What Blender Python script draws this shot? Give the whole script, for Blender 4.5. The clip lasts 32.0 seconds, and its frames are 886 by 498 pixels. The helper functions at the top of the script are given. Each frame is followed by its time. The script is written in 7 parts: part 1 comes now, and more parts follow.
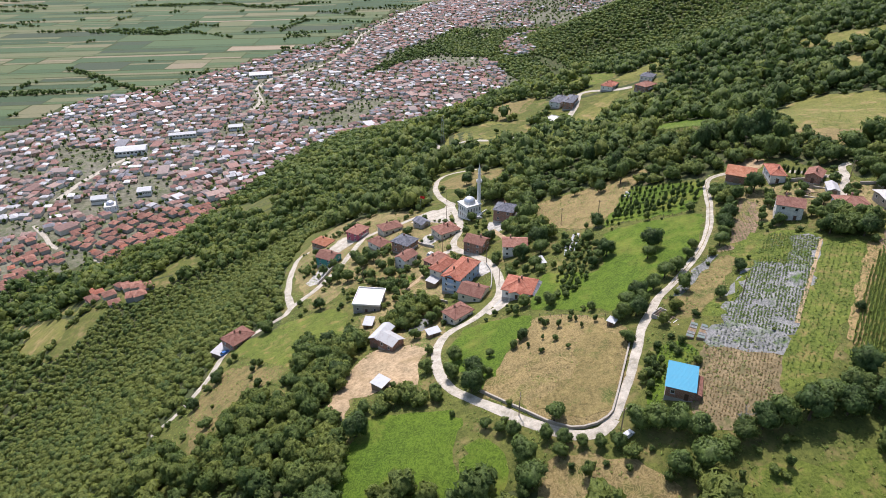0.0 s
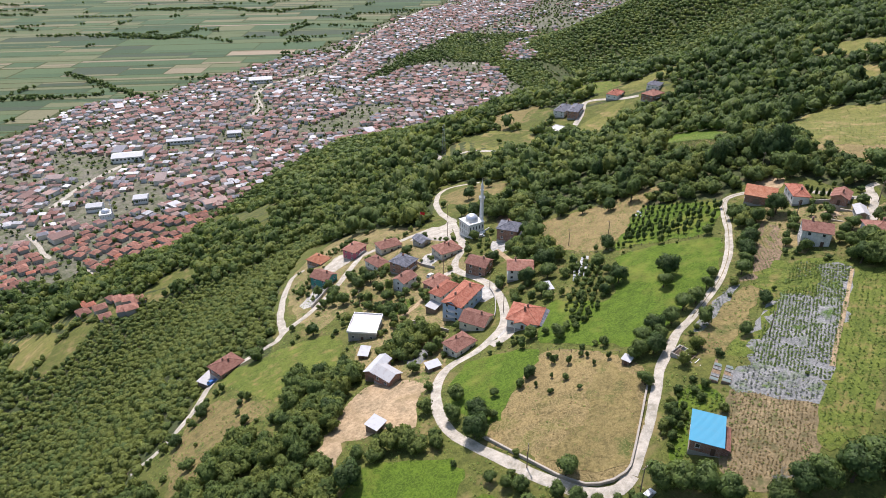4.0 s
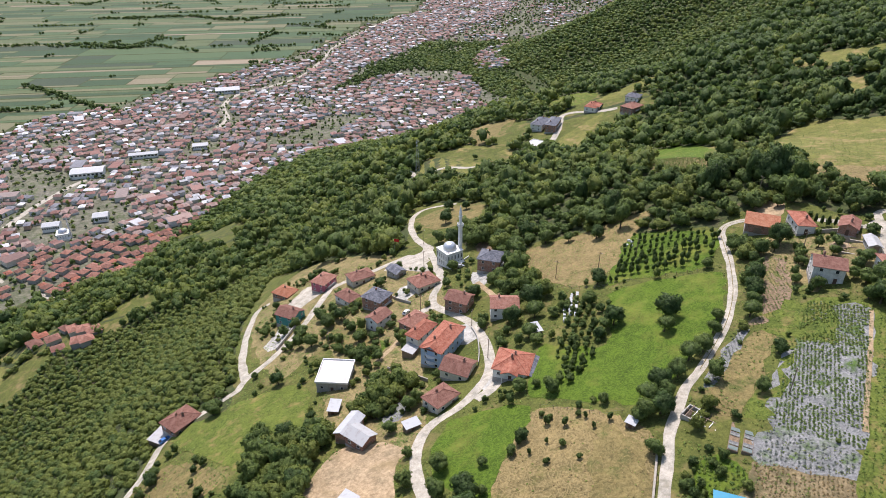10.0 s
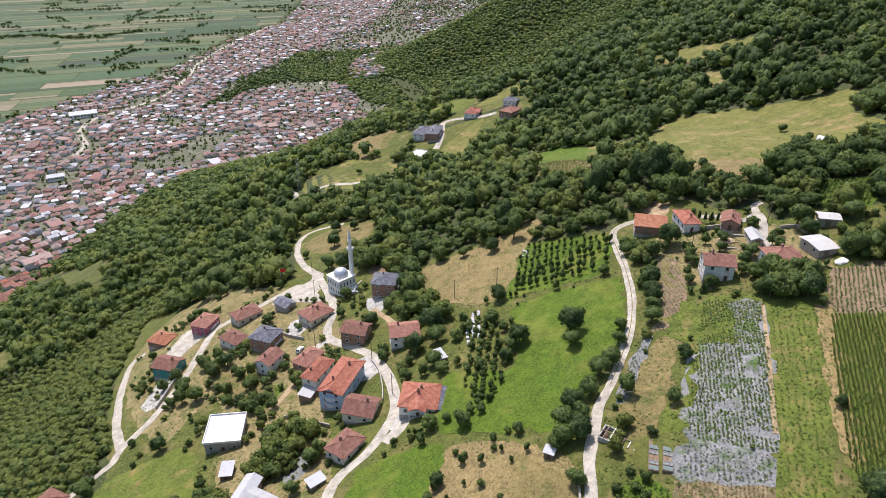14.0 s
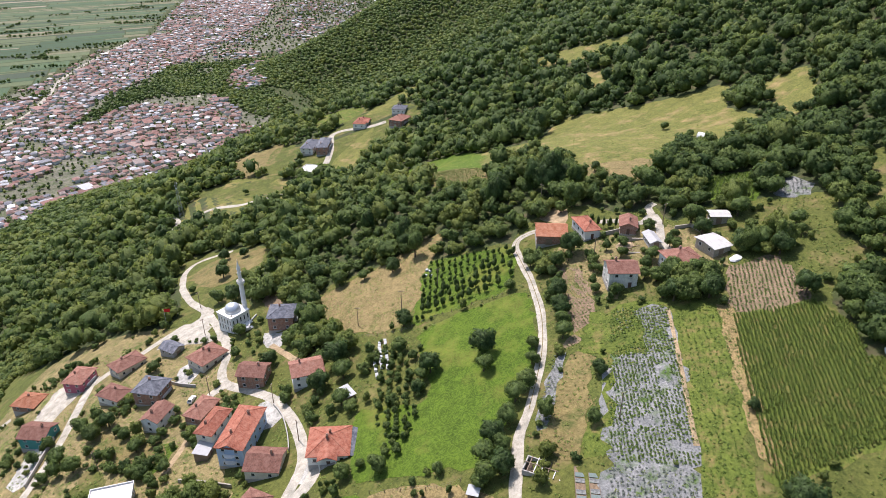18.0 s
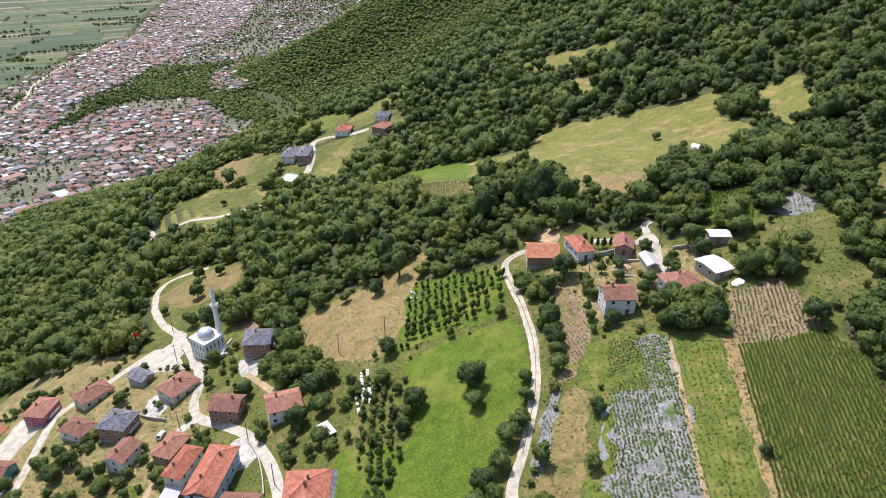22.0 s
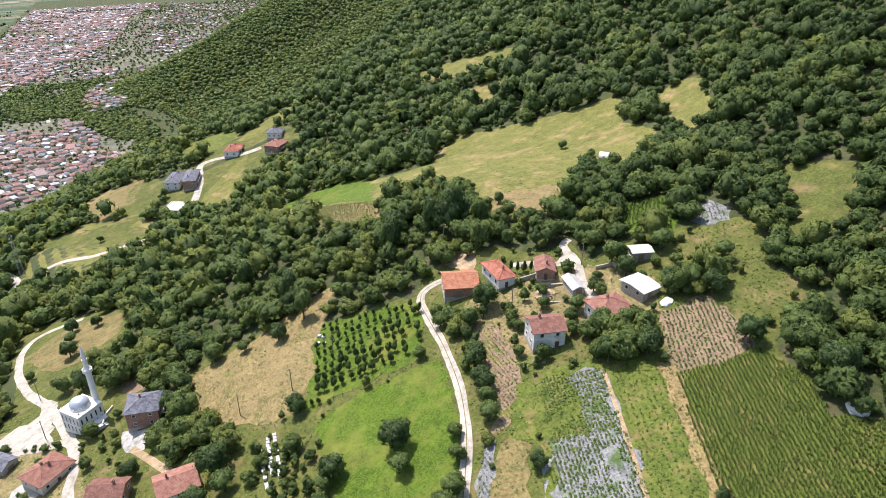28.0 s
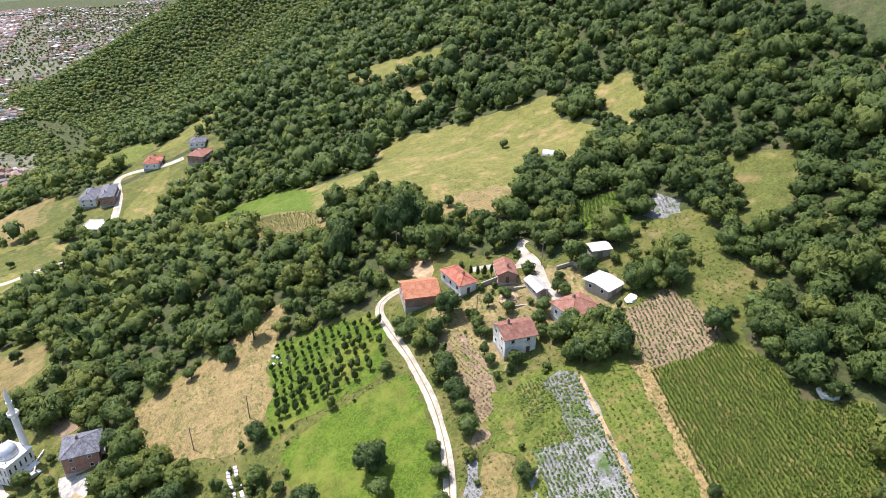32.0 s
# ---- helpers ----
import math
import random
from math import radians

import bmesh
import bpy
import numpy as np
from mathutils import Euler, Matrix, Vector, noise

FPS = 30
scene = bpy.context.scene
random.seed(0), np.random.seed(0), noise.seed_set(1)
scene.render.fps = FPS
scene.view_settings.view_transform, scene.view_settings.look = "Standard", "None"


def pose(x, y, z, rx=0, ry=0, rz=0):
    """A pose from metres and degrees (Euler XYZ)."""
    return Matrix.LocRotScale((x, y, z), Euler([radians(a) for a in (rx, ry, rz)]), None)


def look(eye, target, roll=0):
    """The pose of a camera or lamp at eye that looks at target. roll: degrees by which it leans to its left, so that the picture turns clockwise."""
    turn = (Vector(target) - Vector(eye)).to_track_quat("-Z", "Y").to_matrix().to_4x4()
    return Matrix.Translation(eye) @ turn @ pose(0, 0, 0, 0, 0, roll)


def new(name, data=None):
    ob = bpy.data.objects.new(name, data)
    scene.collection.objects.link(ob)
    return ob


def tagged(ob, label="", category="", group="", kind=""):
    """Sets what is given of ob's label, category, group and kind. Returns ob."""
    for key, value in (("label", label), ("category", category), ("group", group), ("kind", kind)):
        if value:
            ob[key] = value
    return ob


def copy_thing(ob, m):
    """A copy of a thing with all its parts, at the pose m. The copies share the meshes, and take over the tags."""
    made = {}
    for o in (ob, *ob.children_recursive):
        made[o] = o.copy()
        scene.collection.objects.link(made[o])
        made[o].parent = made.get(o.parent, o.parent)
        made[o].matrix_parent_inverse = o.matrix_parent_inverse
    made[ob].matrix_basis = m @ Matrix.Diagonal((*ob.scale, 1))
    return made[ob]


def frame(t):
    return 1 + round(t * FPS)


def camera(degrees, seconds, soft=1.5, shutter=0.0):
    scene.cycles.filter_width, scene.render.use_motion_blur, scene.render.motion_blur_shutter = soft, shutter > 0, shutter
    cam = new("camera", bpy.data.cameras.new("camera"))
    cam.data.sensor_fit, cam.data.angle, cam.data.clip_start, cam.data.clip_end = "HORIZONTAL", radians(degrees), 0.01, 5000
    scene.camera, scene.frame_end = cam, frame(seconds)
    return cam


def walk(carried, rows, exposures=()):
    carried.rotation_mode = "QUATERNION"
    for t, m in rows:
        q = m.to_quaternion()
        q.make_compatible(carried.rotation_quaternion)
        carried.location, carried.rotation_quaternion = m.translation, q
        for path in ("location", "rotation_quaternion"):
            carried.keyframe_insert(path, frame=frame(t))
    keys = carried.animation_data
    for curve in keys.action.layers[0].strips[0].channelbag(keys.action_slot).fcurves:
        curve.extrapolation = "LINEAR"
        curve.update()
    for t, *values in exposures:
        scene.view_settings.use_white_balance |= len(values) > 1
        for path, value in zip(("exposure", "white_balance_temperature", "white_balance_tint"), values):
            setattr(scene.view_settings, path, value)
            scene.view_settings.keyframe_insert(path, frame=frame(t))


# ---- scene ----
from mathutils.geometry import delaunay_2d_cdt

FOV = 68.404
cam = camera(FOV, 32.0, soft=0.7)


def cam_pose(x, y, z, yaw, pitch, roll):
    """Eye, heading (to the left of +y), pitch (up) and roll in degrees."""
    return pose(x, y, z, 0, 0, yaw) @ pose(0, 0, 0, 90 + pitch, 0, 0) @ pose(0, 0, 0, 0, 0, roll)


walk(cam, [
    (0, cam_pose(0.00, -0.00, 0.00, 0.001, -29.322, -0.388)),
    (1, cam_pose(0.04, 4.47, -0.09, 0.022, -29.293, -0.400)),
    (2, cam_pose(0.04, 8.89, -0.27, 0.036, -29.226, -0.369)),
    (3, cam_pose(0.02, 13.38, -0.57, 0.060, -29.116, -0.330)),
    (3.5, cam_pose(0.09, 15.52, -0.71, 0.084, -29.059, -0.315)),
    (5.5, cam_pose(0.13, 24.20, -1.09, 0.139, -28.886, -0.241)),
    (6, cam_pose(-0.03, 26.37, -1.30, 0.112, -28.826, -0.141)),
    (7, cam_pose(-0.45, 30.63, -1.75, 0.082, -28.737, -0.051)),
    (8, cam_pose(-0.67, 34.86, -1.94, 0.047, -28.674, 0.000)),
    (9, cam_pose(-0.63, 39.14, -1.83, -0.451, -28.592, -0.003)),
    (10, cam_pose(-0.68, 43.16, -1.88, -2.492, -28.479, -0.017)),
    (11, cam_pose(-0.45, 47.06, -1.94, -4.631, -28.351, -0.040)),
    (12, cam_pose(-0.11, 50.85, -2.05, -7.155, -28.214, -0.103)),
    (13, cam_pose(0.51, 54.55, -2.23, -9.855, -28.087, -0.164)),
    (14, cam_pose(1.11, 58.06, -2.35, -13.212, -27.951, -0.225)),
    (14.5, cam_pose(1.41, 59.73, -2.35, -14.861, -27.910, -0.249)),
    (16.5, cam_pose(3.49, 66.13, -2.49, -19.978, -27.689, -0.301)),
    (17, cam_pose(4.03, 67.67, -2.28, -20.961, -27.687, -0.312)),
    (18, cam_pose(5.03, 70.82, -1.81, -23.130, -27.687, -0.276)),
    (19, cam_pose(6.56, 74.13, -1.62, -23.687, -27.673, -0.244)),
    (20, cam_pose(8.09, 77.48, -1.58, -23.855, -27.651, -0.180)),
    (21, cam_pose(9.41, 80.84, -1.53, -24.204, -27.605, -0.097)),
    (22, cam_pose(10.77, 84.23, -1.37, -24.588, -27.607, -0.005)),
    (23, cam_pose(12.29, 87.62, -1.26, -24.962, -27.602, 0.085)),
    (24, cam_pose(13.79, 90.97, -1.22, -25.289, -27.583, 0.137)),
    (24.5, cam_pose(14.68, 92.40, -1.30, -25.375, -27.570, 0.220)),
    (26.5, cam_pose(18.30, 99.03, -2.44, -26.173, -27.305, 0.293)),
    (27, cam_pose(18.92, 100.61, -2.50, -29.440, -27.209, 0.158)),
    (28, cam_pose(19.89, 103.70, -2.81, -33.797, -27.108, 0.062)),
    (29, cam_pose(20.02, 106.48, -3.13, -35.752, -27.106, 0.068)),
    (30, cam_pose(19.24, 109.32, -3.52, -37.622, -27.107, 0.131)),
    (31, cam_pose(17.87, 112.09, -3.80, -39.520, -27.054, 0.115)),
    (32, cam_pose(16.38, 115.03, -3.99, -41.091, -27.065, 0.190)),
], exposures=[(0.0, 0.37), (12.0, 0.33), (17.0, 0.42), (20.0, 0.5), (24.0, 0.54), (30.0, 0.79), (32.0, 0.83)])

# ---- sky and sun ----
SUN_AZ, SUN_EL = 12.0, 62.0     # degrees: heading of the sun to the left of +y, and its height
world = bpy.data.worlds.new("sky")
scene.world = world
world.use_nodes = True
wn = world.node_tree.nodes
sky = wn.new("ShaderNodeTexSky")
sky.sky_type, sky.sun_disc = "NISHITA", False
sky.sun_elevation, sky.sun_rotation = radians(SUN_EL), radians(-SUN_AZ)
sky.air_density, sky.dust_density = 1.0, 2.0
wn["Background"].inputs["Strength"].default_value = 0.15
world.node_tree.links.new(sky.outputs[0], wn["Background"].inputs["Color"])
sun = new("sun", bpy.data.lights.new("sun", "SUN"))
sun.data.energy, sun.data.angle, sun.data.color = 4.2, radians(0.53), (1.0, 0.915, 0.935)
sx, sy, sz = -math.sin(radians(SUN_AZ)) * math.cos(radians(SUN_EL)), math.cos(radians(SUN_AZ)) * math.cos(radians(SUN_EL)), math.sin(radians(SUN_EL))
sun.matrix_world = look((sx * 900, sy * 900, sz * 900), (0, 0, 0))


# ---- materials ----
def material(name, rough=0.8, metal=0.0):
    m = bpy.data.materials.new(name)
    m.use_nodes = True
    b = m.node_tree.nodes["Principled BSDF"]
    b.inputs["Roughness"].default_value, b.inputs["Metallic"].default_value = rough, metal
    b.inputs["Specular IOR Level"].default_value = 0.25
    return m, m.node_tree.nodes, m.node_tree.links, b


def noise_tex(n, l, co, scale, detail=4.0, rough=0.6):
    t = n.new("ShaderNodeTexNoise")
    t.inputs["Scale"].default_value, t.inputs["Detail"].default_value, t.inputs["Roughness"].default_value = scale, detail, rough
    l.new(co, t.inputs["Vector"])
    return t.outputs["Fac"]


def ramp(n, l, fac, *stops):
    r = n.new("ShaderNodeValToRGB")
    e = r.color_ramp.elements
    while len(e) < len(stops):
        e.new(0.5)
    for k, (p, c) in zip(e, stops):
        k.position, k.color = p, (*c, 1)
    l.new(fac, r.inputs["Fac"])
    return r.outputs["Color"]


def mix(n, l, fac, a, b, mode="MIX"):
    x = n.new("ShaderNodeMix")
    x.data_type, x.blend_type = "RGBA", mode
    for sock, v in ((x.inputs["Factor"], fac), (x.inputs["A"], a), (x.inputs["B"], b)):
        if isinstance(v, bpy.types.NodeSocket):
            l.new(v, sock)
        elif isinstance(v, tuple):
            sock.default_value = (*v, 1)
        else:
            sock.default_value = v
    return x.outputs["Result"]


def bump(n, l, b, height, strength, dist=0.1):
    k = n.new("ShaderNodeBump")
    k.inputs["Strength"].default_value, k.inputs["Distance"].default_value = strength, dist
    l.new(height, k.inputs["Height"])
    l.new(k.outputs[0], b.inputs["Normal"])


def coords(n, which="Object"):
    return n.new("ShaderNodeTexCoord").outputs[which]


def earth(name, dark, light, patch=None, grain=1.2, broad=0.05, rough=0.95, spread=0.5, relief=0.8, bite=0.5, lodged=0.0):
    """Ground cover: two tones mixed by grain and by broad patches, with an optional third tone in stains."""
    m, n, l, b = material(name, rough)
    co = coords(n)
    fine = noise_tex(n, l, co, grain, 6.0, 0.8)
    wide = noise_tex(n, l, co, broad, 4.0, 0.6)
    c1 = ramp(n, l, fine, (0.36, tuple(c * bite for c in dark)), (0.64, tuple(c * (1.5 - bite * 0.5) for c in light)))
    c2 = ramp(n, l, wide, (0.5 - spread / 3, dark), (0.5 + spread / 3, light))
    c = mix(n, l, 0.42, c1, c2)
    if patch:
        spots = ramp(n, l, noise_tex(n, l, co, broad * 2.6, 5.0, 0.65), (0.52, (0, 0, 0)), (0.68, (1, 1, 1)))
        c = mix(n, l, spots, c, patch)
    mid = noise_tex(n, l, co, grain * 0.22, 5.0, 0.7)
    c = mix(n, l, 1.0, c, ramp(n, l, mid, (0.35, (0.74, 0.76, 0.74)), (0.65, (1.24, 1.22, 1.2))), "MULTIPLY")
    if lodged:
        # long grass laid flat in pale wavy strips
        w = n.new("ShaderNodeTexWave")
        w.inputs["Scale"].default_value, w.inputs["Distortion"].default_value, w.inputs["Detail"].default_value, w.inputs["Detail Scale"].default_value = 0.16, 30.0, 5.0, 1.6
        l.new(co, w.inputs["Vector"])
        strip = ramp(n, l, w.outputs["Fac"], (0.5, (0, 0, 0)), (1.0, (lodged, lodged, lodged)))
        c = mix(n, l, strip, c, tuple(k * 1.3 + 0.008 for k in light))
    l.new(c, b.inputs["Base Color"])
    bump(n, l, b, fine, relief, 0.3)
    return m


def paint(name, col, rough=0.7, metal=0.0, dirt=0.35, scale=0.8, dirt_col=None):
    """A painted or plastered face with dirt in broad stains and a fine grain."""
    m, n, l, b = material(name, rough, metal)
    co = coords(n)
    d = tuple(c * 0.55 for c in col) if dirt_col is None else dirt_col
    stain = ramp(n, l, noise_tex(n, l, co, scale, 6.0, 0.7), (0.42, (0, 0, 0)), (0.75, (dirt, dirt, dirt)))
    grain = ramp(n, l, noise_tex(n, l, co, 14.0, 2.0), (0.3, tuple(c * 0.88 for c in col)), (0.7, col))
    l.new(mix(n, l, stain, grain, d), b.inputs["Base Color"])
    return m


def tiles(name, col, worn, course=0.34):
    """Clay tiles in courses, with the odd faded one."""
    m, n, l, b = material(name, 0.8)
    co = coords(n, "UV")
    br = n.new("ShaderNodeTexBrick")
    br.inputs["Scale"].default_value = 1.0
    br.inputs["Brick Width"].default_value, br.inputs["Row Height"].default_value = 0.26, course
    br.inputs["Mortar Size"].default_value = 0.03
    br.inputs["Color1"].default_value, br.inputs["Color2"].default_value = (*col, 1), (*tuple(c * 0.72 for c in col), 1)
    br.inputs["Mortar"].default_value = (*tuple(c * 0.4 for c in col), 1)
    l.new(co, br.inputs["Vector"])
    ob = coords(n)
    fade = ramp(n, l, noise_tex(n, l, ob, 0.7, 7.0, 0.8), (0.42, (0, 0, 0)), (0.66, (0.85, 0.85, 0.85)))
    info = n.new("ShaderNodeObjectInfo")
    shift = ramp(n, l, info.outputs["Random"], (0.0, (0.85, 0.82, 0.8)), (1.0, (1.1, 1.08, 1.05)))
    c = mix(n, l, fade, br.outputs["Color"], worn)
    l.new(mix(n, l, 1.0, c, shift, "MULTIPLY"), b.inputs["Base Color"])
    bump(n, l, b, br.outputs["Fac"], 0.6, 0.04)
    return m


def brickwork(name, col):
    m, n, l, b = material(name, 0.9)
    br = n.new("ShaderNodeTexBrick")
    br.inputs["Scale"].default_value = 1.0
    br.inputs["Brick Width"].default_value, br.inputs["Row Height"].default_value = 0.4, 0.22
    br.inputs["Mortar Size"].default_value = 0.02
    br.inputs["Color1"].default_value, br.inputs["Color2"].default_value = (*col, 1), (*tuple(c * 0.7 for c in col), 1)
    br.inputs["Mortar"].default_value = (0.35, 0.33, 0.3, 1)
    l.new(coords(n, "UV"), br.inputs["Vector"])
    stain = ramp(n, l, noise_tex(n, l, coords(n), 0.6, 5.0), (0.45, (1, 1, 1)), (0.8, (0.6, 0.58, 0.56)))
    l.new(mix(n, l, 1.0, br.outputs["Color"], stain, "MULTIPLY"), b.inputs["Base Color"])
    bump(n, l, b, br.outputs["Fac"], 0.5, 0.02)
    return m


def sheet_metal(name, col, rust=(0.16, 0.09, 0.05), amount=0.3):
    m, n, l, b = material(name, 0.6, 0.0)
    co = coords(n, "UV")
    wave = n.new("ShaderNodeTexWave")
    wave.inputs["Scale"].default_value = 1.6
    l.new(co, wave.inputs["Vector"])
    stain = ramp(n, l, noise_tex(n, l, coords(n), 0.7, 6.0, 0.7), (0.5, (0, 0, 0)), (0.75, (amount, amount, amount)))
    l.new(mix(n, l, stain, col, rust), b.inputs["Base Color"])
    bump(n, l, b, wave.outputs["Fac"], 0.5, 0.05)
    return m


def foliage(name, dark, light, warm, through_share=0.45):
    """Leaves: a tint for each tree and a lighter or darker tone for each clump."""
    m, n, l, b = material(name, 0.55)
    at = n.new("ShaderNodeAttribute")
    at.attribute_name = "tint"
    geo = n.new("ShaderNodeNewGeometry")
    each = ramp(n, l, geo.outputs["Random Per Island"], (0.0, dark), (1.0, light))
    whole = ramp(n, l, at.outputs["Fac"], (0.0, dark), (0.55, light), (1.0, warm))
    c = mix(n, l, 0.5, each, whole)
    leaf = noise_tex(n, l, coords(n), 2.6, 4.0, 0.75)
    c = mix(n, l, 1.0, c, ramp(n, l, leaf, (0.34, (0.42, 0.46, 0.42)), (0.66, (1.55, 1.5, 1.4))), "MULTIPLY")
    l.new(c, b.inputs["Base Color"])
    bump(n, l, b, leaf, 0.9, 0.5)
    tr = n.new("ShaderNodeBsdfTranslucent")
    l.new(c, tr.inputs["Color"])
    ms = n.new("ShaderNodeMixShader")
    ms.inputs["Fac"].default_value = through_share
    l.new(b.outputs[0], ms.inputs[1])
    l.new(tr.outputs[0], ms.inputs[2])
    l.new(ms.outputs[0], n["Material Output"].inputs["Surface"])
    return m


def island_mix(name, stops, rough=0.85):
    """Pieces of one mesh that each take one colour of a list."""
    m, n, l, b = material(name, rough)
    geo = n.new("ShaderNodeNewGeometry")
    r = n.new("ShaderNodeValToRGB")
    r.color_ramp.interpolation = "CONSTANT"
    e = r.color_ramp.elements
    while len(e) < len(stops):
        e.new(0.5)
    for k, (p, c) in zip(e, stops):
        k.position, k.color = p, (*c, 1)
    l.new(geo.outputs["Random Per Island"], r.inputs["Fac"])
    grain = ramp(n, l, noise_tex(n, l, coords(n), 0.35, 5.0, 0.7), (0.3, (0.75, 0.75, 0.75)), (0.7, (1.15, 1.15, 1.15)))
    l.new(mix(n, l, 1.0, r.outputs["Color"], grain, "MULTIPLY"), b.inputs["Base Color"])
    return m


M = {
    "grass": earth("grass", (0.048, 0.074, 0.013), (0.12, 0.126, 0.03), (0.185, 0.145, 0.062), 1.1, 0.04, lodged=0.2),
    "lush": earth("lush_grass", (0.036, 0.082, 0.006), (0.09, 0.138, 0.012), (0.14, 0.15, 0.028), 1.3, 0.025, lodged=0.45),
    "village": earth("village_ground", (0.11, 0.105, 0.034), (0.29, 0.225, 0.11), (0.075, 0.11, 0.022), 1.2, 0.07, lodged=0.2),
    "meadow": earth("meadow", (0.085, 0.105, 0.02), (0.172, 0.165, 0.045), (0.27, 0.195, 0.09), 1.0, 0.03, lodged=0.35),
    "dry": earth("dry_grass", (0.125, 0.1, 0.036), (0.215, 0.17, 0.07), (0.08, 0.094, 0.025), 1.1, 0.06, lodged=0.3),
    "hay": earth("hay", (0.135, 0.105, 0.042), (0.255, 0.195, 0.088), (0.105, 0.105, 0.03), 1.2, 0.05, lodged=0.45),
    "straw_bank": earth("straw_bank", (0.15, 0.12, 0.045), (0.3, 0.215, 0.1), (0.09, 0.115, 0.022), 1.4, 0.16, lodged=0.5),
    "soil_pale": earth("pale_soil", (0.3, 0.215, 0.125), (0.41, 0.31, 0.195), (0.24, 0.18, 0.1), 0.8, 0.05),
    "town_earth": earth("town_ground", (0.07, 0.085, 0.035), (0.2, 0.185, 0.15), (0.055, 0.085, 0.022), 0.25, 0.03),
    "stubble": earth("stubble", (0.15, 0.115, 0.06), (0.25, 0.195, 0.11), (0.1, 0.1, 0.042), 1.4, 0.08),
    "weedy": earth("weedy_grass", (0.052, 0.088, 0.012), (0.125, 0.15, 0.026), (0.2, 0.155, 0.058), 1.2, 0.09, lodged=0.35),
    "forest_floor": earth("forest_floor", (0.03, 0.048, 0.014), (0.07, 0.085, 0.03), (0.1, 0.082, 0.045), 0.9, 0.06),
    "soil": earth("tilled_soil", (0.18, 0.125, 0.08), (0.27, 0.195, 0.13), (0.21, 0.165, 0.095), 1.6, 0.08),
    "gravel": earth("gravel", (0.33, 0.3, 0.25), (0.46, 0.425, 0.365), (0.27, 0.245, 0.19), 1.6, 0.12, relief=0.3, bite=0.85),
    "film": earth("silver_mulch", (0.13, 0.135, 0.13), (0.27, 0.27, 0.27), (0.075, 0.125, 0.03), 1.7, 0.09),
    "concrete_yard": earth("concrete_yard", (0.35, 0.34, 0.31), (0.47, 0.455, 0.425), (0.28, 0.27, 0.245), 0.8, 0.2),
    "white": paint("white_plaster", (0.78, 0.77, 0.74), dirt=0.3),
    "terrace": paint("white_terrace", (0.66, 0.65, 0.63), dirt=0.8, scale=0.22, dirt_col=(0.36, 0.3, 0.27)),
    "cream": paint("cream_plaster", (0.66, 0.6, 0.5), dirt=0.4),
    "blue": paint("pale_blue_plaster", (0.42, 0.52, 0.66), dirt=0.25),
    "teal": paint("teal_plaster", (0.07, 0.26, 0.24), dirt=0.35),
    "pink": paint("magenta_plaster", (0.42, 0.12, 0.17), dirt=0.35),
    "plaster_old": paint("stained_plaster", (0.7, 0.68, 0.63), dirt=0.85, scale=0.5, dirt_col=(0.2, 0.2, 0.21)),
    "concrete": paint("concrete", (0.4, 0.38, 0.35), dirt=0.5),
    "brick": brickwork("hollow_brick", (0.36, 0.17, 0.11)),
    "tile_red": tiles("tile_red", (0.36, 0.115, 0.072), (0.42, 0.2, 0.14)),
    "tile_orange": tiles("tile_orange", (0.43, 0.16, 0.085), (0.46, 0.24, 0.15)),
    "tile_pink": tiles("tile_pink", (0.33, 0.145, 0.105), (0.38, 0.22, 0.17)),
    "tile_brown": tiles("tile_brown", (0.23, 0.105, 0.078), (0.29, 0.16, 0.125)),
    "slate": tiles("slate", (0.11, 0.12, 0.15), (0.25, 0.26, 0.3)),
    "metal": sheet_metal("pale_sheet_metal", (0.44, 0.45, 0.46), amount=0.35),
    "metal_old": sheet_metal("grey_sheet_metal", (0.4, 0.4, 0.4), amount=0.4),
    "metal_white": sheet_metal("white_sheet_metal", (0.5, 0.49, 0.47), (0.3, 0.26, 0.21), 0.7),
    "blue_sheet": sheet_metal("blue_sheet_metal", (0.06, 0.27, 0.4), amount=0.12),
    "glass_roof": paint("cloudy_glass", (0.17, 0.21, 0.2), 0.3, dirt=0.6, scale=1.2, dirt_col=(0.1, 0.13, 0.07)),
    "wood": paint("weathered_wood", (0.24, 0.18, 0.13), 0.85, dirt=0.6),
    "stone": paint("field_stone", (0.4, 0.36, 0.3), 0.9, dirt=0.8, scale=1.5),
    "bark": paint("bark", (0.1, 0.075, 0.055), 0.95, dirt=0.6),
    "dome": paint("dome_sheet", (0.62, 0.64, 0.68), 0.35, 0.6, 0.25),
    "frame": paint("window_frame", (0.7, 0.7, 0.68), 0.5, dirt=0.15),
    "dark_door": paint("dark_door", (0.12, 0.07, 0.05), 0.6),
    "leaf": foliage("leaves", (0.055, 0.1, 0.032), (0.17, 0.235, 0.068), (0.31, 0.335, 0.08)),
    "leaf_dark": foliage("dark_leaves", (0.042, 0.082, 0.03), (0.12, 0.178, 0.055), (0.2, 0.24, 0.07)),
    "crop": foliage("crop_leaves", (0.075, 0.135, 0.024), (0.16, 0.235, 0.045), (0.26, 0.28, 0.07), 0.2),
    "straw": foliage("straw", (0.19, 0.14, 0.06), (0.3, 0.225, 0.105), (0.37, 0.28, 0.14), 0.15),
    "silver": foliage("silver_leaves", (0.12, 0.15, 0.12), (0.22, 0.245, 0.23), (0.28, 0.28, 0.29), 0.15),
}
glass_m, gn, gl, gb = material("window_glass", 0.08)
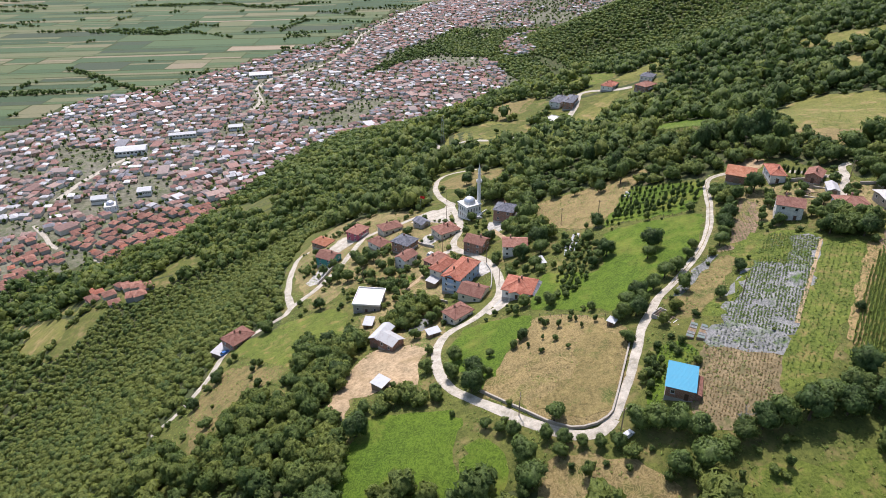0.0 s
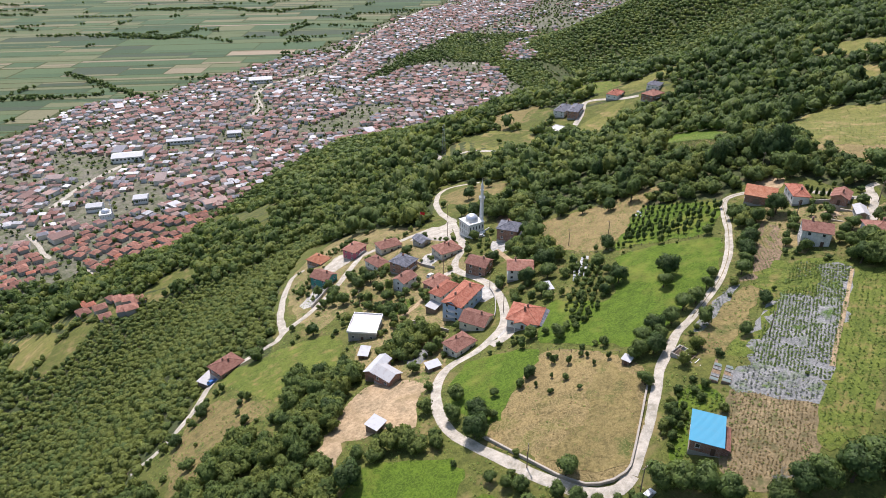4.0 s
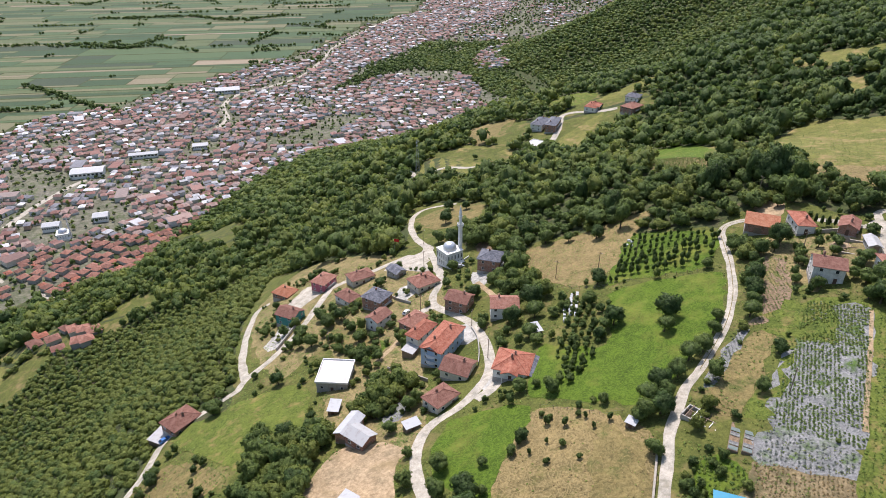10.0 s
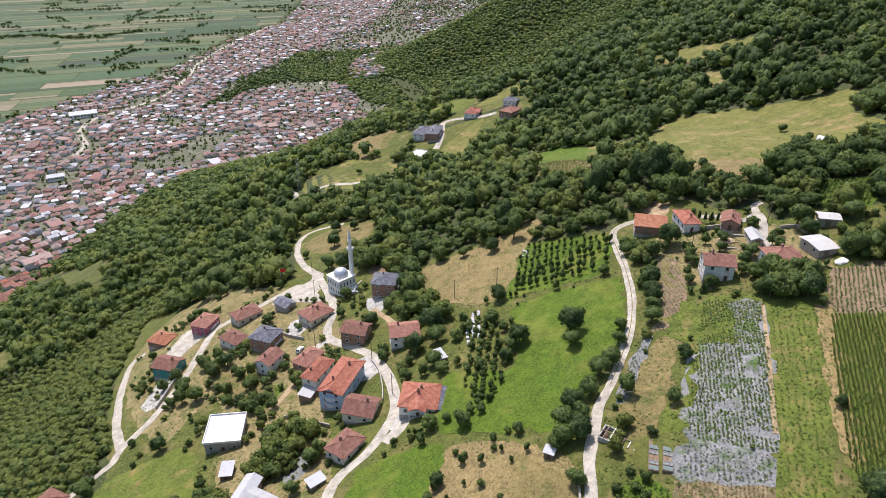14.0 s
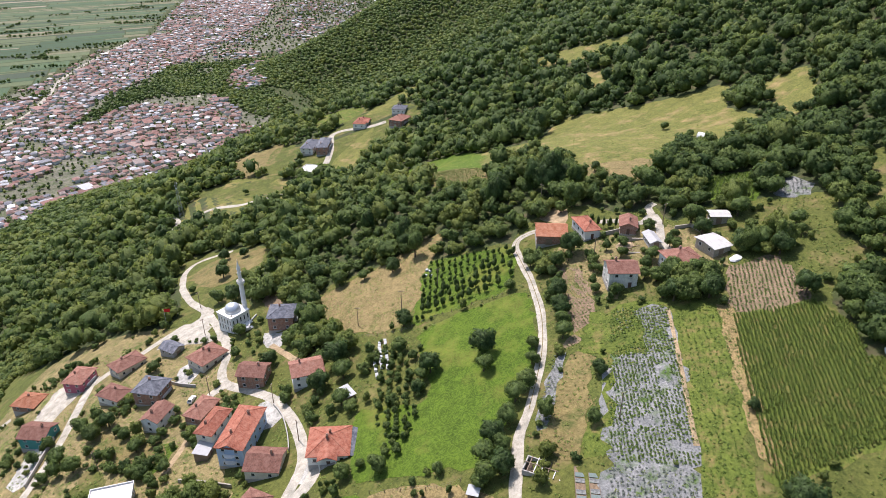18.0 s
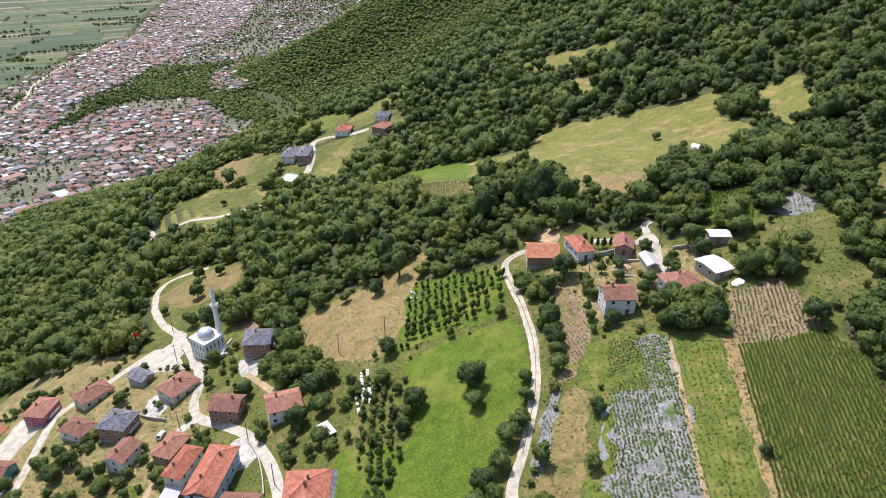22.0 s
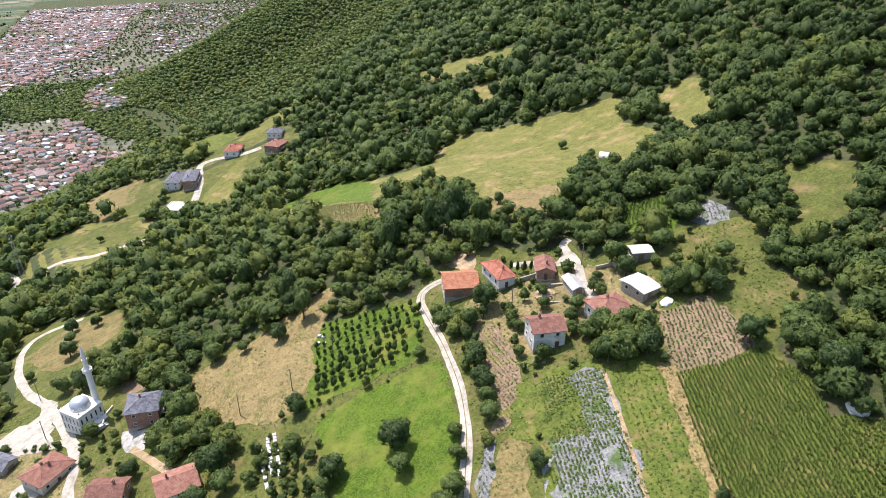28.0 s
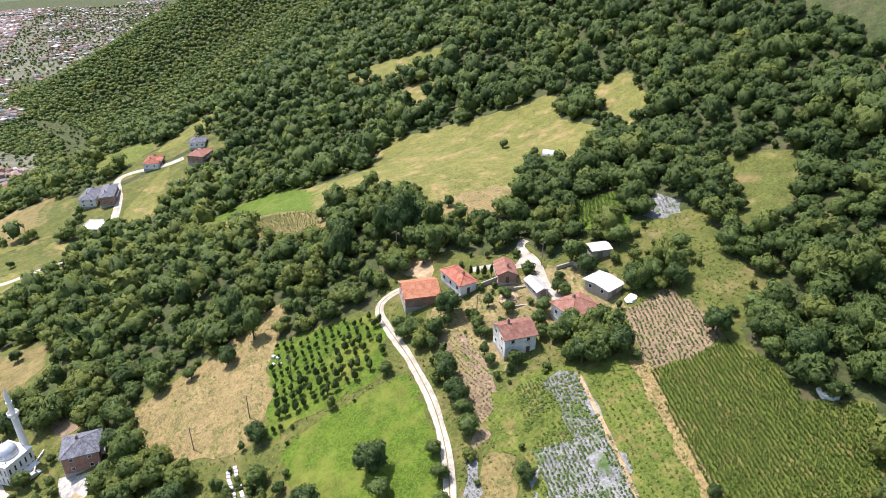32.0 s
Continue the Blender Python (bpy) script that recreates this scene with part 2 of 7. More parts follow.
gb.inputs["Base Color"].default_value = (0.03, 0.035, 0.04, 1)
gb.inputs["Specular IOR Level"].default_value = 0.6
M["glass"] = glass_m

# ---- the lie of the land ----
PLAIN = -378.0
FOOT_Y = [-600, 100, 540, 628, 694, 770, 903, 996, 1076, 1150, 1250, 1390, 1513, 2054, 2500, 5000]
FOOT_X = [-520, -480, -447, -422, -372, -359, -323, -277, -217, -110, 60, 180, 300, 600, 900, 2400]
CREST_X, CREST_Y = [-320, -200, -100, 0, 100, 220, 420, 800], [1150, 1100, 900, 780, 680, 630, 720, 900]      # where the near spur falls away behind
FAR_Y = [600, 700, 800, 1000, 1200, 1316, 1390, 1456, 1560, 1650, 1800, 1900, 2000, 2050, 2290, 2528, 2967, 3200, 5000]      # foot of the mountain beyond
FAR_X = [700, 560, 470, 330, 220, 200, 205, 228, 215, 150, 130, 180, 300, 400, 560, 700, 850, 1050, 2000]
SPUR = np.array([    # how far the spur stands above the even slope, every 80 m from x = -320 and y = 40
    [17.0, 41.7, 60.6, 64.8, 49.4, 38.6, 41.3, 55.2, 70.9, 85.0],
    [3.1, 31.6, 60.8, 94.0, 86.5, 74.6, 43.7, 49.8, 60.6, 74.7],
    [-5.4, 23.9, 56.0, 92.4, 61.4, 70.2, 45.7, 33.9, 44.5, 64.5],
    [-3.4, 17.4, 44.7, 82.4, 58.1, 53.6, 61.9, 14.8, 21.7, 49.5],
    [10.8, 14.7, 30.1, 66.2, 60.5, 44.2, 40.1, 1.6, -0.6, 23.3],
    [33.2, 21.7, 13.4, 38.4, 45.9, 18.5, -3.3, -7.4, -4.9, 2.7],
    [38.7, 26.9, 14.0, 25.8, 36.4, 12.4, -5.3, -8.2, -8.8, -11.0],
    [17.8, 18.0, 24.8, 29.1, 31.7, 20.4, 7.1, -3.7, -12.6, -22.0],
    [-6.8, 12.0, 30.6, 35.6, 32.8, 27.0, 16.7, 1.8, -14.9, -32.1],
])


def foot(y):
    """Where the slope meets the plain."""
    return sum(np.interp(np.asarray(y, float) + k, FOOT_Y, FOOT_X) for k in (-60, -30, 0, 30, 60)) / 5


def spline(u):
    u = np.abs(u)
    return np.where(u < 1, 2 / 3 - u * u + u**3 / 2, np.where(u < 2, (2 - u) ** 3 / 6, 0))


def land(x, y):
    """The ground's height."""
    x, y = np.asarray(x, float), np.asarray(y, float)
    d = np.maximum(x - foot(y), 0)
    u = np.clip((y - np.interp(x, CREST_X, CREST_Y)) / 420, 0, 1)
    near = np.minimum(0.42 * (np.sqrt(d * d + 3600) - 60), 700) * (1 - u * u * (3 - 2 * u))
    e = np.maximum(x - np.interp(y, FAR_Y, FAR_X), 0)
    beyond = 0.5 * (np.sqrt(e * e + 19600) - 140)
    z = PLAIN + (near + beyond + np.sqrt((near - beyond) ** 2 + 400)) / 2 - 10
    by = [spline((y - 40) / 80 - j) for j in range(9)]
    bx = [spline((x + 320) / 80 - i) for i in range(10)]
    return z + sum(by[j] * sum(bx[i] * SPUR[j, i] for i in range(10)) for j in range(9))


def high(x, y):
    return float(land(x, y))

# outlines of open land and lines of roads, in metres
ROAD_main = [(22.8, 395.6), (6.3, 400.4), (-1.9, 392.1), (-4.3, 369.9), (-2.1, 348.4), (3.6, 329.5), (6.8, 313.2), (8.8, 298.3), (7.9, 286.3), (5.2, 276.7), (5.8, 267.6), (15.4, 252.4), (19.7, 242.4), (22.3, 229.0), (22.6, 217.2), (20.3, 206.6), (15.3, 198.7), (9.2, 192.8), (3.0, 188.9), (-1.2, 182.2), (-2.7, 171.2), (-1.2, 159.9), (2.4, 150.7), (8.1, 144.2), (14.9, 137.0), (21.9, 130.1), (29.2, 124.2), (35.4, 121.4), (40.1, 121.4), (43.4, 124.5)]
ROAD_track = [(43.4, 124.5), (46.9, 130.8), (50.5, 137.3), (54.8, 147.0), (59.2, 157.8), (63.4, 164.8), (68.2, 172.6), (74.4, 178.7), (81.3, 186.9), (88.1, 195.6), (93.4, 204.0), (98.4, 213.9), (104.0, 229.0), (108.1, 243.7), (110.5, 251.6), (114.1, 256.0), (118.1, 256.3), (121.5, 255.2)]
ROAD_lower = [(-110.9, 180.4), (-101.4, 186.3), (-94.9, 203.0), (-93.6, 219.9), (-85.4, 226.3), (-71.2, 234.8), (-69.6, 236.2), (-68.1, 242.3), (-59.1, 255.6), (-51.2, 275.4), (-46.0, 297.0), (-41.3, 314.3), (-42.5, 309.2), (-36.4, 312.5), (-26.2, 315.3), (-17.1, 319.5), (-5.1, 324.5)]
ROAD_lower_branch = [(-68.1, 242.3), (-73.4, 258.2), (-77.8, 279.2), (-80.7, 302.2), (-81.0, 318.1), (-75.5, 321.0)]
ROAD_drive = [(15.9, 195.3), (20.8, 198.4), (24.4, 203.5)]
ROAD_inner = [(5.8, 267.6), (-1.1, 264.4), (-5.0, 256.3)]
ROAD_far = [(-11.5, 546.2), (-2.9, 511.0), (-9.4, 496.9)]
ROAD_far_a = [(70.1, 487.3), (54.3, 491.6), (38.1, 494.1), (22.4, 506.4), (11.9, 507.2)]
ROAD_far_b = [(98.1, 510.6), (108.0, 532.1), (116.4, 553.9), (123.9, 578.5), (133.9, 579.9), (146.3, 571.1), (154.4, 565.6), (165.5, 563.0)]
ROAD_farm_lane = [(144.2, 212.2), (147.8, 220.1), (152.6, 227.4), (154.9, 234.1), (149.1, 231.9), (144.3, 238.1), (139.2, 242.9)]
ROAD_farm_up = [(154.9, 234.1), (157.1, 238.9), (160.5, 239.8)]
AREA_plaza = [(-16.8, 314.5), (-11.5, 320.1), (-7.9, 325.8), (0.3, 325.0), (3.3, 334.3), (7.0, 328.1), (5.4, 316.1), (2.9, 308.1), (9.4, 299.0), (10.7, 291.8), (8.1, 287.8), (5.8, 301.1), (-0.1, 303.5), (-8.6, 308.7)]
AREA_yard = [(-64.8, 296.7), (-61.2, 312.7), (-55.9, 321.4), (-44.4, 314.3), (-47.2, 305.7), (-53.7, 297.5), (-58.4, 288.7)]
AREA_yard_pink = [(-10.7, 283.5), (-9.4, 291.9), (-2.1, 290.9), (-1.5, 285.0), (-7.6, 277.9)]
AREA_yard_dark = [(21.1, 283.7), (23.4, 288.6), (31.9, 281.1), (30.4, 275.8), (26.3, 274.6), (21.9, 279.3)]
AREA_yard_farm = [(126.0, 262.7), (130.4, 265.6), (136.9, 260.1), (134.0, 253.4), (130.7, 252.2), (127.4, 256.8)]
AREA_yard_orange = [(17.7, 200.1), (22.3, 207.6), (26.8, 205.9), (29.2, 199.9), (26.7, 199.3), (23.0, 200.0), (20.8, 197.1)]
AREA_yard_blue = [(12.5, 244.9), (20.6, 244.2), (19.8, 233.8), (12.7, 231.7)]
AREA_green_lower = [(-27.9, 132.2), (-22.9, 144.5), (-4.3, 142.3), (4.1, 136.7), (2.9, 124.9), (1.8, 111.3), (-30.3, 118.5)]
AREA_green_small = [(6.0, 126.0), (9.7, 127.9), (15.6, 121.5), (14.2, 108.6), (4.3, 110.8)]
AREA_soil_lot = [(-36.7, 151.7), (-32.8, 172.8), (-22.9, 186.5), (-6.2, 180.4), (-8.5, 171.8), (-8.6, 158.1), (-18.1, 158.8), (-23.5, 156.6), (-28.6, 158.3), (-31.2, 148.0)]
AREA_dry_plot = [(30.9, 180.8), (42.2, 176.1), (52.3, 165.0), (55.1, 154.3), (45.6, 131.0), (42.2, 125.2), (36.0, 123.9), (29.6, 126.6), (21.1, 135.1), (10.5, 146.9), (17.4, 157.7), (23.1, 167.8)]
AREA_green_bend = [(2.7, 178.7), (8.6, 187.7), (22.0, 188.2), (30.5, 181.9), (23.0, 168.2), (17.5, 158.0), (10.2, 147.8), (8.2, 156.1), (2.4, 161.5), (1.7, 170.0)]
AREA_stubble = [(72.4, 144.6), (89.1, 135.4), (78.7, 117.7), (62.2, 118.2)]
AREA_lavender = [(99.7, 181.5), (114.8, 172.9), (106.1, 159.3), (99.4, 149.4), (95.1, 142.0), (80.4, 153.9)]
AREA_lavender_low = [(79.9, 152.5), (94.1, 141.3), (89.3, 135.9), (72.8, 145.2)]
AREA_cabbage = [(113.5, 199.1), (126.0, 190.3), (114.9, 173.3), (99.9, 181.8)]
AREA_yellow_strip = [(126.2, 188.6), (136.0, 183.4), (126.2, 164.8), (110.4, 142.6), (110.2, 146.1), (96.7, 127.8), (84.3, 123.2), (89.5, 135.5), (95.1, 142.0), (100.2, 150.5), (113.2, 169.3)]
AREA_corn = [(136.4, 177.0), (145.4, 173.3), (156.9, 169.1), (155.1, 155.3), (149.1, 147.1), (156.5, 136.2), (138.2, 127.9), (104.1, 131.1), (107.6, 137.5), (111.0, 142.2), (124.0, 161.7)]
AREA_brown_rows = [(152.5, 195.3), (164.5, 192.0), (164.8, 186.9), (162.1, 179.5), (156.6, 170.1), (142.3, 175.1), (137.9, 178.5), (145.5, 188.7)]
AREA_brown_strip = [(111.3, 227.6), (117.9, 224.7), (111.9, 205.6), (98.3, 191.3), (93.8, 192.5), (101.8, 202.7)]
AREA_dry_strip = [(90.1, 187.6), (96.2, 189.2), (97.2, 184.9), (82.8, 166.3), (89.1, 172.2), (74.7, 158.8), (71.5, 168.0), (81.9, 179.1)]
AREA_lavender_strip = [(90.2, 192.1), (92.4, 191.0), (77.6, 173.5), (72.5, 170.7), (76.8, 177.5)]
AREA_hay = [(47.3, 293.4), (62.4, 293.4), (96.6, 293.1), (95.8, 284.1), (80.9, 267.6), (74.2, 255.1), (63.3, 245.7), (54.0, 251.4), (42.9, 271.9)]
AREA_green_field = [(66.9, 234.0), (93.2, 228.6), (99.8, 224.1), (91.7, 205.8), (81.1, 190.0), (71.2, 182.7), (60.8, 170.9), (47.7, 176.2), (35.9, 185.2), (30.4, 191.4), (39.5, 215.2), (56.7, 204.0)]
AREA_orchard = [(84.9, 273.6), (101.6, 262.0), (109.5, 253.1), (105.6, 241.9), (94.9, 231.9), (74.3, 239.8), (66.9, 240.7)]
AREA_top_meadow = [(121.8, 434.3), (158.6, 450.6), (174.4, 414.9), (199.6, 387.7), (233.6, 413.3), (255.0, 387.3), (278.8, 354.9), (289.7, 338.5), (268.0, 316.4), (255.1, 284.0), (232.4, 271.6), (221.1, 270.9), (215.4, 285.0), (192.5, 274.5), (173.1, 256.3), (163.8, 262.4), (152.2, 273.4), (171.7, 315.0), (167.7, 337.5), (146.4, 337.4), (127.2, 358.8)]
AREA_upper_meadow = [(283.6, 316.9), (303.1, 304.8), (275.9, 273.5), (253.6, 266.8), (275.8, 299.3)]
AREA_side_meadow = [(231.7, 215.0), (241.3, 205.1), (238.3, 192.2), (216.1, 183.2), (206.8, 182.3), (201.3, 188.3)]
AREA_corn_upper = [(190.9, 243.5), (203.7, 234.9), (186.4, 220.5), (176.2, 232.8)]
AREA_lavender_upper = [(203.1, 226.0), (207.5, 219.9), (200.3, 210.3), (192.6, 216.9)]
AREA_vineyard = [(141.1, 409.0), (143.6, 342.8), (129.5, 314.7), (120.3, 348.3)]
AREA_slope_meadow = [(265.5, 457.3), (285.7, 464.8), (299.5, 448.0), (282.6, 426.3)]
AREA_ridge_meadow = [(289.0, 540.8), (310.4, 525.4), (333.4, 486.1), (331.1, 464.3), (312.8, 472.6), (283.2, 515.4)]
AREA_mosque_hill = [(0.1, 377.2), (15.0, 391.3), (34.6, 383.6), (36.0, 368.4), (26.5, 353.8), (7.7, 353.0)]
AREA_far_green_a = [(70.6, 552.4), (95.4, 582.3), (96.8, 563.6), (77.8, 534.2), (62.8, 523.0), (45.6, 526.3)]
AREA_far_green_b = [(112.5, 528.3), (153.1, 560.9), (137.1, 528.1), (120.5, 506.6), (109.5, 505.7)]
AREA_far_dry = [(42.7, 590.4), (74.8, 609.0), (88.6, 600.0), (65.2, 557.1), (48.3, 551.5)]
AREA_far_clear = [(21.0, 555.7), (39.9, 560.1), (71.7, 523.8), (84.5, 498.5), (65.0, 481.2), (39.6, 469.7), (19.8, 465.6), (-2.9, 511.0), (2.0, 537.3)]
AREA_far_house_clear = [(85.6, 528.1), (100.9, 585.5), (125.5, 585.7), (150.4, 605.6), (171.9, 609.7), (195.1, 572.9), (188.1, 538.9), (164.5, 536.6), (140.8, 517.3), (119.0, 500.5), (96.8, 496.5)]
AREA_left_clear = [(-423.7, 520.5), (-370.0, 495.8), (-324.7, 452.8), (-331.5, 435.6), (-402.1, 495.3)]
AREA_left_clear_b = [(-363.1, 501.9), (-323.6, 490.2), (-302.6, 464.8), (-316.5, 460.0)]
AREA_foot_row = [(-324.2, 497.4), (-291.3, 489.2), (-252.4, 470.7), (-244.7, 444.9), (-274.1, 452.6), (-301.4, 465.8)]
AREA_foot_row_b = [(-428.0, 543.0), (-405.3, 545.7), (-383.7, 552.2), (-356.4, 511.4), (-380.0, 508.0), (-415.6, 527.6)]
AREA_garden_c = [(53.6, 130.9), (61.3, 148.5), (65.4, 149.0), (70.6, 141.7), (69.4, 138.0), (61.1, 139.0), (56.1, 125.6), (52.5, 125.6)]
AREA_foot_clear = [(-252.1, 480.7), (-237.7, 511.5), (-206.1, 497.9), (-213.6, 481.8), (-233.4, 459.6), (-258.0, 470.1)]
AREA_strip_clear = [(-303.8, 776.8), (-256.1, 757.6), (-162.5, 604.4), (-159.6, 543.6), (-216.7, 617.8)]
AREA_open = [(-109.1, 170.7), (-97.3, 194.3), (-97.6, 222.8), (-75.2, 222.8), (-70.9, 236.0), (-80.8, 271.8), (-87.1, 317.8), (-91.2, 388.1), (-64.1, 358.2), (-34.2, 342.4), (-12.3, 331.7), (-5.8, 349.3), (-6.4, 398.8), (6.5, 413.0), (36.5, 385.0), (32.4, 348.7), (21.9, 337.2), (22.6, 307.0), (24.9, 320.1), (38.8, 293.0), (39.7, 272.0), (48.3, 297.8), (63.7, 297.9), (80.1, 288.7), (98.9, 292.7), (86.5, 277.5), (102.9, 264.5), (111.3, 256.4), (114.2, 259.6), (121.9, 262.9), (136.8, 261.7), (149.4, 241.5), (159.2, 238.6), (156.5, 226.4), (171.5, 227.3), (175.8, 216.4), (186.5, 219.8), (204.0, 204.6), (187.3, 186.6), (180.9, 167.9), (160.4, 168.1), (155.9, 155.8), (149.8, 147.4), (157.2, 136.5), (138.2, 127.9), (100.6, 109.0), (93.0, 93.8), (-83.5, 135.8)]
AREA_thick_barn = [(-52.3, 171.1), (-55.7, 190.8), (-52.9, 204.2), (-39.2, 195.3), (-31.1, 199.7), (-26.7, 189.2), (-32.5, 177.3), (-34.0, 160.8), (-40.3, 154.3), (-49.0, 160.4)]
AREA_thick_low = [(-73.3, 162.5), (-66.0, 172.4), (-49.0, 160.4), (-38.1, 152.1), (-32.1, 143.7), (-27.8, 135.4), (-30.3, 118.5), (-112.0, 151.1), (-96.9, 162.4), (-83.8, 151.6), (-74.3, 156.1)]
AREA_thick_lot = [(-22.8, 151.6), (-15.0, 153.0), (0.7, 148.0), (2.3, 142.6), (-11.0, 144.3), (-22.3, 146.3)]
AREA_thick_village = [(-22.6, 205.8), (-12.5, 220.3), (-3.2, 220.3), (0.1, 212.0), (-12.3, 203.7), (-16.9, 190.0), (-20.3, 194.1)]
AREA_thick_house = [(24.9, 264.4), (30.4, 280.0), (40.8, 278.9), (48.9, 257.5), (48.7, 242.9), (39.5, 259.0), (30.8, 259.4)]
AREA_thick_farm = [(135.1, 197.7), (145.2, 199.8), (144.9, 193.1), (139.6, 186.0), (133.3, 187.0), (128.2, 189.7), (127.9, 193.1)]
AREA_thick_farm_b = [(134.6, 205.2), (139.1, 203.4), (128.8, 192.1), (127.6, 196.6)]
AREA_thick_barn_b = [(163.8, 204.9), (171.3, 200.6), (173.2, 192.7), (170.3, 188.1), (163.5, 192.9), (158.9, 198.7)]
AREA_thick_farm_c = [(110.4, 238.0), (115.4, 232.4), (112.7, 226.3), (107.6, 226.1), (108.0, 233.3)]
AREA_town_edge = [(-759.8, 1072.0), (-729.8, 1268.0), (-587.6, 1400.5), (-468.0, 1599.5), (-261.4, 1929.5), (-154.1, 2299.6), (-2.2, 2533.6)]
AREA_town_edge += [(90.0, 3100.0), (260.0, 3900.0)]
AREA_far_foot_wood = [(-150, 1660), (-124, 1646), (32, 1640), (80, 1700), (125, 1800), (101, 1935), (30, 1960), (-34, 1840)]
AREA_valley_village = [(225, 2030), (231, 2095), (345, 2095), (462, 2010), (450, 1935), (340, 2000)]
AREA_valley_row = [(400, 2330), (430, 2480), (520, 2560), (560, 2470), (500, 2350), (450, 2300)]
AREA_valley_high = [(640, 2500), (700, 2640), (790, 2680), (770, 2560), (720, 2480)]
AREA_valley_field = [(455, 2180), (540, 2330), (570, 2270), (500, 2150)]
AREA_valley_field_b = [(60, 1850), (95, 1930), (150, 1925), (120, 1840)]
AREA_terrace = [(-54.2, 283.0), (-60.0, 261.3), (-65.8, 263.8), (-64.8, 272.2), (-60.5, 284.1)]
ROAD_terrace_wall = [(-53.0, 281.7), (-59.1, 259.8)]
ROAD_garden_wall = [(-12.4, 227.1), (-5.1, 220.6), (1.6, 213.3)]
AREA_hive_rows = [(52.7, 243.3), (48.5, 223.9), (54.9, 241.7), (50.7, 226.2), (56.8, 241.4), (52.4, 225.0)]
AREA_upper_hives = [(81.6, 266.5), (83.4, 269.7), (83.9, 267.7), (82.8, 264.5)]
AREA_ruin = [(66.1, 164.9), (67.0, 165.3), (77.3, 154.0), (74.5, 151.2)]
ROAD_plot_wall = [(10.0, 147.1), (21.1, 134.7), (29.6, 126.3), (35.9, 123.6), (42.2, 125.2), (45.6, 131.0), (55.1, 154.3)]
ROAD_yard_wall = [(-13.3, 285.3), (-9.9, 280.2), (-4.3, 274.3)]
ROAD_lane_wall = [(18.5, 241.6), (19.9, 233.6), (19.6, 223.0), (18.6, 215.7)]
ROAD_dark_wall = [(31.0, 277.9), (34.1, 285.7), (37.4, 294.1)]
ROAD_bank_wall = [(18.5, 299.3), (20.1, 303.6), (22.7, 306.0)]
ROAD_farm_wall = [(133.6, 235.1), (137.6, 233.2), (140.2, 232.4), (145.0, 228.9)]
ROAD_lot_wall = [(-36.6, 150.9), (-31.1, 147.2)]
ROAD_garden_fence = [(32.7, 182.2), (39.0, 176.9), (46.2, 171.5), (51.3, 169.5)]
ROAD_hay_fence = [(42.2, 268.9), (53.5, 249.8), (62.9, 241.7), (73.6, 238.4), (93.9, 229.9)]
ROAD_barn_wall = [(154.3, 221.7), (159.1, 219.4), (159.1, 215.0)]
ROAD_path_dark = [(23.9, 278.5), (27.3, 268.4), (30.5, 258.6), (34.5, 249.9)]
ROAD_field_path = [(125.2, 189.4), (114.8, 172.9), (105.0, 158.1), (97.8, 146.9)]
ROAD_path_inner = [(-16.5, 234.0), (-9.6, 244.9), (-4.2, 257.8)]
AREA_mast = [(0.3, 519.8), (60.2, 1351.3)]
AREA_cars = [(-89.6, 311.4), (45.5, 118.3), (-93.2, 220.8), (-6.1, 266.8), (18.1, 297.4)]
AREA_flag = [(-12.6, 331.8)]
AREA_tent = [(226.5, 287.0)]
AREA_pile = [(153.9, 144.8), (156.1, 196.9), (137.2, 224.2)]
AREA_dead_tree = [(70.3, 115.6)]
AREA_warehouse = [(-497, 990), (-442, 1066), (-402, 1465), (-362, 1108), (-414, 834), (-465, 807)]
AREA_town_road_a = [(-531.7, 817.0), (-525.3, 885.2), (-504.5, 962.9), (-478.9, 999.4)]
AREA_town_road_b = [(-366.0, 1223.0), (-360.9, 1278.6), (-388.9, 1360.5), (-379.6, 1451.0), (-317.5, 1524.5), (-265.1, 1616.7), (-237.5, 1794.4), (-228.9, 1928.4), (-149.0, 2214.6), (-43.1, 2496.4)]
AREA_town_road_c = [(-521.2, 740.5), (-490.5, 709.6), (-461.7, 680.8), (-368.6, 626.9), (-308.2, 535.7)]
AREA_town_road_d = [(73.9, 1624.6), (82.2, 1717.2), (76.1, 1784.6), (98.5, 1840.9)]
AREA_hedge_a = [(-863.0, 1539.2), (-761.3, 1460.8), (-662.7, 1375.9), (-569.3, 1315.0)]
AREA_hedge_b = [(-912.5, 1331.2), (-846.1, 1337.9), (-793.2, 1349.1), (-719.5, 1368.6)]
AREA_hedge_c = [(-1008.8, 1970.6), (-926.0, 2009.5), (-802.3, 1947.5), (-751.1, 2091.4)]
AREA_hedge_d = [(-1089.9, 2452.6), (-914.5, 2469.9), (-778.1, 2489.2), (-616.5, 2409.3), (-453.4, 2501.0)]
AREA_hedge_e = [(-407.1, 1699.7), (-325.3, 1729.4), (-245.1, 1794.6)]
AREA_valley_green = [(150, 1640), (30, 1650), (-20, 1830), (20, 1960), (130, 2100), (220, 2300), (400, 2700), (520, 3100), (700, 3600), (1250, 3600), (1050, 3100), (800, 2700), (620, 2290), (420, 2040), (200, 1890), (150, 1780)]
AREA_bay_wood = [(150, 1240), (178, 1316), (192, 1390), (160, 1450), (128, 1560), (105, 1650), (150, 1780), (230, 1620), (250, 1450), (215, 1290)]
AREA_town_park = [(-642.3, 1023.2), (-535.3, 1013.3), (-506.9, 928.2), (-558.9, 902.7), (-591.3, 929.7)]
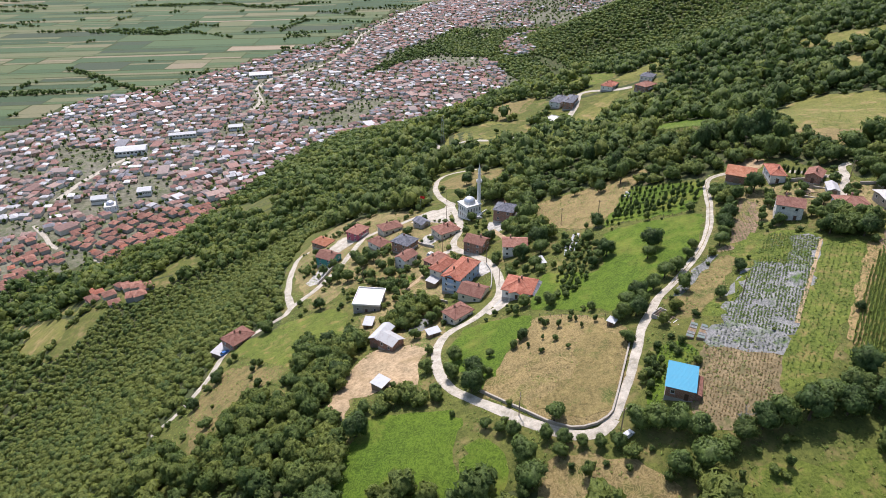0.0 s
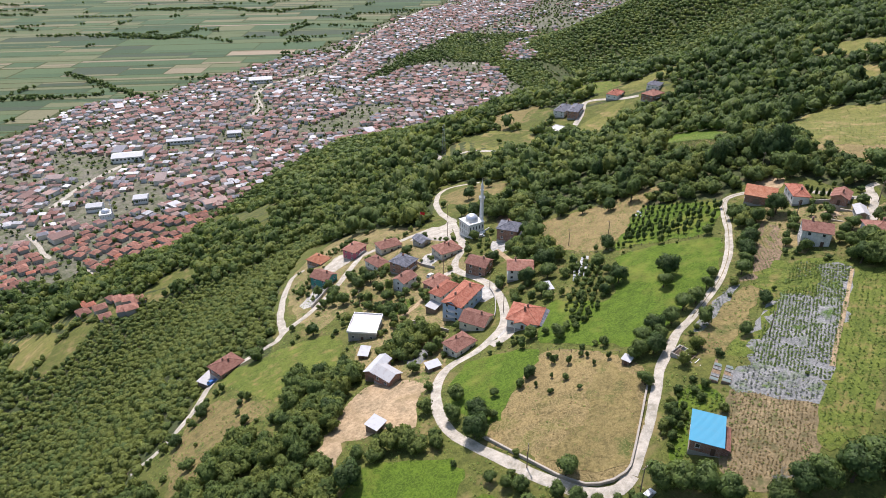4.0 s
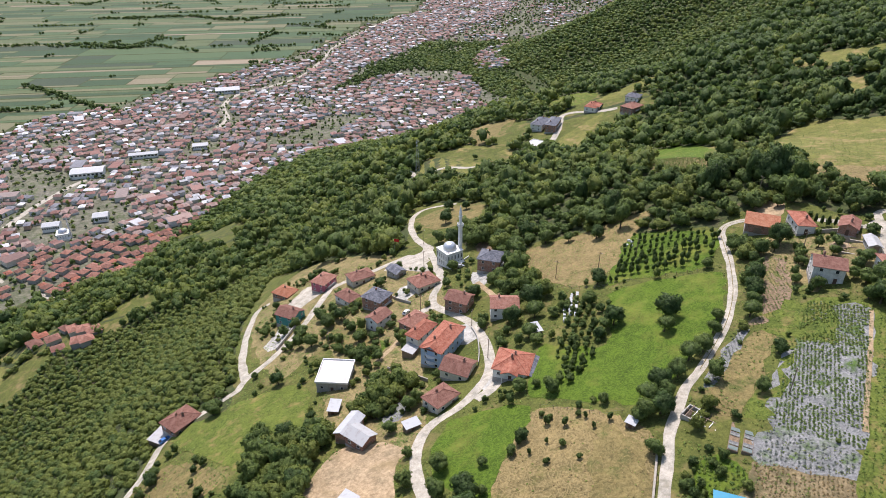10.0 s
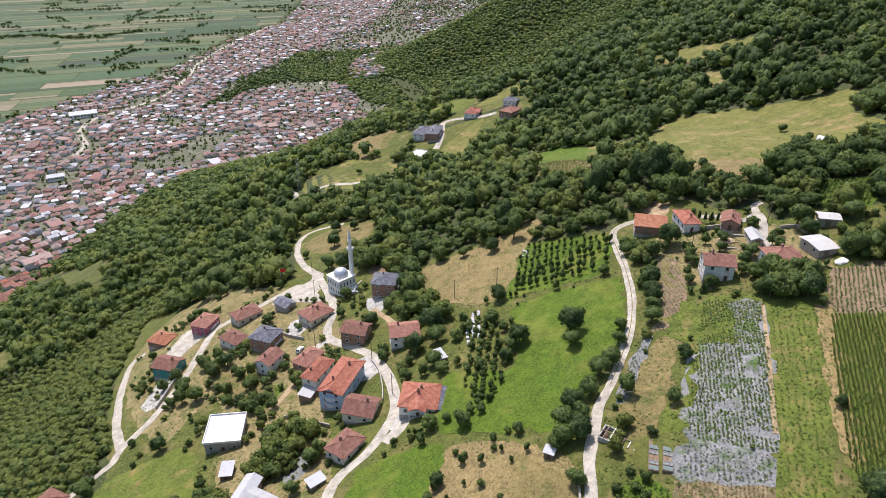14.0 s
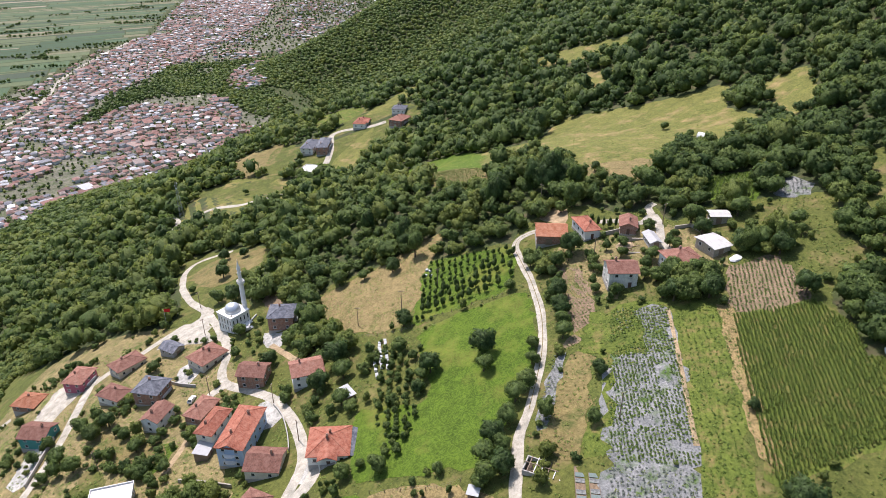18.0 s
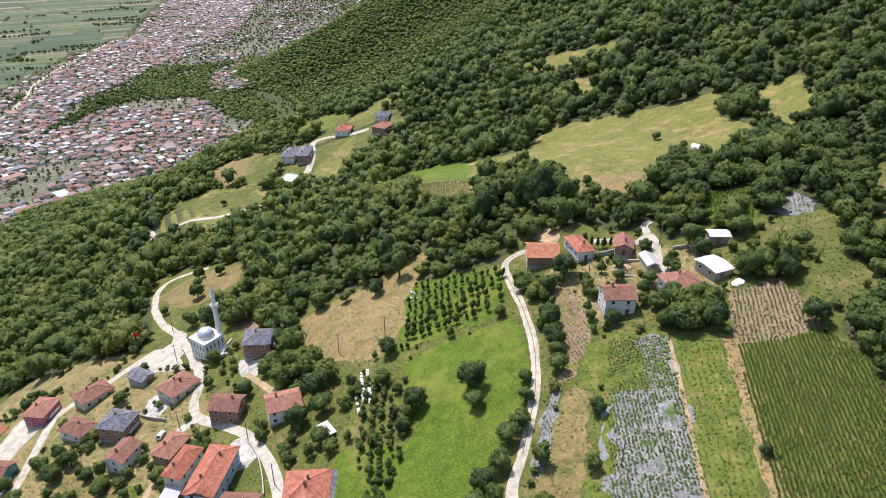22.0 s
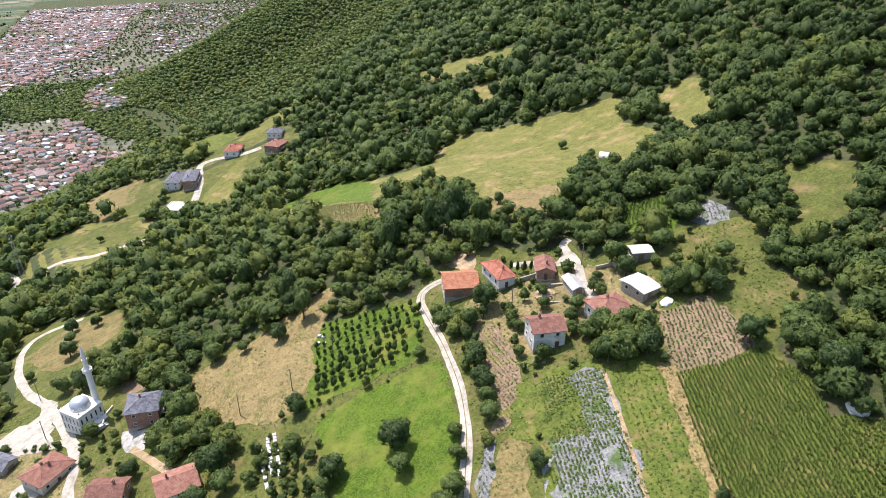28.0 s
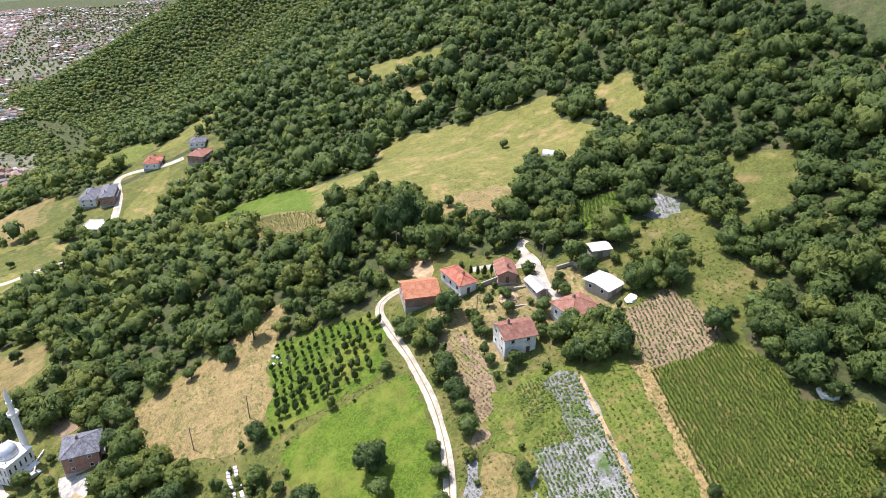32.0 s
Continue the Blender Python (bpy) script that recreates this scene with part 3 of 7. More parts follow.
AREA_town_wood = [(-180.5, 1470.1), (-126.6, 1612.8), (-61.9, 1754.6), (28.4, 1821.5), (26.8, 1718.8), (-57.9, 1622.5), (-133.0, 1514.3)]
AREA_foot_woods = [(-453.7, 616.4), (-398.9, 596.8), (-316.6, 479.8), (-403.9, 529.3), (-440.2, 530.1), (-471.3, 582.6)]
AREA_village = [(-82.2, 308.6), (-64.1, 358.2), (-12.2, 328.7), (4.7, 297.1), (9.5, 266.0), (-5.4, 205.7), (-19.8, 193.0), (-37.1, 251.2), (-55.7, 237.4)]
AREA_village_b = [(-31.4, 202.1), (-31.7, 248.8), (-6.2, 255.7), (1.1, 202.4), (-2.9, 177.2), (-17.3, 187.6)]
AREA_earth_cut = [(26.9, 314.9), (32.0, 319.1), (34.9, 314.5), (34.1, 306.7), (28.7, 306.8)]
AREA_garden_a = [(-26.8, 242.6), (-16.9, 250.7), (-12.7, 244.7), (-20.5, 235.9)]
AREA_garden_b = [(-14.9, 204.9), (-7.1, 206.8), (-5.6, 197.4), (-12.2, 194.1)]
AREA_bank_dry = [(-39.4, 271.2), (-21.9, 256.7), (-16.0, 242.3), (-31.4, 245.8)]
AREA_bank_dry_b = [(-21.3, 212.5), (-10.2, 218.0), (-5.4, 208.2), (-14.0, 202.2)]
AREA_plot_grass = [(44, 168), (52, 160), (54, 153), (45.6, 132), (42, 127), (36, 125.6), (30, 128.5), (25, 135), (33, 143), (39, 152)]
AREA_hedge_meadow = [(26, 116.5), (35, 115.5), (43, 112.5), (52, 106), (52, 98), (40, 96), (23, 103)]
AREA_corner_meadow = [(70, 103.8), (78, 105.2), (87, 103), (97, 104.5), (100, 98), (94, 90), (66, 92)]
AREA_bed_side = [(119.6, 194.4), (125.6, 190.2), (114.9, 173.6), (108.6, 177.2), (113, 184)]
AREA_bed_foot = [(101, 181.6), (114.6, 173.8), (113.2, 171.6), (99.9, 179.2)]
AREA_corn_bank = [(137, 183.5), (139.4, 179.6), (125.2, 160.4), (112, 140.6), (109, 134.5), (106.2, 136.5), (109.4, 143), (122.4, 162.6)]
AREA_grass_side = [(98.5, 181.5), (96.2, 189), (104, 199), (113, 199.5), (99.7, 182), (80, 154), (76, 156.5), (88, 169)]
AREA_vine_top = [(138.6, 452.3), (171.8, 443.0), (176.1, 421.0), (166, 385), (150, 360), (145, 343), (143, 409)]
AREA_meadow_scar = [(156, 283), (164, 290), (176, 283), (190, 276), (180, 267), (168, 263)]
AREA_left_field = [(-378, 486), (-318, 456), (-306, 428), (-334, 420), (-362, 440)]
AREA_left_crop = [(-300, 458), (-275, 449), (-288, 410), (-300, 399), (-318, 412)]
AREA_shrub_rows = [(52, 238), (60, 238), (57.5, 218), (51, 198), (43, 189), (38, 190), (42.5, 207)]
AREA_house_garden = [(59.9, 152.2), (61.3, 141), (57.2, 131), (51.5, 128.5), (52, 134), (57.6, 147.6)]
AREA_ridge_strip = [(158, 596), (176, 607), (196, 621), (209, 628), (219, 612), (214, 594), (196, 598), (173, 588)]
AREA_shoulder_terrace = [(124, 640), (137, 648), (153, 640), (164, 617), (151, 602), (132, 599), (118, 609)]
AREA_shoulder_scarp = [(45, 604), (58, 611), (67, 612), (68, 584), (59, 551), (48, 560)]
AREA_shoulder_field = [(62, 545), (71, 578), (80, 595), (92, 594), (95, 578), (80, 552), (69, 536)]
AREA_shoulder_low = [(4, 569), (26, 553), (54, 535), (70, 508), (63, 488), (36, 514)]
AREA_farm_ground = [(112, 228), (118, 240), (132, 233), (146, 227), (158, 222), (162, 206), (151, 197), (140, 206), (128, 207), (116, 203), (108, 214)]
AREA_left_meadow = [(-91.0, 219.8), (-73.5, 224.3), (-48.0, 229.6), (-39.7, 221.4), (-37.9, 194.7), (-46.1, 193.9), (-54.5, 193.5), (-57.3, 187.4)]
AREA_slope_dry = [(-91.6, 174.3), (-92.7, 194.0), (-83.7, 202.1), (-61.0, 185.6), (-68.8, 176.2), (-76.5, 168.4), (-77.1, 153.3), (-83.3, 154.0)]

# ---- helpers for things ----
def link_mesh(name, verts, faces, mat, parent=None, label="", smooth=False, uvs=None):
    me = bpy.data.meshes.new(name)
    me.from_pydata([tuple(v) for v in verts], [], faces)
    me.materials.append(mat)
    if smooth:
        me.polygons.foreach_set("use_smooth", [True] * len(me.polygons))
    ob = new(name, me)
    if parent:
        ob.parent = parent
    if label:
        ob["label"] = label
    return ob


def unwrap(me):
    """UVs in metres: across and up each face."""
    uv = me.uv_layers.new(name="UVMap").data
    for p in me.polygons:
        nrm = p.normal
        side = Vector((-nrm.y, nrm.x, 0))
        side = side.normalized() if side.length > 1e-3 else Vector((1, 0, 0))
        up = nrm.cross(side)
        for k in p.loop_indices:
            v = me.vertices[me.loops[k].vertex_index].co
            uv[k].uv = (v.dot(side), v.dot(up))


def part(name, bm, mat, parent=None, label="", smooth=False):
    """Links a bmesh as one mesh object under a thing or part."""
    me = bpy.data.meshes.new(name)
    bm.normal_update()
    bm.to_mesh(me)
    bm.free()
    me.materials.append(mat)
    unwrap(me)
    if smooth:
        me.polygons.foreach_set("use_smooth", [True] * len(me.polygons))
    ob = new(name, me)
    if parent:
        ob.parent = parent
    if label:
        ob["label"] = label
    return ob


def add_box(bm, x0, y0, z0, x1, y1, z1):
    v = [bm.verts.new(c) for c in ((x0, y0, z0), (x1, y0, z0), (x1, y1, z0), (x0, y1, z0), (x0, y0, z1), (x1, y0, z1), (x1, y1, z1), (x0, y1, z1))]
    for f in ((3, 2, 1, 0), (4, 5, 6, 7), (0, 1, 5, 4), (1, 2, 6, 5), (2, 3, 7, 6), (3, 0, 4, 7)):
        bm.faces.new([v[i] for i in f])


def box(x0, y0, z0, x1, y1, z1):
    bm = bmesh.new()
    add_box(bm, x0, y0, z0, x1, y1, z1)
    return bm


def add_ring(bm, rings, segs=16, cap=True, cx=0.0, cy=0.0):
    """A turned shape: rings of (radius, height) joined from the lowest up."""
    last = None
    first = None
    for r, z in rings:
        ring = [bm.verts.new((cx + r * math.cos(2 * math.pi * k / segs), cy + r * math.sin(2 * math.pi * k / segs), z)) for k in range(segs)]
        if last:
            for k in range(segs):
                bm.faces.new((last[k], last[(k + 1) % segs], ring[(k + 1) % segs], ring[k]))
        else:
            first = ring
        last = ring
    if cap:
        bm.faces.new(last)
        bm.faces.new(first[::-1])


def base(name, x, y, z, turn, label, category, group="", kind=""):
    ob = new(name)
    ob.matrix_world = pose(x, y, z, 0, 0, turn)
    return tagged(ob, label, category, group, kind)


def inside(px, py, poly):
    """Which of many points lie in a polygon."""
    px, py = np.asarray(px, float), np.asarray(py, float)
    hit = np.zeros(px.shape, bool)
    a = np.array(poly)
    b = np.roll(a, -1, axis=0)
    for (x0, y0), (x1, y1) in zip(a, b):
        cross = ((y0 > py) != (y1 > py)) & (px < (x1 - x0) * (py - y0) / (y1 - y0 + 1e-12) + x0)
        hit ^= cross
    return hit


def near_line(px, py, line):
    """Distance of many points from a line of points."""
    best = np.full(np.shape(px), 1e9)
    for (x0, y0), (x1, y1) in zip(line[:-1], line[1:]):
        dx, dy = x1 - x0, y1 - y0
        u = np.clip(((px - x0) * dx + (py - y0) * dy) / (dx * dx + dy * dy + 1e-9), 0, 1)
        best = np.minimum(best, np.hypot(px - x0 - u * dx, py - y0 - u * dy))
    return best


def rounded(line, step=3.0, closed=False):
    """A smooth line through points (Catmull-Rom), with a point every few metres."""
    p = [np.array(q, float) for q in line]
    ext = [p[-1], *p, p[0], p[1]] if closed else [2 * p[0] - p[1], *p, 2 * p[-1] - p[-2]]
    res = []
    for a, b, c, d in zip(ext, ext[1:], ext[2:], ext[3:]):
        k = max(1, int(np.linalg.norm(c - b) / step))
        for t in np.arange(k) / k:
            res.append(0.5 * (2 * b + (c - a) * t + (2 * a - 5 * b + 4 * c - d) * t * t + (3 * b - a - 3 * c + d) * t**3))
    if not closed:
        res.append(p[-1])
    return np.array(res)


def sheet(name, outline, mat, label, category, lift=0.05, step=3.0, ragged=0.6, kind="structure"):
    """A piece of ground cover that follows the land inside an outline."""
    edge = rounded(outline, 2.5, True)
    rng = np.random.RandomState(len(name) * 7 + len(outline))
    edge = edge + rng.normal(0, ragged, edge.shape)
    lo, hi = edge.min(0), edge.max(0)
    gx, gy = np.meshgrid(np.arange(lo[0], hi[0], step), np.arange(lo[1], hi[1], step))
    gx, gy = gx.ravel(), gy.ravel()
    ok = inside(gx, gy, edge)
    gx, gy = gx[ok], gy[ok]
    pts = [Vector(p) for p in edge] + [Vector(p) for p in zip(gx, gy)]
    n = len(edge)
    vs, _, fs, *_ = delaunay_2d_cdt(pts, [(k, (k + 1) % n) for k in range(n)], [], 1, 0.01)
    vx, vy = np.array([v.x for v in vs]), np.array([v.y for v in vs])
    vz = land(vx, vy) + lift
    ob = link_mesh(name, np.stack([vx, vy, vz], 1), [tuple(f) for f in fs], mat)
    return tagged(ob, label, category, kind=kind)


def ribbon(name, line, width, mat, label, lift=0.1, category="road", step=1.6):
    """A road that follows the land, with uneven edges."""
    c = rounded(line, step)
    t = np.gradient(c, axis=0)
    t /= np.linalg.norm(t, axis=1)[:, None] + 1e-9
    nrm = np.stack([-t[:, 1], t[:, 0]], 1)
    rng = np.random.RandomState(len(name))
    verts, faces = [], []
    cols = (-0.5, -0.3, 0.0, 0.3, 0.5)
    for k, (p, q) in enumerate(zip(c, nrm)):
        for u in cols:
            w = width * u * (1 + 0.22 * noise.noise((p[0] / 7, p[1] / 7, u * 9)) + 0.1 * noise.noise((p[0] / 1.7, p[1] / 1.7, u * 9)) if abs(u) == 0.5 else 1)
            x, y = p + q * w
            verts.append((x, y, high(x, y) + lift - (0.09 if abs(u) == 0.5 else 0)))
    m = len(cols)
    for k in range(len(c) - 1):
        for j in range(m - 1):
            faces.append((k * m + j, k * m + j + 1, (k + 1) * m + j + 1, (k + 1) * m + j))
    ob = link_mesh(name, verts, [f[::-1] for f in faces], mat)
    return tagged(ob, label, category, kind="structure")


# ---- ground ----
def spaced(lo, hi, fine, a, b):
    s = list(np.arange(lo, hi + 0.1, fine))
    k = fine
    while s[-1] < b:
        k *= 1.09
        s.append(s[-1] + k)
    k = fine
    while s[0] > a:
        k *= 1.09
        s.insert(0, s[0] - k)
    return np.array(s)


gx, gy = spaced(-330, 340, 4.0, -5500, 4500), spaced(60, 620, 4.0, -900, 5200)
xx, yy = np.meshgrid(gx, gy)
zz = land(xx.ravel(), yy.ravel())
nx, ny = len(gx), len(gy)
quads = [(j * nx + i, j * nx + i + 1, (j + 1) * nx + i + 1, (j + 1) * nx + i) for j in range(ny - 1) for i in range(nx - 1)]
ground_ob = link_mesh("ground", np.stack([xx.ravel(), yy.ravel(), zz], 1), quads, M["forest_floor"], smooth=True)
tagged(ground_ob, "hillside of undergrowth falling to a flat valley floor", "ground", kind="structure")


# ---- fields and roads ----
SHEETS = (
    ("lower_meadow", AREA_green_lower, "lush", "bright green mown meadow below the village", "meadow"),
    ("small_meadow", AREA_green_small, "lush", "bright green meadow beside a hedge", "meadow"),
    ("bend_meadow", AREA_green_bend, "lush", "bright green meadow inside the road's bend", "meadow"),
    ("long_meadow", AREA_green_field, "lush", "long bright green meadow with a single tree", "meadow"),
    ("orchard_grass", AREA_orchard, "lush", "mown grass under young fruit trees", "orchard"),
    ("earth_lot", AREA_soil_lot, "soil_pale", "bare pale levelled earth building lot", "lot"),
    ("dry_plot", AREA_dry_plot, "hay", "fenced plot of dry yellowed grass", "field"),
    ("stubble_field", AREA_stubble, "stubble", "dry field of stubble in rows", "field"),
    ("mulched_bed", AREA_lavender, "film", "silver grey mulched vegetable field", "field"),
    ("mulched_strip", AREA_lavender_low, "film", "silver grey mulched strip beside stubble", "field"),
    ("cabbage_field", AREA_cabbage, "weedy", "green vegetable field with silvery patches", "field"),
    ("berry_field", AREA_yellow_strip, "weedy", "yellowish green field with bushes in rows", "field"),
    ("corn_ground", AREA_corn, "weedy", "weedy green ground under a maize field", "field"),
    ("tilled_field", AREA_brown_rows, "soil", "brown tilled field with plants in rows", "field"),
    ("tilled_strip", AREA_brown_strip, "soil", "narrow brown tilled strip with plants in rows", "field"),
    ("dry_strip", AREA_dry_strip, "dry", "strip of dry yellow grass between fields", "field"),
    ("mulched_row", AREA_lavender_strip, "film", "narrow silver grey vegetable bed", "field"),
    ("hay_meadow", AREA_hay, "hay", "mown dry hay meadow on the slope", "meadow"),
    ("top_meadow", AREA_top_meadow, "meadow", "wide yellow-green pasture on the hill shoulder", "meadow"),
    ("upper_meadow", AREA_upper_meadow, "meadow", "small pasture among woods", "meadow"),
    ("side_meadow", AREA_side_meadow, "grass", "rough green pasture among trees", "meadow"),
    ("corn_ground_upper", AREA_corn_upper, "lush", "green ground under a small maize field", "field"),
    ("mulched_patch", AREA_lavender_upper, "film", "small silver grey vegetable bed", "field"),
    ("vineyard_ground", AREA_vineyard, "dry", "dry earth between vine rows", "field"),
    ("slope_meadow", AREA_slope_meadow, "meadow", "clearing of yellow-green grass in the woods", "meadow"),
    ("ridge_meadow", AREA_ridge_meadow, "meadow", "long grassy clearing in the woods", "meadow"),
    ("dry_knoll", AREA_mosque_hill, "dry", "dry grass knoll beside the road", "meadow"),
    ("far_field", AREA_far_green_a, "grass", "green field on the far shoulder", "field"),
    ("far_meadow", AREA_far_green_b, "meadow", "green meadow beside far houses", "meadow"),
    ("far_bank", AREA_far_dry, "dry", "dry eroded bank above the valley", "bank"),
    ("garden_plot", AREA_garden_a, "lush", "green kitchen garden behind houses", "garden"),
    ("side_garden", AREA_garden_c, "lush", "kitchen garden beside the farm track", "garden"),
    ("garden_bed", AREA_garden_b, "film", "silvery vegetable bed beside bushes", "garden"),
    ("dry_bank", AREA_bank_dry, "dry", "dry grass bank between houses", "bank"),
    ("dry_bank_lower", AREA_bank_dry_b, "dry", "dry grass bank below houses", "bank"),
    ("left_meadow", AREA_left_meadow, "weedy", "sloping mown meadow above the lower road", "meadow"),
    ("dry_slope", AREA_slope_dry, "dry", "dry bare slope beside the lower road", "bank"),
    ("earth_cut", AREA_earth_cut, "soil", "brown earth cut behind the mosque", "bank"),
    ("farm_ground", AREA_farm_ground, "village", "dry trodden ground round the farm", "ground"),
    ("plot_grass", AREA_plot_grass, "dry", "greener grass in the lower part of the dry plot", "field"),
    ("hedge_meadow", AREA_hedge_meadow, "hay", "yellow-green hay meadow below the hedge", "meadow"),
    ("corner_meadow", AREA_corner_meadow, "weedy", "rough green meadow below the trees", "meadow"),
    ("mulched_side", AREA_bed_side, "film", "silver grey mulch beside overgrown vegetables", "field"),
    ("mulched_foot", AREA_bed_foot, "film", "silver grey mulched strip across the vegetables", "field"),
    ("corn_bank", AREA_corn_bank, "straw_bank", "strip of dry straw beside the maize", "bank"),
    ("grass_side", AREA_grass_side, "weedy", "green grass strip beside the vegetables", "meadow"),
    ("vine_top", AREA_vine_top, "lush", "bright grass above the vine rows", "meadow"),
    ("meadow_scar", AREA_meadow_scar, "hay", "dry broken bank in the pasture", "bank"),
    ("left_field", AREA_left_field, "meadow", "mown yellow-green field at the slope's foot", "field"),
    ("left_crop", AREA_left_crop, "grass", "green crop field at the slope's foot", "field"),
    ("ridge_strip", AREA_ridge_strip, "meadow", "grassy strip along the far shoulder's edge", "meadow"),
    ("shoulder_terrace", AREA_shoulder_terrace, "weedy", "terraced green gardens on the far shoulder", "field"),
    ("shoulder_scarp", AREA_shoulder_scarp, "hay", "dry eroded scarps above the valley", "bank"),
    ("shoulder_field", AREA_shoulder_field, "grass", "green sloping field on the far shoulder", "field"),
    ("shoulder_low", AREA_shoulder_low, "grass", "green field beside the lower dirt road", "field"),
    ("valley_field", AREA_valley_field, "meadow", "yellowish field in the far valley", "field"),
    ("valley_meadow", AREA_valley_field_b, "lush", "green field in the far valley", "meadow"),
    ("town_park", AREA_town_park, "meadow", "open grass ground in the town", "park"),
    ("plaza", AREA_plaza, "gravel", "pale gravel forecourt of the mosque", "forecourt"),
    ("village_yard", AREA_yard, "gravel", "pale gravel yard between houses", "yard"),
    ("house_yard", AREA_yard_pink, "concrete_yard", "pale concrete yard before a house", "yard"),
    ("gravel_yard", AREA_yard_dark, "concrete_yard", "pale gravel yard before a brick house", "yard"),
    ("farm_yard", AREA_yard_farm, "soil_pale", "bare pale earth behind the farm barn", "yard"),
    ("front_yard", AREA_yard_orange, "concrete_yard", "pale paved forecourt of a house", "yard"),
    ("roadside_terrace", AREA_terrace, "concrete_yard", "paved walled terrace beside the road", "terrace"),
    ("paved_yard", AREA_yard_blue, "concrete_yard", "pale concrete yard beside a blue house", "yard"),
)
ty = np.arange(560.0, 3500.0, 60.0)
town_line = [(float(np.interp(y, [p[1] for p in AREA_town_edge], [p[0] for p in AREA_town_edge])) + 4, y) for y in ty]
foot_line = [(float(foot(y)) - 5 if y < 1100 else float(np.interp(y, FAR_Y, FAR_X)) + 10, y) for y in ty]
sheet("town_ground", town_line + foot_line[::-1], M["town_earth"], "dusty paved and grassy ground between town houses", "ground", 0.12, 45.0)
sheet("hillside_grass", AREA_open, M["grass"], "rough grass on the open hillside round the village", "meadow", 0.015, 4.0)
for nm, outline in (("far_slope_grass", AREA_far_clear), ("far_yard_grass", AREA_far_house_clear), ("slope_clearing", AREA_left_clear), ("slope_glade", AREA_left_clear_b), ("foot_grass", AREA_foot_row), ("foot_gardens", AREA_foot_row_b),
                    ("foot_clearing", AREA_foot_clear), ("strip_clearing", AREA_strip_clear)):
    sheet(nm, outline, M["meadow" if "slope" in nm else "grass"], "rough grass clearing among trees", "meadow", 0.02, 8.0)
sheet("village_ground", AREA_village, M["village"], "dry trodden grass between village houses", "ground", 0.03)
sheet("village_slope", AREA_village_b, M["village"], "dry weedy slope below village houses", "ground", 0.036)
for k, (nm, outline, mat, lab, cat) in enumerate(SHEETS):
    sheet(nm, outline, M[mat], lab, cat, lift=0.125 if nm in ("mulched_side", "mulched_foot", "plot_grass", "corn_bank", "meadow_scar") else 0.05 + 0.012 * (k % 6), ragged=1.5 if nm in ("plot_grass", "meadow_scar", "vine_top", "grass_side", "farm_ground") else 0.6)

ROADS = (
    ("road_1", ROAD_main, 3.3, "pale gravel village road"),
    ("road_2", ROAD_track, 2.6, "pale gravel farm track with a worn centre"),
    ("road_3", ROAD_lower, 3.3, "pale gravel lower village road"),
    ("road_4", ROAD_lower_branch, 3.4, "pale gravel side road"),
    ("road_5", ROAD_drive, 4.0, "pale concrete drive to a house"),
    ("road_6", ROAD_inner, 3.6, "pale gravel lane between houses"),
    ("road_7", ROAD_far, 4.0, "pale dirt road on the far slope"),
    ("road_8", ROAD_far_a, 4.5, "pale dirt road on the far slope"),
    ("road_9", ROAD_far_b, 5.0, "pale road to far houses"),
    ("road_10", ROAD_farm_lane, 2.6, "pale concrete lane between farm houses"),
    ("road_12", ROAD_path_dark, 2.2, "narrow earth path to a house"),
    ("road_13", ROAD_field_path, 1.3, "narrow earth path between fields"),
    ("road_14", ROAD_path_inner, 2.0, "earth path between village houses"),
    ("road_15", AREA_town_road_a, 11.0, "wide pale street in the town"),
    ("road_16", AREA_town_road_b, 13.0, "wide pale main street in the town"),
    ("road_17", AREA_town_road_c, 7.0, "pale street at the town's edge"),
    ("road_18", AREA_town_road_d, 9.0, "pale winding street at the mountain's foot"),
    ("road_11", ROAD_farm_up, 2.6, "pale dirt lane above the farm"),
)
for nm, line, wide, lab in ROADS:
    ribbon(nm, line, wide, M["soil_pale" if "earth path" in lab else "gravel"], lab, 0.16)
ribbon("verge", ROAD_track[7:], 0.34, M["dry"], "strip of grass along the middle of the farm track", 0.17, "verge")

# ---- houses ----
TAKEN = []      # footprints: middle and reach, kept free of trees
WALL_WORDS = {"white": "white plastered", "cream": "cream plastered", "blue": "pale blue plastered", "teal": "teal painted", "pink": "magenta painted",
              "plaster_old": "stained grey plastered", "concrete": "grey concrete", "brick": "bare red brick"}
ROOF_WORDS = {"tile_red": "bright red tiled", "tile_orange": "orange tiled", "tile_pink": "faded pink tiled", "tile_brown": "dark brown tiled", "slate": "dark grey slate",
              "glass_roof": "cloudy glass", "metal": "pale sheet metal", "metal_old": "grey sheet metal", "metal_white": "white sheet metal", "blue_sheet": "bright blue sheet metal"}


def site(x, y, turn, w, d):
    c, s = math.cos(radians(turn)), math.sin(radians(turn))
    cx, cy = x + c * w / 2 - s * d / 2, y + s * w / 2 + c * d / 2
    TAKEN.append((cx, cy, math.hypot(w, d) / 2))
    return high(cx, cy)


WINDOW_CACHE = {}


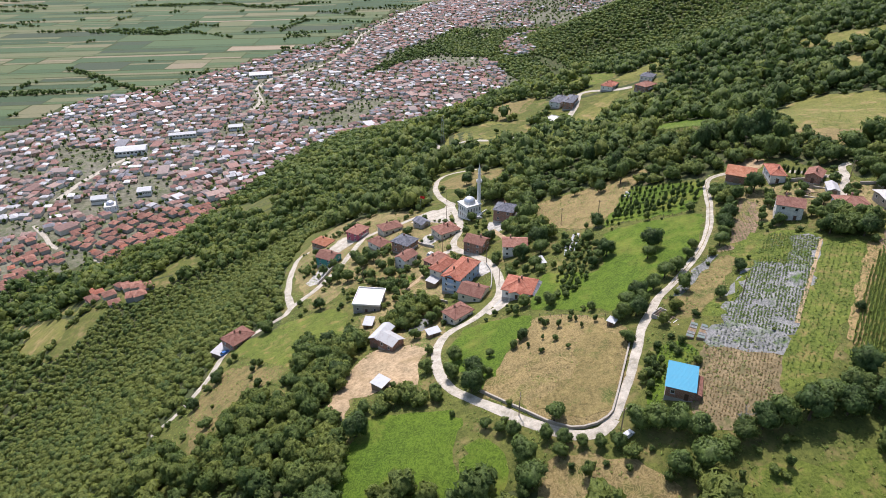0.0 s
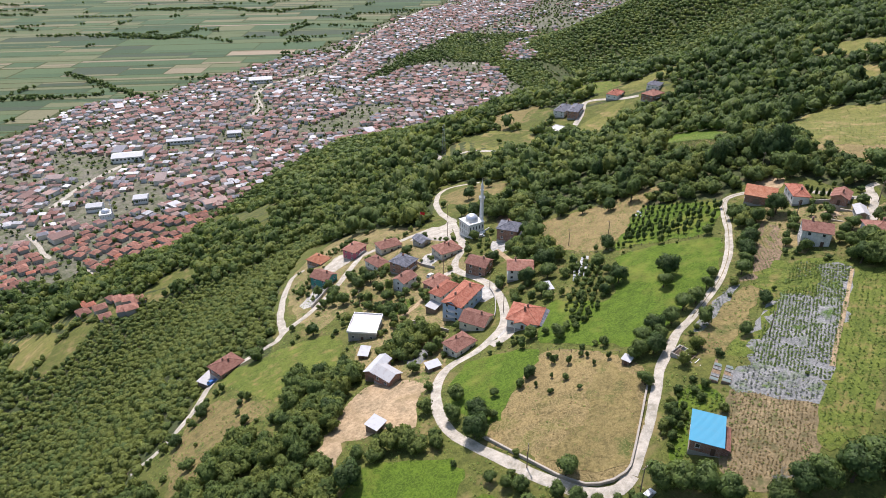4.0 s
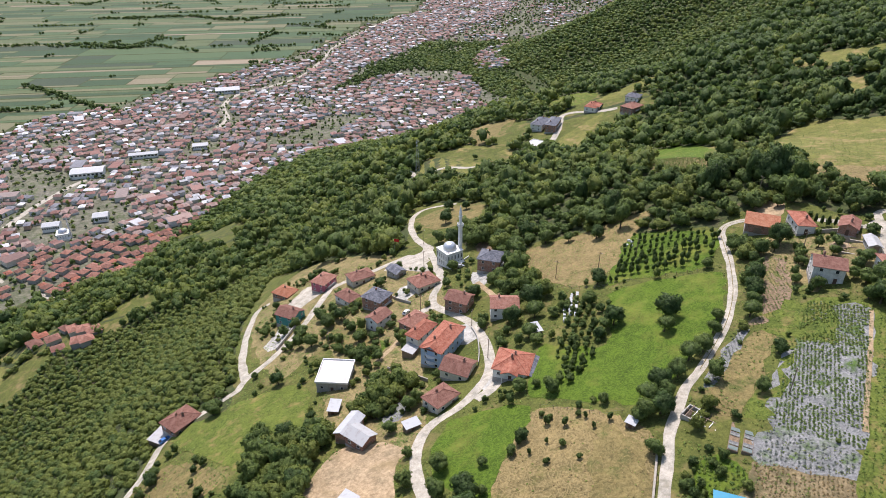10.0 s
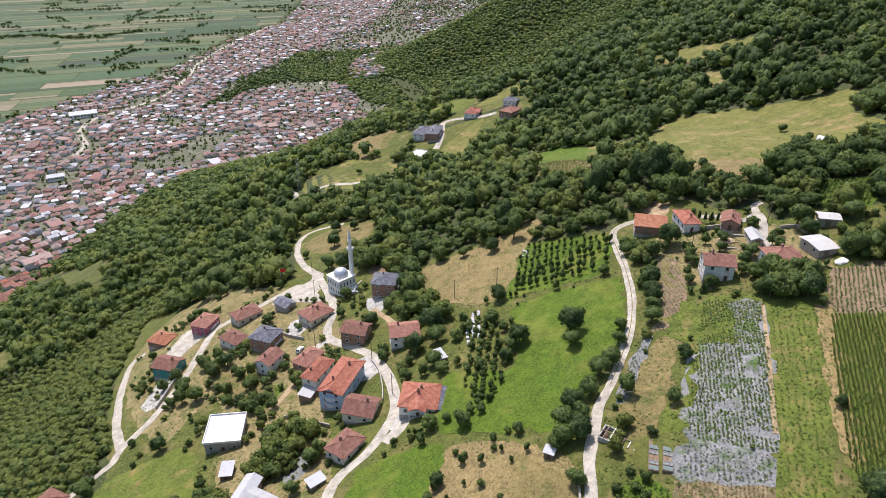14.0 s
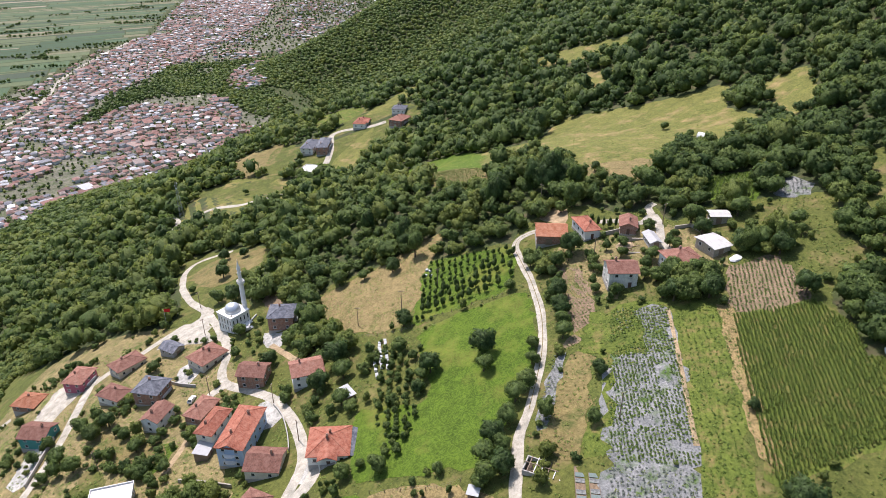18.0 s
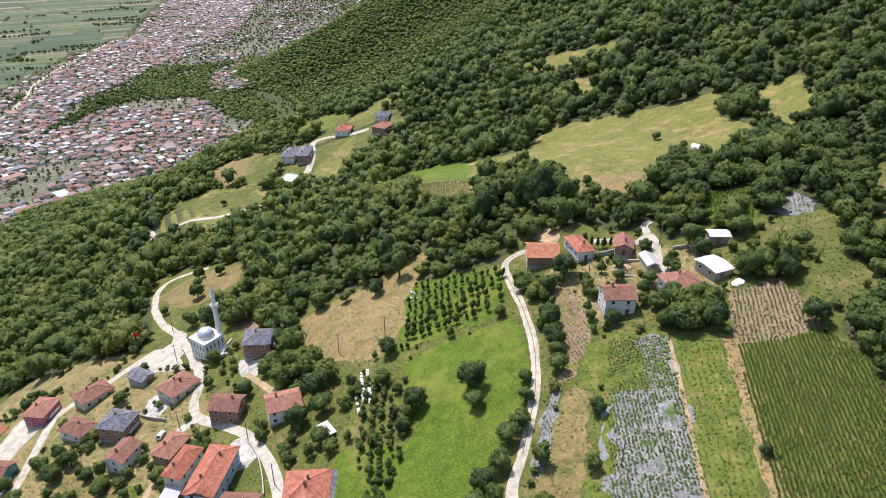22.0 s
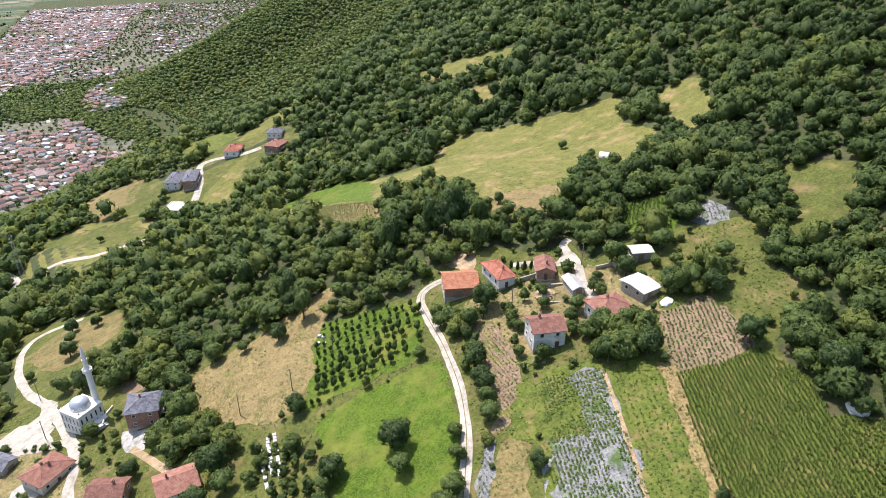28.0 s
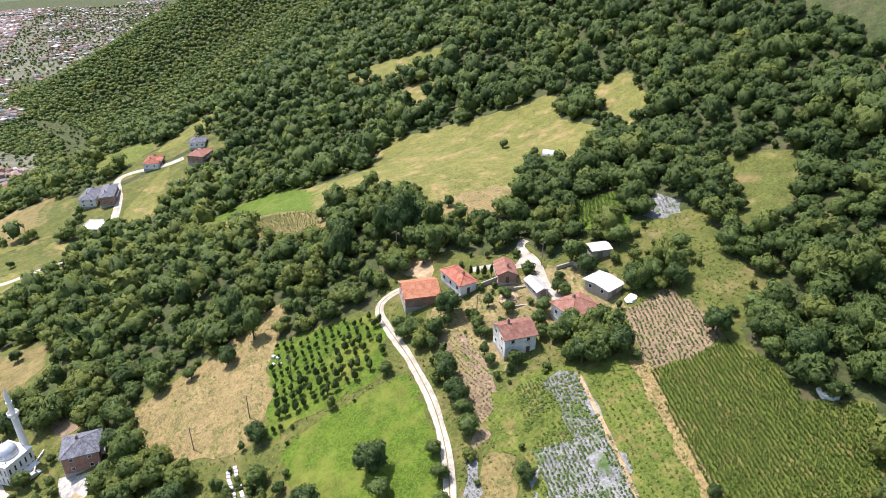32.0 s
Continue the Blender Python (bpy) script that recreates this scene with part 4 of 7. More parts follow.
def window(parent, face, u, z, w, h, wd, d):
    """A framed pane on one of the walls: 0 front, 1 right, 2 back, 3 left."""
    key = (w, h)
    if key not in WINDOW_CACHE:
        bm = bmesh.new()
        t = 0.09
        rings = [[bm.verts.new(c) for c in ((-a, y0, b0), (a, y0, b0), (a, y0, b1), (-a, y0, b1))]
                 for a, y0, b0, b1 in ((w / 2, 0.04, 0, h), (w / 2, -0.06, 0, h), (w / 2 - t, -0.06, t, h - t), (w / 2 - t, 0.04, t, h - t))]
        for r0, r1 in zip(rings[:-1], rings[1:]):
            for k in range(4):
                bm.faces.new((r0[k], r0[(k + 1) % 4], r1[(k + 1) % 4], r1[k]))
        fr = part("window", bm, M["frame"])
        sl = part("sill", box(-w / 2 - 0.08, -0.16, -0.08, w / 2 + 0.08, 0.02, -0.004), M["concrete"])
        pn = part("pane", box(-w / 2 + t, -0.02, t, w / 2 - t, 0.02, h - t), M["glass"])
        WINDOW_CACHE[key] = (fr.data, pn.data, sl.data)
        bpy.data.objects.remove(sl)
        bpy.data.objects.remove(fr)
        bpy.data.objects.remove(pn)
    fd, pd, sd = WINDOW_CACHE[key]
    m = (pose(u, -0.02, z), pose(wd + 0.02, u, z, 0, 0, 90), pose(u, d + 0.02, z, 0, 0, 180), pose(-0.02, u, z, 0, 0, -90))[face]
    fr = new("window", fd)
    fr.parent, fr.matrix_local = parent, m
    pn = new("pane", pd)
    pn.parent = fr
    sl = new("sill", sd)
    sl.parent = fr


def openings(ob, w, d, h, floors, faces=(0, 3, 1), door=True):
    per = h / floors
    for face in faces:
        span = w if face in (0, 2) else d
        count = max(1, int(span / 3.2))
        for f in range(floors):
            for k in range(count):
                u = span * (k + 0.5) / count
                if door and face == faces[0] and f == 0 and k == count // 2:
                    dm = box(u - 0.5, -0.08, 0, u + 0.5, 0.04, 2.05) if face == 0 else box(-0.08, u - 0.5, 0, 0.04, u + 0.5, 2.05)
                    part("door", dm, M["dark_door"], ob, "dark wooden door")
                    continue
                window(ob, face, u, f * per + per * 0.36, 1.1, min(1.2, per * 0.45), w, d)


def chimney(ob, x, y, z, mat="brick"):
    bm = box(x - 0.3, y - 0.3, z - 1.0, x + 0.3, y + 0.3, z + 0.9)
    add_box(bm, x - 0.38, y - 0.38, z + 0.9, x + 0.38, y + 0.38, z + 1.02)
    add_box(bm, x - 0.2, y - 0.2, z + 1.02, x + 0.2, y + 0.2, z + 1.3)
    part("chimney", bm, M[mat], ob, "brick chimney with a cap")


def slab_faces(bm, top, t=0.16):
    """Solid roof planes from outlines: each gets a lower face and edges."""
    for pts in top:
        up = [bm.verts.new(p) for p in pts]
        dn = [bm.verts.new((p[0], p[1], p[2] - t)) for p in pts]
        bm.faces.new(up)
        bm.faces.new(dn[::-1])
        for k in range(len(up)):
            j = (k + 1) % len(up)
            bm.faces.new((up[k], dn[k], dn[j], up[j]))


def hip_roof(ob, w, d, h, mat, over=0.55, pitch=0.42):
    x0, y0, x1, y1 = -over, -over, w + over, d + over
    run = min(x1 - x0, y1 - y0) / 2
    top = h + run * pitch
    if w >= d:
        a, b = (x0 + run, (y0 + y1) / 2, top), (x1 - run, (y0 + y1) / 2, top)
        planes = [[(x0, y0, h), (x1, y0, h), b, a], [(x1, y1, h), (x0, y1, h), a, b], [(x1, y0, h), (x1, y1, h), b], [(x0, y1, h), (x0, y0, h), a]]
    else:
        a, b = ((x0 + x1) / 2, y0 + run, top), ((x0 + x1) / 2, y1 - run, top)
        planes = [[(x1, y0, h), (x1, y1, h), b, a], [(x0, y1, h), (x0, y0, h), a, b], [(x0, y0, h), (x1, y0, h), a], [(x1, y1, h), (x0, y1, h), b]]
    bm = bmesh.new()
    slab_faces(bm, planes)
    roof = part("roof", bm, M[mat], ob, ROOF_WORDS[mat] + " hipped roof")
    bm = bmesh.new()
    for p, q in ((a, b), ((x0, y0, h), a), ((x0, y1, h), a if w >= d else b), ((x1, y0, h), b if w >= d else a), ((x1, y1, h), b)):
        p, q = Vector(p), Vector(q)
        if (q - p).length < 0.3:
            continue
        s = (q - p).normalized().cross(Vector((0, 0, 1))).normalized() * 0.13
        v = [bm.verts.new(c) for c in (p - s, p + s, q + s, q - s)]
        u = [bm.verts.new(Vector(c) + Vector((0, 0, 0.09))) for c in (p - s * 0.4, p + s * 0.4, q + s * 0.4, q - s * 0.4)]
        bm.faces.new(u)
        for k in range(4):
            bm.faces.new((v[k], v[(k + 1) % 4], u[(k + 1) % 4], u[k]))
    part("ridge_tiles", bm, M[mat], roof)
    return a, b, top


def gable_roof(ob, w, d, h, mat, wall, over=0.5, pitch=0.42):
    bm = bmesh.new()
    if w >= d:
        top = h + (d / 2 + over) * pitch
        planes = [[(-over, -over, h - 0.1), (w + over, -over, h - 0.1), (w + over, d / 2, top), (-over, d / 2, top)],
                  [(w + over, d + over, h - 0.1), (-over, d + over, h - 0.1), (-over, d / 2, top), (w + over, d / 2, top)]]
        gab = (((0, 0, h), (0, d / 2, top - 0.3), (0, d, h)), ((w, 0, h), (w, d, h), (w, d / 2, top - 0.3)))
        mid = (w * 0.3, d / 2 + 0.4, top)
    else:
        top = h + (w / 2 + over) * pitch
        planes = [[(-over, d + over, h - 0.1), (-over, -over, h - 0.1), (w / 2, -over, top), (w / 2, d + over, top)],
                  [(w + over, -over, h - 0.1), (w + over, d + over, h - 0.1), (w / 2, d + over, top), (w / 2, -over, top)]]
        gab = (((0, 0, h), (w, 0, h), (w / 2, 0, top - 0.3)), ((0, d, h), (w / 2, d, top - 0.3), (w, d, h)))
        mid = (w / 2 + 0.4, d * 0.3, top)
    slab_faces(bm, planes)
    part("roof", bm, M[mat], ob, ROOF_WORDS[mat] + " gabled roof")
    for g in gab:
        bm = bmesh.new()
        bm.faces.new([bm.verts.new(c) for c in g])
        r = bmesh.ops.extrude_face_region(bm, geom=bm.faces[:])
        n = (Vector(g[1]) - Vector(g[0])).cross(Vector(g[2]) - Vector(g[0])).normalized()
        for v in r["geom"]:
            if isinstance(v, bmesh.types.BMVert):
                v.co -= n * 0.2
        bmesh.ops.recalc_face_normals(bm, faces=bm.faces[:])
        part("gable", bm, M[wall], ob)
    return mid


def walls(ob, w, d, h, mat, sink=3.0):
    part("wall", box(0, 0, 0, w, d, h), M[mat], ob, WALL_WORDS[mat] + " wall")
    part("plinth", box(-0.06, -0.06, -sink, w + 0.06, d + 0.06, 0.15), M["concrete"], ob, "grey concrete plinth")


def round_balcony(ob, y, z, r=1.9):
    """A half-round slab with a railing on the left-hand wall."""
    bm = bmesh.new()
    arc = [(-0.07 - r * 0.75 * math.sin(a), y + r * math.cos(a)) for a in np.linspace(0, math.pi, 13)]
    lo, hi = [bm.verts.new((*p, z - 0.2)) for p in arc], [bm.verts.new((*p, z)) for p in arc]
    bm.faces.new(lo)
    bm.faces.new(hi[::-1])
    for k in range(len(arc)):
        j = (k + 1) % len(arc)
        bm.faces.new((lo[j], lo[k], hi[k], hi[j]))
    slab = part("balcony", bm, M["white"], ob, "half-round white balcony")
    bm = bmesh.new()
    for p, q in zip(arc[:-1], arc[1:]):
        add_box(bm, p[0] - 0.03, p[1] - 0.03, z, p[0] + 0.03, p[1] + 0.03, z + 0.9)
        v = [bm.verts.new(c) for c in ((*p, z + 0.86), (*q, z + 0.86), (*q, z + 0.98), (*p, z + 0.98))]
        bm.faces.new(v)
    part("railing", bm, M["frame"], slab, "white balcony railing")


def hip_house(x, y, turn, w, d, h, wall, roof, floors):
    z = site(x, y, turn, w, d)
    ob = base("house", x, y, z, turn, f"{WALL_WORDS[wall]} {('low', 'two-storey', 'three-storey')[floors - 1]} house, {ROOF_WORDS[roof]} hipped roof", "house", "village houses")
    walls(ob, w, d, h, wall)
    a, b, top = hip_roof(ob, w, d, h, roof)
    chimney(ob, a[0] + 0.5, a[1] + 0.9, top - 0.3)
    if w * d > 90:
        chimney(ob, b[0] - 0.5, b[1] - 0.8, top - 0.3)
    openings(ob, w, d, h, floors)
    if wall == "blue":
        for f in (1, 2):
            round_balcony(ob, d * 0.5, h * f / floors)
        part("gable_front", box(-0.12, d * 0.2, h - 0.4, -0.004, d * 0.8, h + 0.01), M[wall], ob)
        bm = bmesh.new()
        slab_faces(bm, [[(-0.75, d * 0.12, h), (3.2, d * 0.12, h + 0.05), (3.2, d / 2, h + 1.7), (-0.75, d / 2, h + 1.7)], [(3.2, d * 0.88, h + 0.05), (-0.75, d * 0.88, h), (-0.75, d / 2, h + 1.7), (3.2, d / 2, h + 1.7)]])
        part("dormer_roof", bm, M[roof], ob, "small red gabled roof over the balconies")
        bm = bmesh.new()
        vs = [bm.verts.new(c) for c in ((-0.1, d * 0.2, h + 0.014), (-0.1, d / 2, h + 1.45), (-0.1, d * 0.8, h + 0.014), (2.2, d * 0.2, h + 0.014), (2.2, d / 2, h + 1.45), (2.2, d * 0.8, h + 0.014))]
        for f in ((0, 1, 2), (0, 3, 4, 1), (1, 4, 5, 2), (3, 5, 4)):
            bm.faces.new([vs[k] for k in f])
        part("dormer_wall", bm, M[wall], ob)
        return ob
    if roof == "tile_red" and wall == "white" and w > 10:
        bm = bmesh.new()
        slab_faces(bm, [[(w + 0.6, -0.3, h - 0.1), (w + 3.0, -0.3, h - 0.9), (w + 3.0, d + 0.2, h - 0.9), (w + 0.6, d + 0.2, h - 0.1)]], 0.12)
        part("lean_to_roof", bm, M["slate"], ob, "dark grey lean-to roof")
        for u in (0.0, d / 2, d - 0.3):
            part("post", box(w + 2.6, u, -2.5, w + 2.8, u + 0.2, h - 0.9), M["frame"], ob)
        bm = bmesh.new()
        slab_faces(bm, [[(w * 0.25, -2.0, h - 0.1), (w * 0.25, 2.6, h + 0.9), (w * 0.5, 2.6, h + 1.5), (w * 0.5, -2.0, h + 1.1)][::-1], [(w * 0.75, -2.0, h - 0.1), (w * 0.5, -2.0, h + 1.1), (w * 0.5, 2.6, h + 1.5), (w * 0.75, 2.6, h + 0.9)][::-1]])
        part("porch_roof", bm, M[roof], ob, "red tiled porch gable")
        for u in (0.28, 0.7):
            part("porch_pillar", box(w * u, -1.8, -2.5, w * u + 0.25, -1.55, h), M["white"], ob, "white porch pillar")
        part("porch_beam", box(w * 0.28, -1.84, h - 0.3, w * 0.7 + 0.25, -1.5, h + 0.05), M["white"], ob)
        return ob
    if floors > 1 and w * d > 60:
        bm = box(w * 0.2, -1.2, h / floors - 0.15, w * 0.8, -0.07, h / floors)
        part("balcony", bm, M["concrete"], ob, "concrete balcony slab")
        bm = bmesh.new()
        for k in range(9):
            u = w * (0.2 + 0.6 * k / 8)
            add_box(bm, u - 0.03, -1.18, h / floors, u + 0.03, -1.12, h / floors + 0.95)
        add_box(bm, w * 0.2, -1.2, h / floors + 0.95, w * 0.8, -1.1, h / floors + 1.02)
        part("railing", bm, M["frame"], ob, "pale balcony railing")
    return ob


def gable_house(x, y, turn, w, d, h, wall, roof, use):
    z = site(x, y, turn, w, d)
    kind = "house" if use == "house" else "barn"
    ob = base(kind, x, y, z, turn, f"{WALL_WORDS[wall]} {kind} with a {ROOF_WORDS[roof]} gabled roof", kind, "village houses" if use == "house" else "barns")
    walls(ob, w, d, h, wall)
    mid = gable_roof(ob, w, d, h, roof, wall)
    if use == "house":
        chimney(ob, *mid)
        openings(ob, w, d, h, 2 if h > 4.4 else 1)
    else:
        part("door", box(w * 0.3, -0.1, 0, w * 0.3 + min(2.2, w * 0.5), 0.03, 2.2), M["wood"], ob, "wide wooden barn door")
        openings(ob, w, d, h, 1, (3, 1), False)
    return ob


def flat_house(x, y, turn, w, d, h, wall):
    z = site(x, y, turn, w, d)
    ob = base("house", x, y, z, turn, "unfinished house with a flat white terrace roof and parapet", "house", "village houses")
    walls(ob, w, d, h - 0.3, "concrete")
    part("roof", box(-0.4, -0.4, h - 0.296, w + 0.4, d + 0.4, h), M["terrace"], ob, "white flat roof slab with a brown stain")
    bm = bmesh.new()
    for b in ((-0.4, -0.4, h + 0.004, w + 0.4, -0.2, h + 0.5), (-0.4, d + 0.2, h + 0.004, w + 0.4, d + 0.4, h + 0.5), (-0.4, -0.2, h + 0.004, -0.2, d + 0.2, h + 0.5), (w + 0.2, -0.2, h + 0.004, w + 0.4, d + 0.2, h + 0.5)):
        add_box(bm, *b)
    part("parapet", bm, M["white"], ob, "low white parapet")
    for k in range(4):
        u = w * (k + 0.5) / 4
        part("pillar", box(u - 0.2, -0.35, -2.5, u + 0.2, -0.08, h - 0.3), M["concrete"], ob)
    openings(ob, w, d, h - 0.4, 1, (0, 3, 1))
    return ob


def small_shed(x, y, turn, w, d, h, roof):
    z = site(x, y, turn, w, d)
    ob = base("shed", x, y, z, turn, f"small wooden shed under a {ROOF_WORDS[roof]} roof", "shed", "sheds")
    part("wall", box(0, 0, -1.5, w, d, h - 0.25), M["wood"], ob, "weathered board wall")
    bm = bmesh.new()
    slab_faces(bm, [[(-0.35, -0.35, h - 0.2), (w + 0.35, -0.35, h - 0.2), (w + 0.35, d + 0.35, h + 0.25), (-0.35, d + 0.35, h + 0.25)]], 0.07)
    part("roof", bm, M[roof], ob, ROOF_WORDS[roof] + " lean-to roof")
    part("door", box(w * 0.35, -0.06, 0, w * 0.35 + min(0.9, w * 0.4), 0.03, h - 0.4), M["dark_door"], ob, "dark board door")
    return ob


def lean_barn(x, y, turn, w, d, h, roof):
    z = site(x, y, turn, w, d)
    ob = base("barn", x, y, z, turn, "old stone barn under a patched white sheet roof", "barn", "barns")
    part("wall", box(0, 0, -2, w, d, h - 0.3), M["stone"], ob, "rough stone wall")
    bm = bmesh.new()
    slab_faces(bm, [[(-0.6, -0.6, h - 0.2), (w + 0.6, -0.6, h - 0.2), (w + 0.6, d * 0.55, h + 0.5), (-0.6, d * 0.55, h + 0.5)], [(-0.6, d * 0.55 + 0.005, h + 0.5), (w + 0.6, d * 0.55 + 0.005, h + 0.5), (w + 0.6, d + 0.6, h + 0.15), (-0.6, d + 0.6, h + 0.15)]], 0.08)
    part("roof", bm, M[roof], ob, "patched white sheet roof")
    part("door", box(w * 0.3, -0.08, 0, w * 0.3 + 1.8, 0.03, 2.1), M["wood"], ob, "grey wooden barn door")
    openings(ob, w, d, h, 1, (3, 1), False)
    return ob


def blue_shed(x, y, turn, w, d, h, roof):
    z = site(x, y, turn, w, d)
    ob = base("house", x, y, z, turn, "small brick house under a bright blue sheet metal roof", "house", "village houses")
    walls(ob, w, d, h - 0.35, "brick")
    bm = bmesh.new()
    slab_faces(bm, [[(-0.4, -0.8, h - 0.25), (w + 0.4, -0.8, h - 0.25), (w + 0.4, d + 0.4, h + 0.75), (-0.4, d + 0.4, h + 0.75)]], 0.1)
    part("roof", bm, M[roof], ob, "bright blue sheet metal roof")
    part("annex_wall", box(w + 0.07, 0.6, -2, w + 1.6, d - 0.6, 2.2), M["brick"], ob)
    bm = bmesh.new()
    slab_faces(bm, [[(w + 0.07, 0.3, 2.75), (w + 1.9, 0.3, 2.2), (w + 1.9, d - 0.3, 2.2), (w + 0.07, d - 0.3, 2.75)]], 0.1)
    part("annex_roof", bm, M["tile_brown"], ob, "dark red lean-to roof")
    openings(ob, w, d, h - 0.4, 1, (0, 3))
    return ob


def mosque(x, y, turn, w, d, h):
    z = site(x, y, turn, w, d)
    d = w = (w + d) / 2
    ob = base("mosque", x, y, z, turn, "white mosque with a silver dome and one slender minaret" if x > -100 else "large white town mosque with a grey dome and minaret", "mosque")
    part("wall", box(0, 0, -3, w, d, h), M["white"], ob, "smooth white plastered wall")
    part("cornice", box(-0.25, -0.25, h + 0.004, w + 0.25, d + 0.25, h + 0.35), M["white"], ob)
    c = w / 2
    bm = bmesh.new()
    add_ring(bm, [(w * 0.37, h + 0.35), (w * 0.37, h + 1.1)], 32, cx=c, cy=c)
    part("drum", bm, M["white"], ob, "white drum under the dome")
    bm = bmesh.new()
    add_ring(bm, [(w * 0.36 * math.cos(a), h + 1.104 + w * 0.3 * math.sin(a)) for a in np.linspace(0, 1.5, 12)], 32, cx=c, cy=c)
    dome = part("dome", bm, M["dome"], ob, "silver sheet metal dome", True)
    bm = bmesh.new()
    add_ring(bm, [(0.06, h + 1 + w * 0.3), (0.06, h + 2.0 + w * 0.3), (0.16, h + 2.15 + w * 0.3), (0.02, h + 2.6 + w * 0.3)], 8, cx=c, cy=c)
    part("finial", bm, M["dome"], dome)
    for face in (0, 3, 1):
        for f in range(2):
            for k in range(5):
                window(ob, face, w * (k + 0.5) / 5, 0.9 + f * 3.2, 0.7, 2.1, w, d)
    part("porch", box(0.3, -2.2, -3, w - 0.3, -0.08, 2.6), M["white"], ob, "low white porch")
    # minaret at the right-hand corner
    mx, my = w + 0.6, d * 0.35
    bm = bmesh.new()
    add_ring(bm, [(1.35, -3), (1.35, 4.5), (1.0, 6.0), (0.92, 17.5), (0.95, 17.8)], 12, cx=mx, cy=my)
    mn = part("minaret", bm, M["white"], ob, "slender white minaret shaft")
    bm = bmesh.new()
    add_ring(bm, [(0.95, 17.8), (1.55, 18.6), (1.55, 19.6), (1.43, 19.6), (1.43, 18.7)], 16, cx=mx, cy=my)
    part("balcony", bm, M["white"], mn)
    bm = bmesh.new()
    add_ring(bm, [(0.75, 18.6), (0.7, 22.6), (0.88, 22.9), (0.88, 23.3), (0.66, 23.4), (0.64, 24.6), (0.78, 24.7), (0.1, 28.0), (0.03, 29.0)], 12, cx=mx, cy=my)
    part("spire", bm, M["white"], mn, "white pointed spire")
    return ob


def cold_frame(x, y, turn, w, d):
    """Low timber-edged beds under cloudy panes, one of them open with plants."""
    z = site(x, y, turn, w, d)
    ob = base("cold_frame", x, y, z, turn, "low timber-edged garden frame under cloudy sheets", "garden frame", "garden frames")
    for b in ((0, 0, -0.8, w, 0.12, 0.34), (0, d - 0.12, -0.8, w, d, 0.36), (0, 0.12, -0.8, 0.12, d - 0.12, 0.35), (w - 0.12, 0.12, -0.8, w, d - 0.12, 0.35)):
        part("edge_board", box(*b), M["wood"], ob)
    part("soil_bed", box(0.15, 0.15, -0.6, w - 0.15, d - 0.15, 0.25), M["soil"], ob, "dark soil bed")
    n = max(1, int(d / 1.4))
    for k in range(n):
        if k % 3 != 2:
            pn = part("sheet", box(0.1, -0.6, -0.02, w - 0.1, 0.6, 0.02), M["film"] if k % 2 else M["glass_roof"], ob, "cloudy plastic sheet")
            pn.matrix_local = pose(0, (k + 0.5) * d / n, 0.42, 2.0 * (k % 2), 0, 1.5 * (k % 3 - 1))
    return ob


cold_frame(68.4, 148.6, -30.0, 2.2, 9.6)
cold_frame(71.0, 147.2, -30.0, 2.2, 7.4)
flat_house(-36.9, 220.8, -6.8, 10.9, 12.2, 4.2, "white")
gable_house(-26.7, 189.3, -27.1, 4.2, 9.7, 4.0, "brick", "metal", "barn")
gable_house(-18.0, 182.3, 49.6, 5.7, 7.1, 3.6, "brick", "metal_old", "barn")
small_shed(-31.1, 205.4, -8.0, 3.3, 5.0, 2.2, "metal")
small_shed(-5.1, 186.5, 27.6, 4.5, 2.8, 2.2, "metal")
hip_house(4.2, 192.8, 42.8, 9.1, 6.6, 3.5, "cream", "tile_brown", 1)
gable_house(14.1, 207.7, 62.9, 8.6, 9.5, 3.5, "cream", "tile_brown", "house")
hip_house(6.3, 219.8, 59.2, 17.4, 7.9, 7.5, "blue", "tile_red", 3)
hip_house(-1.4, 235.1, 53.3, 11.7, 5.4, 6.0, "cream", "tile_red", 2)
small_shed(-3.6, 230.9, 60.3, 6.6, 4.2, 3.0, "metal_old")
hip_house(-4.0, 250.5, 49.0, 10.0, 6.3, 3.0, "brick", "tile_pink", 1)
gable_house(-17.4, 256.5, 52.1, 8.7, 6.2, 5.0, "white", "tile_brown", "house")
hip_house(-17.2, 273.4, 56.1, 8.8, 9.4, 5.5, "brick", "slate", 2)
hip_house(-31.2, 283.8, 45.1, 6.7, 9.6, 3.5, "white", "tile_brown", 1)
hip_house(-45.5, 307.6, 60.2, 9.9, 7.5, 5.0, "pink", "tile_pink", 2)
hip_house(-31.2, 303.2, 29.5, 11.2, 7.6, 3.5, "cream", "tile_brown", 1)
gable_house(-10.9, 301.8, 39.2, 5.6, 7.4, 3.0, "concrete", "slate", "barn")
hip_house(-0.9, 281.5, 32.1, 11.1, 9.0, 3.5, "cream", "tile_pink", 1)
gable_house(17.5, 254.7, 60.7, 7.6, 9.2, 5.5, "brick", "tile_brown", "house")
gable_house(25.7, 242.2, -4.2, 10.0, 8.5, 5.0, "white", "tile_pink", "house")
hip_house(21.8, 202.8, -19.9, 10.8, 10.5, 3.5, "white", "tile_red", 1)
small_shed(38.0, 222.0, 15.4, 3.0, 4.6, 2.5, "metal")
gable_house(-55.4, 279.6, 62.1, 8.0, 9.6, 5.0, "teal", "tile_brown", "house")
hip_house(-65.3, 316.1, 58.8, 7.9, 9.6, 3.0, "brick", "tile_orange", 1)
hip_house(33.7, 283.3, 69.6, 9.1, 9.5, 6.0, "brick", "slate", 2)
hip_house(-88.5, 219.9, 53.0, 10.9, 8.4, 3.5, "brick", "tile_brown", 1)
